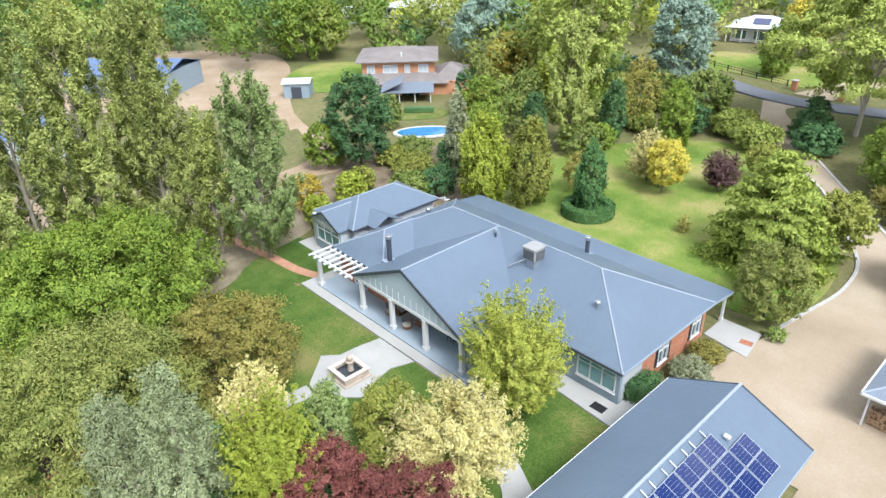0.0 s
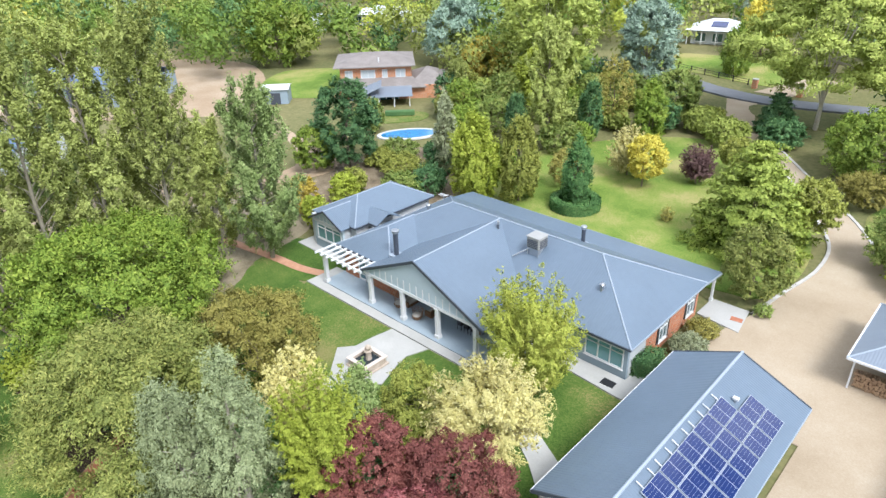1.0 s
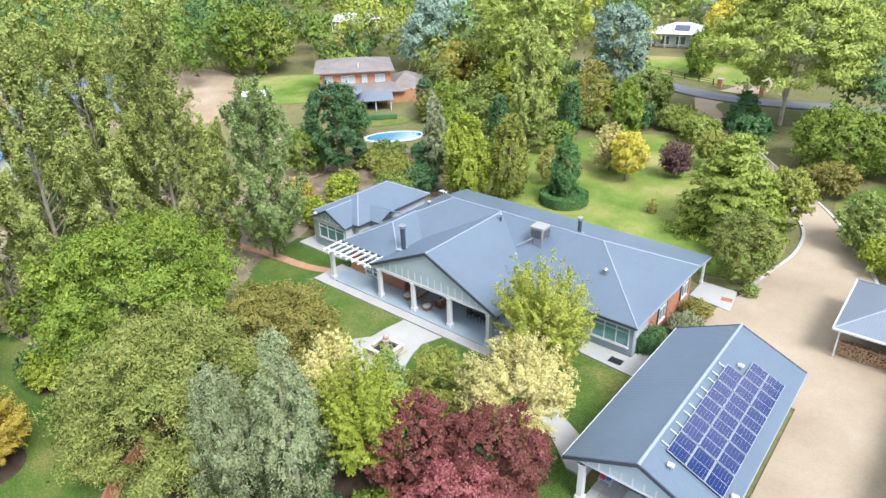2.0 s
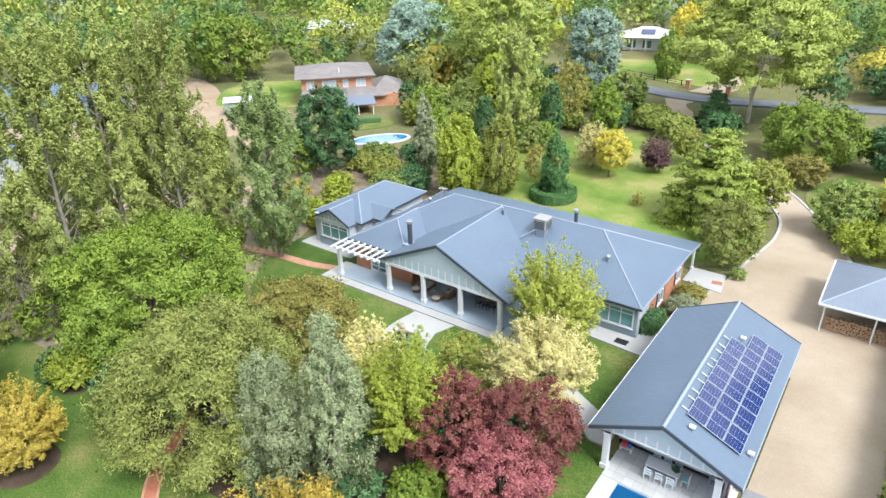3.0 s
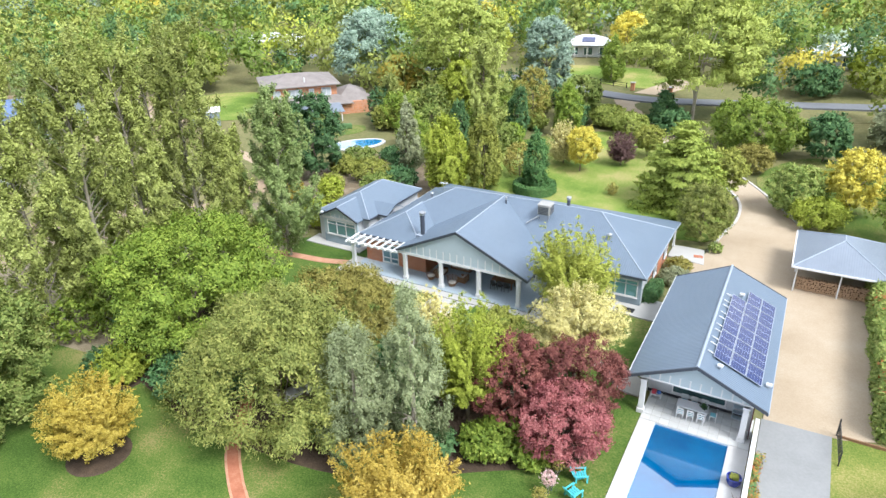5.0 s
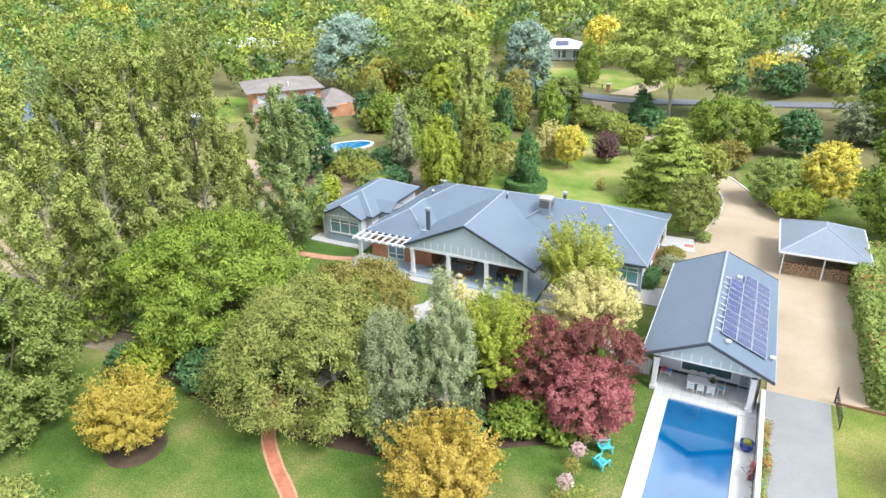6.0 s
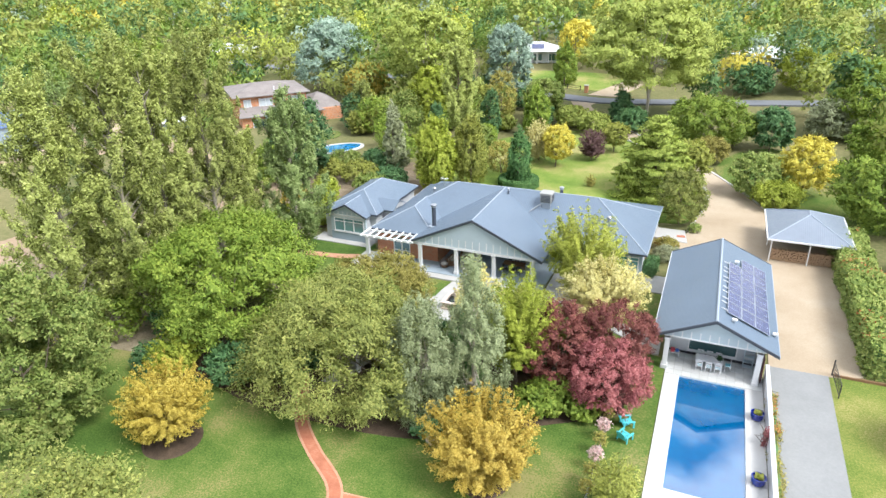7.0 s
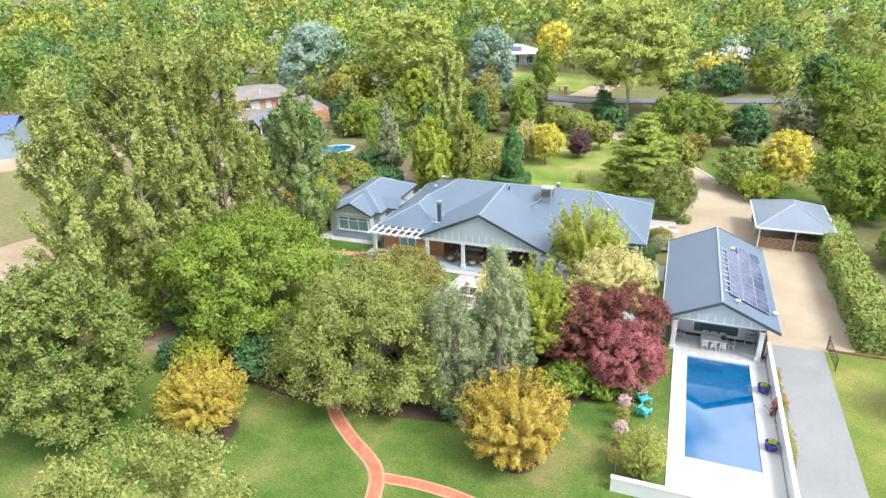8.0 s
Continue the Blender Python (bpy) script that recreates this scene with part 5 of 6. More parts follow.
def verandah_table():
    t = thing("outdoor_table", "brown timber outdoor dining table", "table", at=(-29.2, 29.4, 0.14))
    part("tabletop", boxes((-1.1, 1.1, -0.5, 0.5, 0.7, 0.75), bevel=0.01), WOOD, t)
    for x in (-0.95, 0.95):
        for y in (-0.4, 0.4):
            part("leg", boxes((x - 0.05, x + 0.05, y - 0.05, y + 0.05, 0, 0.7)), WOOD, t)
    c = thing("verandah_chair", "dark timber outdoor chair", "chair", "chairs round the verandah table", at=(-29.9, 28.6, 0.14))
    part("seat", boxes((-0.23, 0.23, -0.22, 0.22, 0.42, 0.46)), BLACK, c)
    part("backrest", boxes((-0.22, 0.22, -0.22, -0.19, 0.55, 0.92)), BLACK, c)
    for x in (-0.2, 0.2):
        for y in (-0.2, 0.2):
            part("leg", boxes((x - 0.02, x + 0.02, y - 0.02, y + 0.02, 0, 0.55 if y < 0 else 0.42)), BLACK, c)
    for x in (-29.2, -28.5):
        copy_thing(c, pose(K * x, K * 28.6, K * 0.14))
    for x in (-29.9, -29.2, -28.5):
        copy_thing(c, pose(K * x, K * 30.2, K * 0.14, 0, 0, 180))


verandah_table()


# ---- carport and firewood ----
def carport():
    t = thing("carport", "open carport with pale grey hipped steel roof on white posts", "carport")
    x0, x1, y0, y1, e, rz = -5.85, 1.9, 40.6, 49.6, 2.6, 4.25
    xc, r0, r1 = -2.0, 44.6, 45.9
    slope("roof", [(x0, y0, e), (x1, y0, e), (xc, r0, rz)], t, ROOF_CARPORT)
    slope("roof", [(x1, y0, e), (x1, y1, e), (xc, r1, rz), (xc, r0, rz)], t, ROOF_CARPORT)
    slope("roof", [(x1, y1, e), (x0, y1, e), (xc, r1, rz)], t, ROOF_CARPORT)
    slope("roof", [(x0, y1, e), (x0, y0, e), (xc, r0, rz), (xc, r1, rz)], t, ROOF_CARPORT)
    for a, b in (((xc, r0, rz), (xc, r1, rz)), ((xc, r0, rz), (x0, y0, e)), ((xc, r0, rz), (x1, y0, e)), ((xc, r1, rz), (x0, y1, e)), ((xc, r1, rz), (x1, y1, e))):
        cap(t, a, b, 0.07)
    for a, b in (((x0, y0), (x1, y0)), ((x1, y0), (x1, y1)), ((x1, y1), (x0, y1)), ((x0, y1), (x0, y0))):
        gutter(t, (*a, e - 0.06), (*b, e - 0.06), WHITE)
    for x in (-5.4, -1.9, 1.55):
        for y in (40.95, 45.2, 49.3):
            if x == -1.9 and y > 41:
                continue
            part("post", boxes((x - 0.055, x + 0.055, y - 0.055, y + 0.055, 0.0, e - 0.1)), WHITE, t, "slim white post")
    part("beam", boxes((-5.5, 1.65, 40.88, 41.02, e - 0.28, e - 0.1)), WHITE, t)
    part("back_wall", boxes((-5.4, 1.6, 49.25, 49.35, 0, 2.3)), DARKTRIM, t)


carport()


def firewood():
    """Split logs stacked between the posts, cut ends to the front."""
    t = thing("firewood_stack", "long stack of cut firewood under the carport", "firewood", at=(0, 0, 0.05))
    rng = random.Random(7)
    bm = boxes((-5.2, 1.4, 41.75, 42.2, 0.0, 1.0))
    part("inner_logs", bm, LOGEND, t)
    meshes = []
    for k in range(6):
        bm = bmesh.new()
        tube(bm, (0, -0.24, 0), (0, 0.24, 0), 0.5, 0.46, 7)
        for v in bm.verts:
            v.co.x *= 1 + rng.uniform(-0.18, 0.18)
            v.co.z *= 1 + rng.uniform(-0.18, 0.18)
        me = bpy.data.meshes.new("log")
        bm.transform(Matrix.Scale(K, 4))
        bmesh.ops.recalc_face_normals(bm, faces=bm.faces)
        bm.to_mesh(me)
        bm.free()
        me.materials.append(LOGEND)
        meshes.append(me)
    count, z = 0, 0.1
    while z < 1.25 and count < 300:
        x = -5.2 + rng.uniform(0, 0.15)
        while x < 1.45 and count < 300:
            d = rng.uniform(0.17, 0.30)
            ob = new("log", meshes[rng.randrange(6)])
            ob.parent = t
            ob.matrix_basis = pose(K * x, K * (41.55 + rng.uniform(-0.08, 0.06)), K * (z + rng.uniform(-0.03, 0.03)), rng.uniform(-4, 4), rng.uniform(0, 360), rng.uniform(-5, 5)) @ Matrix.Diagonal((d, 1, d, 1))
            x += d * 0.95
            count += 1
        z += 0.20


def gate():
    t = thing("metal_gate", "open dark metal gate at the end of the lane", "gate", at=(-1.7, 20.9, 0.05))
    bm = bmesh.new()
    tube(bm, (0, 0, 0), (0, 0, 1.35), 0.05, 0.05, 8)
    part("gate_post", bm, BLACK, t)
    bm = bmesh.new()
    tube(bm, (0.1, -3.0, 0), (0.1, -3.0, 1.1), 0.04, 0.04, 8)
    part("gate_post", bm, BLACK, t)
    bm = bmesh.new()
    for z in (0.2, 1.15):
        tube(bm, (0, 0, z), (0.1, -3.0, z), 0.025, 0.025, 6)
    part("gate_frame", bm, BLACK, t)
    for k in range(1, 24):
        bm = bmesh.new()
        tube(bm, (0.1 * k / 24, -3.0 * k / 24, 0.2), (0.1 * k / 24, -3.0 * k / 24, 1.15), 0.010, 0.010, 5)
        part("bar", bm, BLACK, t)
    e = thing("garden_edging", "dark timber edging between gravel and lawn", "edging", at=(0, 0, 0))
    part("board", boxes((-1.6, 3.2, 20.75, 20.85, 0, 0.22)), WOOD, e)


gate()


def pool_fence():
    t = thing("rose_fence", "low dark wire fence along the pool lawn", "fence")
    for k in range(6):
        bm = bmesh.new()
        tube(bm, (-16.25, 0.6 + 1.8 * k, 0), (-16.25, 0.6 + 1.8 * k, 1.1), 0.03, 0.03, 6)
        part("post", bm, DARKTRIM, t)
    for z in (0.35, 0.7, 1.05):
        bm = bmesh.new()
        tube(bm, (-16.25, 0.5, z), (-16.25, 9.7, z), 0.012, 0.012, 5)
        part("wire", bm, STEEL, t)


pool_fence()


def garden_pillar(x, y):
    t = thing("garden_post", "white square garden post with a cap", "post", at=(x, y, 0))
    part("shaft", boxes((-0.12, 0.12, -0.12, 0.12, 0, 2.4)), WHITE, t)
    part("cap", boxes((-0.18, 0.18, -0.18, 0.18, 2.4, 2.5), bevel=0.02), WHITE, t)


garden_pillar(-35.2, 8.3)
part_stone = thing("garden_rock", "grey rock ornament on the lawn edge", "rock", at=(-26.6, 3.1, 0))
part("rock", bmesh_ball(0.55, (0, 0, 0.4), 0.9, 8), STONE, part_stone)


# ---- neighbouring buildings ----
def neighbour_house():
    """Two-storey brick house with hipped tile roofs; local x along its front, -y towards the gardens."""
    t = thing("brick_house", "two-storey orange brick house with grey hipped tile roof", "house", at=(-90.3, 72.6, 0.4), turn=48)
    W, D = 6.9, 4.8
    brick_uv(part("upper_wall", boxes((-W + 0.5, W - 0.5, -0.0, 2 * D + 2.8, 3.0, 6.2)), NBRICK, t))
    brick_uv(part("lower_wall", boxes((-W + 0.3, W + 5.5, -3.2, 2 * D - 1.0, 0, 3.2)), NBRICK, t))

    def hip(name, x0, x1, y0, y1, z0, z1, run):
        yc = (y0 + y1) / 2
        slope(name, [(x0, y0, z0), (x1, y0, z0), (x1 - run, yc, z1), (x0 + run, yc, z1)], t, NROOF, 0.16)
        slope(name, [(x1, y0, z0), (x1, y1, z0), (x1 - run, yc, z1)], t, NROOF, 0.16)
        slope(name, [(x1, y1, z0), (x0, y1, z0), (x0 + run, yc, z1), (x1 - run, yc, z1)], t, NROOF, 0.16)
        slope(name, [(x0, y1, z0), (x0, y0, z0), (x0 + run, yc, z1)], t, NROOF, 0.16)

    hip("roof", -W - 0.6, W + 0.2, -0.9, 2 * D + 3.4, 6.25, 7.7, 5.4)
    hip("side_roof", W - 1.0, W + 6.2, -2.6, 2 * D, 3.2, 5.2, 3.4)
    slope("porch_roof", [(-W - 0.2, -3.9, 3.1), (W + 2.0, -3.9, 3.1), (W - 0.4, -0.02, 4.2), (-W + 0.6, -0.02, 4.2)], t, NROOF, 0.16)
    for a, b in ((-5.4, -4.2), (-2.6, -0.2), (1.2, 2.0), (3.6, 5.2)):
        window(t, "y", a, b, 4.2, 5.5, -0.04, 2, 0, glass("far_glass", (0.5, 0.55, 0.58), 0.15))
    for a, b in ((-4.6, -1.2), (0.6, 3.8)):
        window(t, "y", a, b, 0.4, 2.3, -3.24, 3)
    for k in range(4):
        part("porch_post", boxes((-2.2 + k * 2.6, -2.05 + k * 2.6, -8.3, -8.15, 0, 2.6)), WHITE, t)
    slope("patio_roof", [(-2.6, -8.6, 2.7), (6.2, -8.6, 2.7), (6.2, -3.3, 3.3), (-2.6, -3.3, 3.3)], t, ROOF_CARPORT, 0.08)
    slope("patio_gable", [(-2.6, -8.6, 2.8), (1.0, -8.0, 4.3), (1.0, -3.3, 4.5), (-2.6, -3.3, 3.2)], t, ROOF_CARPORT, 0.08)
    part("patio_floor", boxes((-3.2, 6.6, -9.6, -3.2, 0, 0.1)), PATHBRICK, t)
    bm = bmesh.new()
    tube(bm, (0.6, 1.2, 6.6), (0.6, 1.2, 7.5), 0.12, 0.12, 8)
    part("vent_pipe", bm, WHITE, t)


neighbour_house()
NZ = rise(-70, 60)
npool = thing("neighbour_pool", "kidney-shaped bright aqua pool with pale paving", "swimming pool", at=(-69.2, 60.4, NZ), turn=53)
bm = bmesh.new()
bmesh.ops.create_cone(bm, cap_ends=True, segments=28, radius1=4.8, radius2=4.8, depth=0.2, matrix=Matrix.Translation((0, 0, 0.05)) @ Matrix.Diagonal((1, 0.58, 1, 1)))
part("paving", bm, COPING, npool)
bm = bmesh.new()
bmesh.ops.create_cone(bm, cap_ends=True, segments=28, radius1=4.2, radius2=4.2, depth=0.2, matrix=Matrix.Translation((0, 0, 0.06)) @ Matrix.Diagonal((1, 0.50, 1, 1)))
part("water", bm, NWATER, npool, "bright aqua pool water")
sheet("neighbour_lawn", smooth_loop([(-80, 58), (-73, 66), (-76, 70), (-84, 62)]), 0.05, GRASS, "small green lawn behind the neighbouring pool", "lawn", draped=True)
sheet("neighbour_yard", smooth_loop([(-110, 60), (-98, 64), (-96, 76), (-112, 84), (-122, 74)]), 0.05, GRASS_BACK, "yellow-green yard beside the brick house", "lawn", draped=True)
hedge_low = thing("clipped_hedge", "low clipped green hedge by the neighbouring pool", "hedge", at=(-77.4, 66.2, rise(-77, 66)), turn=46)
part("core", boxes((-2.4, 2.4, -0.5, 0.5, 0, 0.9), bevel=0.15), LEAF["dark"], hedge_low)


def shed(x, y, turn, w, d, h, roofmat, wallmat, label, pitch=0.12, name="shed"):
    t = thing(name, label, "shed", at=(x, y, rise(x, y)), turn=turn)
    part("wall", boxes((-w / 2, w / 2, -d / 2, d / 2, 0, h)), wallmat, t)
    slope("roof", [(-w / 2 - 0.3, -d / 2 - 0.3, h), (w / 2 + 0.3, -d / 2 - 0.3, h), (w / 2 + 0.3, 0, h + pitch * d), (-w / 2 - 0.3, 0, h + pitch * d)], t, roofmat)
    slope("roof", [(-w / 2 - 0.3, d / 2 + 0.3, h), (w / 2 + 0.3, d / 2 + 0.3, h), (w / 2 + 0.3, 0, h + pitch * d), (-w / 2 - 0.3, 0, h + pitch * d)], t, roofmat)
    part("door", boxes((-w * 0.2, w * 0.2, -d / 2 - 0.05, -d / 2, 0, h * 0.75)), DARKTRIM, t)
    return t


shed(-101, 58.5, 48, 4.4, 4.0, 2.6, WROOF, BLUEWALL, "small blue-grey shed with a white roof")
shed(-128, 40, 40, 20, 13, 4.2, BLUEROOF, BLUEWALL, "large blue steel-roofed shed behind the poplars")
shed(-104, 16, 30, 15, 10, 3.4, BLUEROOF, RENDER, "blue-roofed outbuilding on bare earth")
shed(-170, 108, 30, 22, 11, 3.5, WROOF, RENDER, "low white-roofed building among trees")


def white_house(x, y, turn, w, d, label, panels=False):
    t = thing("white_house", label, "house", at=(x, y, rise(x, y)), turn=turn)
    part("wall", boxes((-w / 2, w / 2, -d / 2, d / 2, 0, 3.0)), RENDER, t)
    z0, z1 = 3.0, 4.9
    a, b = w / 2 + 1.2, d / 2 + 1.2
    r = w / 2 - d / 2 + 0.6
    slope("roof", [(-a, -b, z0), (a, -b, z0), (r, 0, z1), (-r, 0, z1)], t, WROOF)
    slope("roof", [(a, -b, z0), (a, b, z0), (r, 0, z1)], t, WROOF)
    slope("roof", [(a, b, z0), (-a, b, z0), (-r, 0, z1), (r, 0, z1)], t, WROOF)
    slope("roof", [(-a, b, z0), (-a, -b, z0), (-r, 0, z1)], t, WROOF)
    for k in range(5):
        part("post", boxes((-a + 0.5 + k * (2 * a - 1) / 4 - 0.1, -a + 0.5 + k * (2 * a - 1) / 4 + 0.1, -b + 0.2, -b + 0.4, 0, 3.0)), WHITE, t)
    for k in range(3):
        window(t, "y", -w / 2 + 1 + k * w / 3, -w / 2 + 3 + k * w / 3, 0.6, 2.3, -d / 2 - 0.04, 2)
    if panels:
        s = (z1 - z0) / b
        bm = boxes((-1.6, 1.6, -1.2, 1.2, 0, 0.06))
        bm.transform(pose(0.2, -b * 0.52, z0 + s * b * 0.48 + 0.14, math.degrees(math.atan(s)), 0, 0))
        part("solar_panels", bm, PVCELL, t, "blue solar panels")
    return t


white_house(-59, 146, 15, 10.5, 8.5, "white single-storey house with pale roof and solar panels", True)
white_house(-3, 150, -30, 11, 8, "white-roofed house half hidden by trees")
white_house(-150, 128, 20, 16, 10, "pale-roofed house among distant trees")
for x, y in ((-39.4, 115.2), (-31.6, 113.6)):
    p = thing("gate_pillar", "red brick gate pillar beside the road", "pillar", at=(x, y, rise(x, y)))
    brick_uv(part("shaft", boxes((-0.4, 0.4, -0.4, 0.4, 0, 1.5)), NBRICK, p))
    part("cap", boxes((-0.5, 0.5, -0.5, 0.5, 1.5, 1.62), bevel=0.03), CONCRETE, p)
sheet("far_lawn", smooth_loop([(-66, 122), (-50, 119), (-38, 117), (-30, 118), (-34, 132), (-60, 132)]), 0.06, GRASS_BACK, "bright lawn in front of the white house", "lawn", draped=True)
sheet("far_drive", [(-38.6, 113), (-32.6, 112.6), (-28, 124), (-33, 126)], 0.09, GRAVEL, "pale gravel entrance beyond the road", "driveway", draped=True)


def rail_fence(x0, y0, x1, y1, n):
    t = thing("rail_fence", "dark post and rail fence", "fence")
    a, b = Vector((x0, y0, 0)), Vector((x1, y1, 0))
    for k in range(n + 1):
        p = a.lerp(b, k / n)
        z = rise(p.x, p.y)
        part("post", boxes((p.x - 0.08, p.x + 0.08, p.y - 0.08, p.y + 0.08, z, z + 1.1)), BLACK, t)
    for h in (0.55, 0.95):
        bm = bmesh.new()
        for k in range(n):
            p, q = a.lerp(b, k / n), a.lerp(b, (k + 1) / n)
            tube(bm, (p.x, p.y, rise(p.x, p.y) + h), (q.x, q.y, rise(q.x, q.y) + h), 0.04, 0.04, 5)
        part("rail", bm, BLACK, t)


rail_fence(-68, 124, -41, 116.5, 9)
bin_ob = thing("green_bin", "bright green garden bin on bare ground", "bin", at=(-61.5, 44.0, 0.0))
part("body", boxes((-0.9, 0.9, -0.6, 0.6, 0.1, 1.1), bevel=0.08), plain("green_plastic", (0.06, 0.40, 0.08), 0.5), bin_ob)
part("lid", boxes((-0.95, 0.95, -0.65, 0.65, 1.1, 1.2), bevel=0.03), DARKTRIM, bin_ob)


# ---- hedges, shrubs and trees ----
def hedge_box(name, x0, x1, y0, y1, h, leaf, label, n, size, seed, leaf2=None, core=True):
    """A clipped hedge: a dense skin of leaves over a leafy core."""
    rng = np.random.default_rng(seed)
    cx, cy = (x0 + x1) / 2, (y0 + y1) / 2
    t = thing(name, label, "hedge", at=(cx, cy, rise(cx, cy)))
    w, d = (x1 - x0) / 2, (y1 - y0) / 2
    areas = np.array([4 * w * d, 2 * d * h, 2 * d * h, 2 * w * h, 2 * w * h])
    side = rng.choice(5, size=n, p=areas / areas.sum())
    u, v = rng.uniform(-1, 1, n), rng.uniform(-1, 1, n)
    p, o = np.zeros((n, 3)), np.zeros((n, 3))
    for s, nx, ny in ((1, 1, 0), (2, -1, 0), (3, 0, 1), (4, 0, -1)):
        k = side == s
        p[k] = np.stack([np.where(nx, nx * w, u[k] * w), np.where(ny, ny * d, u[k] * d), (v[k] + 1) / 2 * h], axis=1)
        o[k] = (nx, ny, 0.25)
    k = side == 0
    p[k] = np.stack([u[k] * w, v[k] * d, np.full(k.sum(), h)], axis=1)
    o[k] = (0, 0, 1)
    p += rng.normal(size=(n, 3)) * 0.10 + 0.12 * np.sin(p[:, [1, 0, 1]] * np.array((1.3, 1.7, 2.1)))
    p[:, 2] = np.maximum(p[:, 2], 0.03)
    ob = new("leaves", leaf_mesh("leaves", p, o, size, LEAF[leaf], rng, 0.7))
    ob.parent = t
    if leaf2:
        q = rng.random(n) < (0.05 if h > 1 else 0.4)
        q &= (p[:, 2] > h * 0.8) & (np.sin(p[:, 1] * 0.55) > 0.25)
        ob = new("red_leaves", leaf_mesh("red_leaves", p[q] + np.array((0, 0, 0.06)), o[q], size * 1.1, LEAF[leaf2], rng, 0.7))
        ob.parent = t
    part("stems", boxes((-w * 0.8, w * 0.8, -d + 0.2, d - 0.2, 0, h * 0.85), bevel=min(0.1, 0.3 * w)), LEAF["dark"], t)
    return t


def ring_hedge(x, y, r, h):
    rng = np.random.default_rng(11)
    t = thing("ring_hedge", "round clipped green hedge ringing a cypress", "hedge", at=(x, y, rise(x, y)))
    n = 7000
    a, s, u = rng.uniform(0, 6.283, n), rng.random(n), rng.random(n)
    rr = np.where(s < 0.5, r, np.where(s < 0.85, r - 0.9 * u, r - 0.9)) + rng.normal(size=n) * 0.04
    zz = np.where((s >= 0.5) & (s < 0.85), h, u * h) + rng.normal(size=n) * 0.04
    ca, sa = np.cos(a), np.sin(a)
    o = np.where(((s >= 0.5) & (s < 0.85))[:, None], np.array((0, 0, 1.0)), np.stack([ca, sa, 0.2 * np.ones(n)], axis=1) * np.where(s >= 0.85, -1, 1)[:, None])
    ob = new("leaves", leaf_mesh("leaves", np.stack([ca * rr, sa * rr, np.maximum(zz, 0.03)], axis=1), o, 0.13, LEAF["cypress"], rng, 0.85))
    ob.parent = t
    bm = bmesh.new()
    rings = [[bm.verts.new((q * math.cos(k * 0.2618), q * math.sin(k * 0.2618), z)) for k in range(24)] for q, z in ((r - 0.06, 0), (r - 0.06, h - 0.06), (r - 0.84, h - 0.06), (r - 0.84, 0))]
    for p, q in zip(rings, rings[1:]):
        for k in range(24):
            bm.faces.new((p[k], p[(k + 1) % 24], q[(k + 1) % 24], q[k]))
    part("stems", bm, LEAF["dark"], t)


ring_hedge(-36.5, 55.0, 2.75, 1.35)
hedge_box("side_hedge", 0.5, 3.3, 21.6, 46.5, 2.5, "hedge", "tall clipped hedge with reddening tips beside the drive", 26000, 0.16, 12, "redhedge")
hedge_box("wall_hedge", -16.9, -15.9, 32.5, 34.6, 1.5, "dark", "dark clipped hedge against the house wall", 3500, 0.09, 13)

# garden trees in front of the house
G = "garden trees"
plant("round", "green", -47.9, 9.7, 14.8, 9.8, 0.3, 90000, 0.120, 21, label="broad round tree with dense fresh green leaves", group=G)
plant("round", "rust", -36.4, 14.4, 9.4, 6.4, 0.3, 60000, 0.090, 22, label="low spreading olive-bronze tree", group=G)
plant("weep", "feather", -35.0, 5.6, 13.0, 8.8, 0.2, 104000, 0.080, 23, label="feathery drooping olive-green garden tree", group=G)
plant("birch", "silver", -28.2, 5.0, 6.2, 9.6, 0.6, 48000, 0.060, 24, label="silver-grey weeping birch with pale limbs", group=G, bark=PALEBARK)
plant("birch", "silver", -25.2, 6.9, 5.6, 11.8, 0.6, 48000, 0.060, 25, label="slender silver-grey weeping birch", group=G, bark=PALEBARK)
plant("fan", "lime", -23.2, 10.6, 5.0, 9.4, 2.2, 44000, 0.072, 26, label="upright lime-yellow tree with fine leaves", group=G)
plant("fan", "cream", -26.6, 11.4, 3.8, 8.8, 3.6, 18000, 0.090, 27, label="creamy variegated tree with upright shoots", group=G)
plant("fan", "cream", -18.6, 18.5, 7.6, 7.4, 2.8, 48000, 0.080, 28, label="creamy yellow variegated tree with upright shoots", group=G)
plant("round", "plum_dark", -20.6, 11.9, 5.0, 6.9, 0.6, 46000, 0.072, 29, label="upright purple-leaved plum tree", group=G)
plant("round", "plum_dark", -17.0, 14.0, 6.0, 6.3, 0.8, 46000, 0.072, 129, label="red-purple plum tree with upright shoots", group=G)
plant("round", "plum", -16.7, 10.7, 5.6, 5.0, 0.8, 46000, 0.072, 30, label="spreading red-purple plum tree", group=G)
plant("fan", "yellowgreen", -21.7, 26.4, 7.4, 8.2, 1.2, 72000, 0.078, 31, label="yellow-green tree beside the verandah", group=G)
plant("round", "olive", -24.8, 18.7, 4.4, 4.2, 0.3, 20000, 0.08, 32, label="dense olive-green mounded bush", category="bush", group="garden bushes")
plant("round", "olive", -22.4, 16.4, 3.0, 3.6, 0.3, 13000, 0.08, 33, label="dense olive-green mounded bush", category="bush", group="garden bushes")
plant("column", "poplar_green", -26.6, 15.6, 2.6, 5.4, 0.3, 11000, 0.099, 34, name="bush", label="upright grey-green bush with dense leaves", category="bush", group="garden bushes")
plant("column", "cypress", -26.6, 9.0, 2.8, 6.0, 0.3, 11000, 0.114, 35, name="bush", label="upright fresh green bush with dense leaves", category="bush", group="garden bushes")
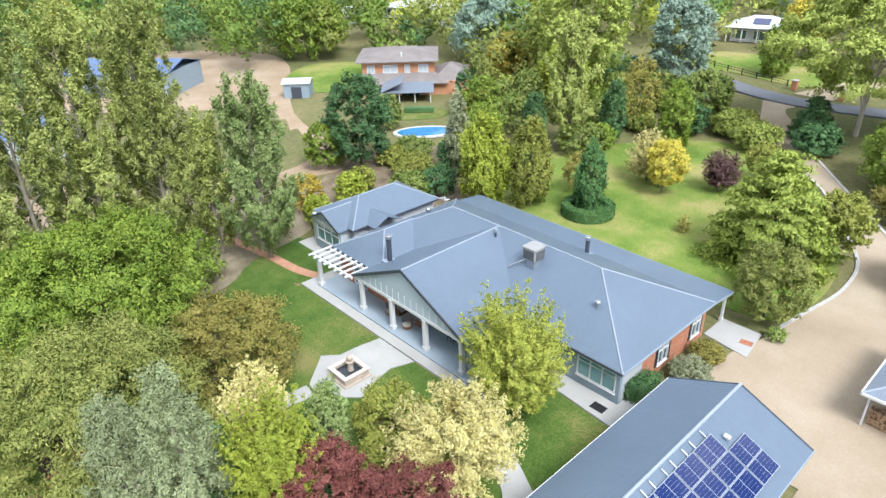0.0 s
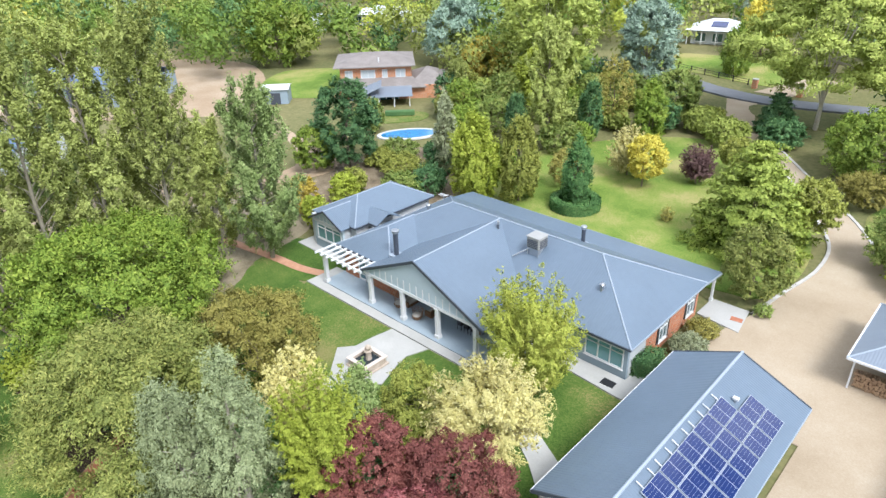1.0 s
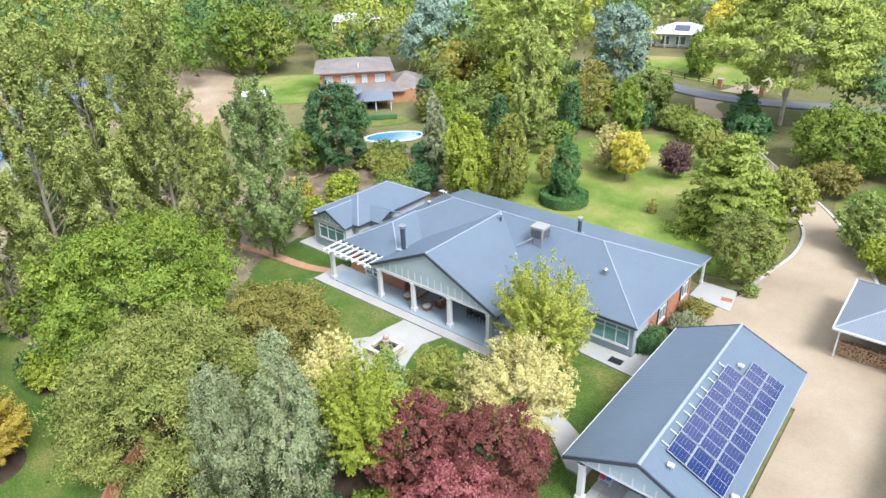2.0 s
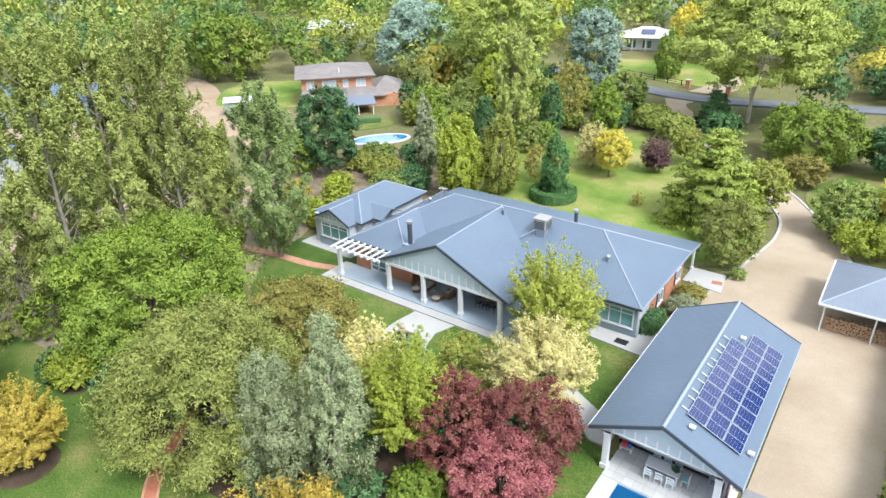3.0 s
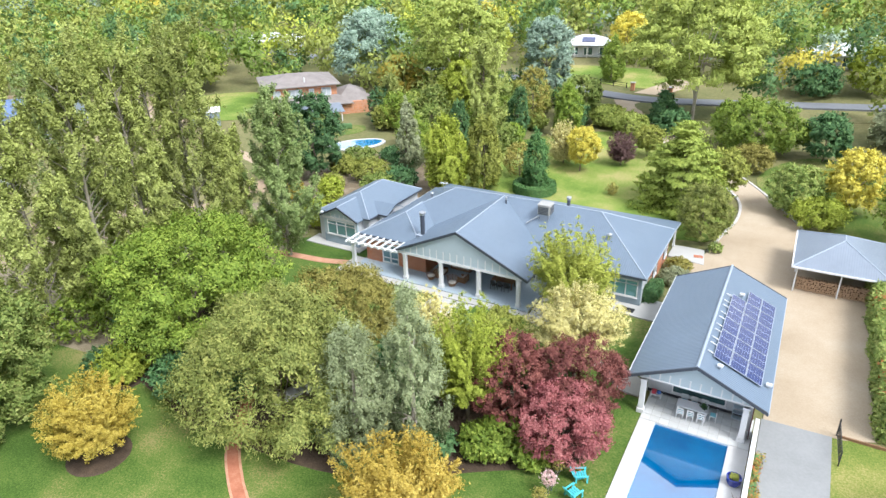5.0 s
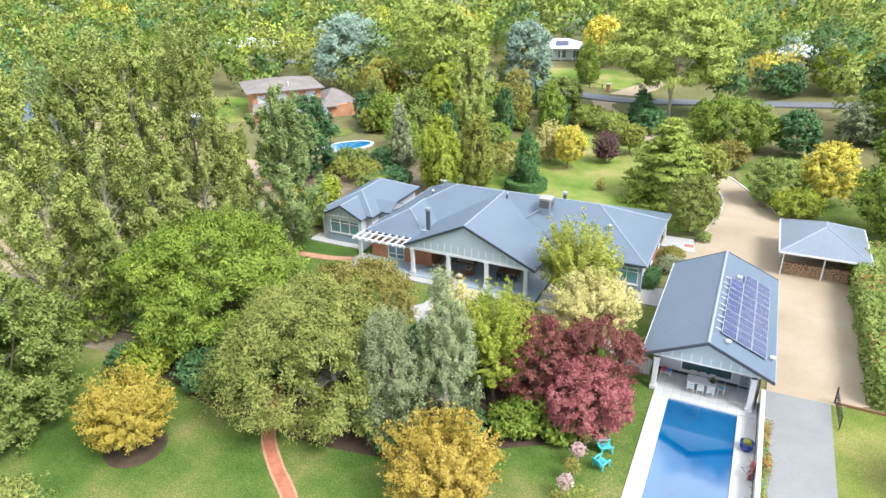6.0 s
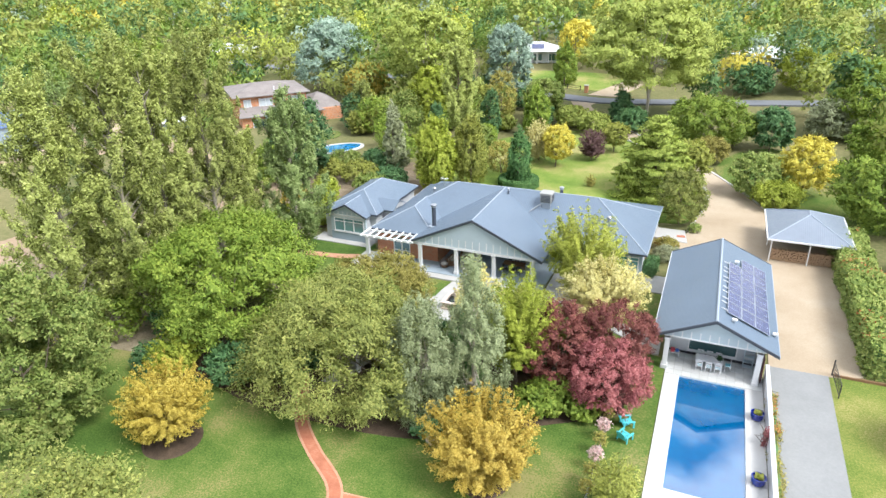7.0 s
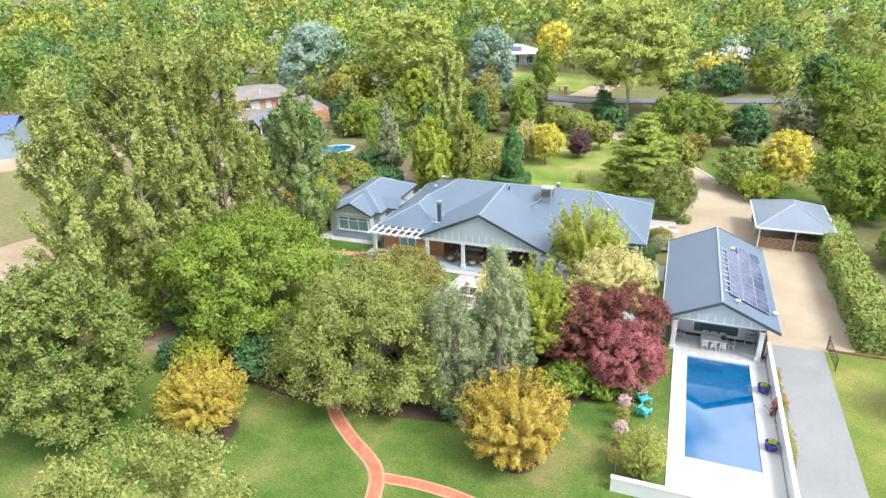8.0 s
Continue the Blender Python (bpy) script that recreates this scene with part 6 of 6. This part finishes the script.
plant("fan", "gold", -43.2, -2.9, 6.0, 5.8, 0.6, 46000, 0.068, 36, label="golden-yellow small tree in a ring of mulch", group=G)
plant("fan", "amber", -22.4, 1.2, 6.9, 6.2, 0.4, 70000, 0.068, 37, label="amber-yellow rounded tree on the lawn", group=G)
plant("round", "hedge", -52.5, -5.5, 11.0, 11.2, 0.4, 80000, 0.125, 38, label="tall grey-green leafy tree", group=G)
plant("round", "feather", -32.5, -17.9, 9.5, 13.2, 0.8, 72000, 0.084, 39, label="pale green tree on the lower lawn", group=G)
plant("fan", "lime", -48.6, 3.0, 4.2, 3.2, 0.2, 8800, 0.106, 40, name="bush", label="small yellow-green bush with dense leaves", category="bush", group="garden bushes")
plant("fan", "olive", -14.7, 1.8, 2.8, 3.6, 0.4, 7600, 0.068, 41, name="bush", label="small feathery shrub by the white wall", category="bush", group="garden bushes")
for i, (x, y, w, h, lf) in enumerate(((-21, 8.8, 3.6, 1.8, "green"), (-24, 6.8, 3.4, 2.2, "dark"), (-29.5, 8.2, 4, 2.5, "dark"), (-40, 6.2, 4.6, 3.0, "dark"), (-43.5, 4.2, 4.5, 2.6, "dark"), (-30.5, 12.5, 3.4, 3.4, "dark"), (-22.6, 13.4, 3.0, 3.2, "dark"), (-19.2, 15.0, 3.0, 3.2, "dark"), (-18.0, 9.3, 2.6, 1.6, "green"), (-33.4, 10.2, 3.0, 3.2, "rust"), (-31.5, 5.2, 3.0, 2.4, "dark"))):
    plant("round", lf, x, y, w, h, 0.1, 4200, 0.15, 50 + i, name="bush", label={"green": "leafy green garden bush with dense leaves", "dark": "dark green garden bush under the trees", "rust": "rusty orange garden bush with dense leaves"}[lf], category="bush", group="garden bushes")
for i in range(6):
    plant("round", "flower" if i in (2, 4) else "rust", -16.3, 1.6 + 1.45 * i, 0.95, 1.75, 0.95, 420, 0.08, 70 + i, name="rose_bush", label="small standard rose with a round head", category="bush", group="standard roses", trunk=0.03)
hedge_box("wall_border", -6.2, -5.75, 5.5, 16.6, 0.4, "rust", "narrow border of reddish low plants along the white wall", 3200, 0.075, 14, "redhedge")
plant("column", "plum", -6.62, 10.6, 0.42, 1.5, 0.1, 420, 0.07, 77, name="climber", label="reddish climbing plant on the white wall", category="climbing plant")
plant("round", "reeds", -15.2, 37.6, 3.0, 1.3, 0.1, 7600, 0.075, 78, name="bush", label="grey-green straggling shrub by the brick wall", category="bush", group="garden bushes")
plant("round", "rust", -15.3, 40.4, 2.4, 1.2, 0.1, 5200, 0.075, 79, name="bush", label="grey-green straggling shrub by the brick wall", category="bush", group="garden bushes")

def mulch_ring(x, y, r):
    bm = bmesh.new()
    bmesh.ops.create_cone(bm, cap_ends=True, segments=24, radius1=r, radius2=r * 0.9, depth=0.08, matrix=Matrix.Translation((x, y, rise(x, y) + 0.05)))
    return tagged(part("mulch_ring", bm, MULCH), "round bed of dark mulch at the foot of a tree", "garden bed", kind="structure")


for x, y, r in ((-43.0, -3.1, 2.0), (-33.7, 65.0, 1.3), (-29.2, 69.9, 1.2), (-27.1, 58.1, 0.9), (-22.4, 1.2, 1.6), (-48.6, 3.0, 1.4)):
    mulch_ring(x, y, r)
plant("fan", "rust", -27.1, 58.1, 1.6, 1.9, 0.2, 500, 0.12, 86, name="bush", label="small rusty sapling in a mulch ring", category="bush", group="garden bushes")
plant("round", "rust", -40.6, 59.5, 4.4, 5.0, 0.5, 3800, 0.15, 87, name="bush", label="reddish-bronze bush beside the cypress", category="bush", group="garden bushes")
plant("round", "hedge", -12.9, 46.3, 1.6, 1.0, 0.05, 700, 0.12, 88, name="bush", label="low olive shrub by the paved court", category="bush", group="garden bushes")
for i, (x, y, w, h, lf) in enumerate(((-52.5, 8.0, 5, 3.0, "dark"), (-54.0, 14.5, 5, 3.6, "green"), (-50.5, 2.8, 3.6, 2.0, "dark"), (-57.5, 5.5, 5, 3.6, "green"), (-62.0, 14.0, 4, 2.4, "olive"), (-56.5, 9.0, 5.5, 5.0, "green"), (-53.0, 18.5, 5.5, 4.6, "green"), (-60.0, 1.5, 6.0, 4.4, "olive"), (-57.0, 28.5, 4.2, 3.6, "lime"), (-61.0, 9.0, 6.0, 5.0, "green"), (-38.0, 9.0, 4.4, 3.0, "green"), (-24.4, 4.8, 3.0, 1.8, "green"), (-27.0, 3.8, 3.0, 1.6, "dark"), (-20.2, 9.6, 3.2, 2.2, "green"), (-29.0, 12.2, 3.4, 3.0, "green"), (-24.6, 13.6, 3.4, 3.0, "green"), (-19.4, 19.8, 3.0, 1.8, "green"))):
    plant("round", lf, x, y, w, h, 0.1, 3600, 0.15, 200 + i, name="bush", label="leafy understorey bush below the garden trees", category="bush", group="garden bushes")

# the poplar row
for i, (x, y, w, top, lf, n) in enumerate((
        (-52.3, 25.6, 7.4, 17.4, "poplar_green", 70000), (-56.4, 22.6, 5.6, 14.4, "poplar", 40000),
        (-56.6, 18.4, 8.2, 24.8, "poplar", 78000), (-57.8, 13.6, 7.6, 24.6, "poplar", 78000),
        (-56.6, 8.4, 7.6, 24.8, "poplar", 78000), (-59.6, 4.6, 8.4, 22.6, "poplar", 78000),
        (-64.0, 20.5, 7.0, 22.0, "poplar", 46000), (-66.5, 12.5, 6.6, 21.0, "poplar_green", 40000))):
    plant("poplar", lf, x, y, w, top, 0.5, n, 0.120, 90 + i, name="poplar_tree", label="tall narrow poplar with yellowing leaves" if lf == "poplar" else "tall narrow green poplar with dense leaves", group="poplar row", bark=POPBARK, trunk=0.24)

# trees behind the house
B = "trees behind the house"
for i, (k, lf, x, y, w, top, bot, n, s, lab) in enumerate((
        ("round", "dark", -66.0, 46.6, 8.6, 11.2, 1.0, 33100, 0.17, "large dark green evergreen tree with dense leaves"),
        ("round", "green", -68.6, 43.0, 5.6, 5.8, 0.3, 12000, 0.16, "leafy green tree beside the dark evergreen"),
        ("column", "lime", -46.6, 49.2, 5.6, 9.8, 0.8, 26000, 0.17, "yellow-green leafy tree with dense leaves"),
        ("cypress", "olive", -42.7, 52.6, 4.4, 9.6, 0.6, 20000, 0.15, "bronze-green oval tree with dense leaves"),
        ("cypress", "cypress", -36.5, 55.0, 3.4, 7.3, 0.6, 13000, 0.13, "dense dark green column cypress"),
        ("round", "yellow", -33.7, 65.0, 5.0, 6.5, 1.5, 15500, 0.125, "golden-yellow small tree on the back lawn"),
        ("fan", "cream", -36.9, 67.2, 4.6, 6.4, 0.8, 12000, 0.14, "cream-flowered yellow tree with dense leaves"),
        ("fan", "dusk", -29.2, 69.9, 4.2, 5.0, 0.8, 10000, 0.12, "dark purple-leaved small tree"),
        ("tiers", "conifer", -18.8, 58.4, 11.0, 10.2, 0.4, 52000, 0.16, "spreading layered green conifer"),
        ("round", "olive", -26.7, 75.0, 4.2, 4.6, 1.2, 11000, 0.15, "small bronze-green tree by the drive"),
        ("round", "olive", -14.6, 62.0, 5.4, 6.6, 1.8, 16000, 0.15, "small bronze-green tree by the drive"),
        ("round", "feather", -14.8, 48.6, 5.6, 6.4, 0.4, 22000, 0.105, "olive-green airy bush tree by the drive"),
        ("poplar", "poplar", -51.5, 70.5, 7.4, 16.8, 0.8, 36000, 0.17, "tall pale green poplar with dense leaves"),
        ("cypress", "dark", -47.8, 75.6, 3.2, 8.4, 0.4, 9200, 0.15, "dark narrow evergreen with dense leaves"),
        ("cypress", "dark", -53.5, 66.0, 3.2, 7.6, 0.4, 9200, 0.15, "dark narrow evergreen with dense leaves"),
        ("column", "green", -40.9, 80.0, 4.6, 8.2, 0.4, 13000, 0.17, "upright fresh green tree with dense leaves"),
        ("round", "hedge", -42.2, 90.5, 7.6, 7.6, 1.0, 18000, 0.2, "broad dark olive tree with dense leaves"),
        ("round", "euc", -52.8, 100.6, 10.6, 15.6, 2.6, 30000, 0.21, "large blue-grey eucalyptus with dense leaves"),
        ("weep", "euc", -94.8, 102.3, 17.0, 15.2, 2.0, 34000, 0.22, "large blue-grey eucalyptus with dense leaves"),
        ("gum", "gum", -24.7, 99.0, 23.0, 20.4, 6.0, 70000, 0.22, "tall spreading gum tree with pale limbs"),
        ("gum", "gum", -66.0, 90.0, 17.0, 19.0, 5.0, 34000, 0.23, "spreading gum tree with pale limbs"),
        ("round", "green", -130, 78, 18.0, 13.0, 0.6, 20200, 0.31, "broad green tree with dense leaves"),
        ("round", "green", -13.3, 83.6, 12.0, 7.2, 0.5, 30000, 0.19, "broad green tree beside the drive"),
        ("round", "yellow", -0.9, 62.9, 6.6, 7.8, 1.2, 21000, 0.15, "golden tree near the carport"),
        ("round", "dark", -4.1, 82.8, 6.6, 6.6, 0.6, 15000, 0.19, "green tree near the carport"),
        ("round", "rust", -12.5, 74.3, 5.2, 3.6, 0.5, 11000, 0.14, "rusty bronze small tree with dense leaves"),
        ("round", "hedge", -6.6, 62.0, 6.8, 5.4, 0.3, 16000, 0.14, "dull green rounded shrub with dense leaves"),
        ("round", "lime", -4.0, 58.4, 6.2, 2.9, 0.2, 12000, 0.13, "yellow-green rounded shrub with dense leaves"),
        ("round", "green", 9.8, 74.0, 11.0, 7.8, 0.5, 24000, 0.19, "large leafy green tree behind the hedge"),
        ("round", "green", 6.2, 54.0, 10.4, 8.0, 0.4, 28000, 0.17, "leafy green tree behind the hedge"),
        ("round", "green", 10.9, 95.1, 15.0, 11.8, 0.5, 26000, 0.21, "large leafy green tree with dense leaves"),
        ("weep", "reeds", 4.8, 93.0, 7.6, 6.4, 0.4, 14000, 0.17, "pale grey-green tree with drooping leaves"),
        ("tiers", "dark", -28.6, 93.6, 5.6, 5.9, 0.3, 14700, 0.18, "dark green conifer near the road"),
        ("round", "dark", -26.0, 88.4, 6.0, 3.8, 0.3, 12800, 0.18, "dark rounded bush near the road"),
        ("birch", "reeds", -54.6, 53.0, 4.0, 11.0, 1.0, 16000, 0.125, "slender grey-green birch with dense leaves"),
        ("round", "gold", -80.4, 92.1, 9.2, 8.4, 0.6, 17000, 0.21, "yellow autumn tree with dense leaves"),
        ("poplar", "poplar", -71.3, 73.4, 4.6, 8.6, 0.6, 12000, 0.16, "slim yellow-tinted tree with dense leaves"),
        ("round", "lime", -62.0, 83.0, 8.0, 10.0, 0.8, 12800, 0.23, "yellow-tinted autumn tree with dense leaves"),
        ("round", "rust", -48.2, 82.6, 6.0, 10.4, 1.0, 5500, 0.15, "greyish half-bare tree with thin leaves"),
        ("round", "gum", -37.1, 88.6, 5.4, 3.4, 0.3, 11000, 0.17, "pale green shrub tree with dense leaves"),
        ("round", "gum", -32.3, 85.3, 5.8, 3.4, 0.3, 11000, 0.17, "green shrub tree near the drive"),
        ("round", "green", 8.6, 40.0, 6.0, 5.0, 0.3, 12800, 0.17, "leafy green bush beside the side lawn"),
        ("round", "dark", -6.8, 120.5, 9.6, 5.8, 0.3, 9000, 0.24, "dark green bush beyond the road"),
        ("round", "lime", 2.6, 125.0, 9.6, 8.6, 0.4, 11000, 0.25, "yellow-green tree beyond the road"),
        ("column", "green", -45.6, 120.9, 5.4, 8.4, 0.4, 9000, 0.22, "slim green tree on the far lawn"),
        ("round", "yellow", -46.6, 137.0, 9.0, 11.6, 1.0, 12000, 0.26, "golden tree beside the white house"),
        ("round", "green", 4.4, 13.5, 5.0, 5.4, 0.3, 11000, 0.16, "leafy green bush on the side lawn"))):
    plant(k, lf, x, y, w, top, bot, n, s, 120 + i, label=lab, group=B, bark=PALEBARK if k == "gum" else None)

for i, (x, y, w, h, lf) in enumerate(((-57, 38.5, 3.6, 4.0, "lime"), (-59.5, 42, 3.4, 3.0, "olive"), (-54.5, 45, 5, 2.6, "hedge"), (-58.5, 49, 5.5, 3.0, "olive"), (-63.0, 52.8, 5, 2.6, "hedge"), (-52.5, 48, 5, 3.0, "dark"), (-56.0, 53.5, 4.5, 3.2, "dark"), (-63.5, 49.6, 4.2, 2.2, "olive"), (-60.5, 57.6, 4.0, 1.6, "dark"), (-55, 33, 3.4, 3.4, "lime"), (-58.6, 34, 3.4, 4.6, "gold"), (-56.5, 58, 5.5, 4.6, "green"), (-61, 64, 6, 5.0, "green"), (-49, 57.5, 5, 4.0, "green"))):
    plant("round", lf, x, y, w, h, 0.1, 4200, 0.17, 170 + i, name="bush", label="garden bush on the bed behind the house", category="bush", group="bushes behind the house")


KEPT = [(-69.2, 60.4, 6.0), (-88, 74, 15), (-80, 64, 6), (-52.8, 100.6, 4)]


def yard_shrubs():
    """Loose shrubs and small trees over the yards between the back lawn and the road."""
    rng = random.Random(31)
    made = 0
    while made < 46:
        x, y = rng.uniform(-84, -34), rng.uniform(56, 106)
        lawn = x > -50 + 0.2 * (y - 60) and y < 84
        if lawn or y > 104 - 0.3 * max(0, x + 60) or x > -46 and y > 92 or any((x - a) ** 2 + (y - b) ** 2 < r * r for a, b, r in KEPT):
            continue
        w = rng.uniform(3.4, 6.5)
        lf = rng.choice(("green", "olive", "hedge", "dark", "gum", "hedge", "green"))
        plant("round", lf, x, y, w, w * rng.uniform(0.6, 1.1), 0.2, 2600, 0.24, 300 + made, name="bush", label="loose leafy shrub in the yards behind the lawn", category="bush", group="yard shrubs")
        made += 1


yard_shrubs()

CLEAR = [(-88, 74, 17), (-96, 62, 9), (-70, 61, 12), (-80, 62, 8), (-110, 72, 12), (-59, 146, 13), (-52, 126, 13), (-40, 118, 11), (-33, 118, 9), (-50, 135, 9), (-3, 150, 9), (-6, 138, 7), (-148, 132, 12), (-170, 108, 12), (-128, 40, 17), (-104, 16, 14), (-30, 100, 9)]


def wooded(x, y):
    """Where the woods stand: beyond the gardens, off the road, the yards and the neighbours' houses."""
    far, turn = math.hypot(x + 8, y + 15), math.degrees(math.atan2(y + 15, x + 8))
    if far > 430 or not 66 < turn < 181:
        return False
    if -64 < x < 10 and y < 92 or x >= 10 and y < 34:
        return False
    if -150 < x <= -64 and y < 56:
        return False
    if x > -62 and y < 104 and x < -2:
        return False
    line = 117 - 0.10 * (x + 60) if x < -60 else 117 - 0.31 * (x + 60) if x < -36 else 109.8 + 0.18 * (x + 36)
    if abs(y - line) < 6.5 and x > -200:
        return False
    return all((x - a) ** 2 + (y - b) ** 2 > r * r for a, b, r in CLEAR)


def far_woods():
    """The woods that run to the skyline, as one mass of small crowns."""
    rng = np.random.default_rng(5)
    names = ["green", "olive", "gum", "dark", "lime", "euc", "gold"]
    groups = {k + s: ([], []) for k in names for s in ("", " near")}
    weight = np.array((0.33, 0.20, 0.18, 0.16, 0.05, 0.05, 0.03))
    spots = []
    step = 9.4
    for row in range(100):
        for col in range(116):
            x = -470 + step * 1.08 * (col + 0.5 * (row % 2)) + rng.normal() * 1.7
            y = -60 + step * 0.92 * row + rng.normal() * 1.7
            if wooded(x, y):
                spots.append((x, y))
    for x, y in spots:
        kind = names[rng.choice(len(names), p=weight)]
        h = rng.uniform(5, 16)
        R = rng.uniform(3.0, 7.4)
        near = math.hypot(x + 8, y + 15) < 185
        lobes = []
        for k in range(14):
            d = rng.normal(size=3)
            d /= np.linalg.norm(d)
            lobes.append((d[0] * R * 0.6, d[1] * R * 0.6, h * 0.58 + d[2] * h * 0.26, R * rng.uniform(0.28, 0.5)))
        p, o = crown_points(lobes, 640 if near else 180, rng, (0, 0, h * 0.35), (1, 1, 1.0), 0.6, np.tile((0.0, 0.0, h * 0.42), (14, 1)), 9, 0.3, 0.3)
        p[:, 2] = np.maximum(p[:, 2], 0.4)
        kind = kind + (" near" if near else "")
        groups[kind][0].append(p + np.array((x, y, rise(x, y))))
        groups[kind][1].append(o)
    root = thing("far_woods", "mixed green and yellow woodland reaching the skyline", "woodland", kind="stuff")
    for kind, (p, o) in groups.items():
        if p:
            ob = new("tree_crowns", leaf_mesh("tree_crowns", np.concatenate(p), np.concatenate(o), 0.48 if "near" in kind else 0.80, WOODS[kind.split()[0]], rng, 0.92))
            ob.parent = root


far_woods()
firewood()


def deck_tiles():
    """Square floor tiles under the pavilion, laid with open joints."""
    deck = bpy.data.objects["pool_deck"]
    bm = boxes((-0.29, 0.29, -0.29, 0.29, -0.01, 0.012))
    bm.transform(Matrix.Scale(K, 4))
    me = bpy.data.meshes.new("tile")
    bm.to_mesh(me)
    bm.free()
    me.materials.append(DECKTILE)
    for i in range(11):
        for j in range(5):
            ob = new("tile", me)
            ob.parent = deck
            ob.matrix_basis = pose(K * (-13.0 + 0.615 * i), K * (17.0 + 0.615 * j), K * 0.115)


deck_tiles()
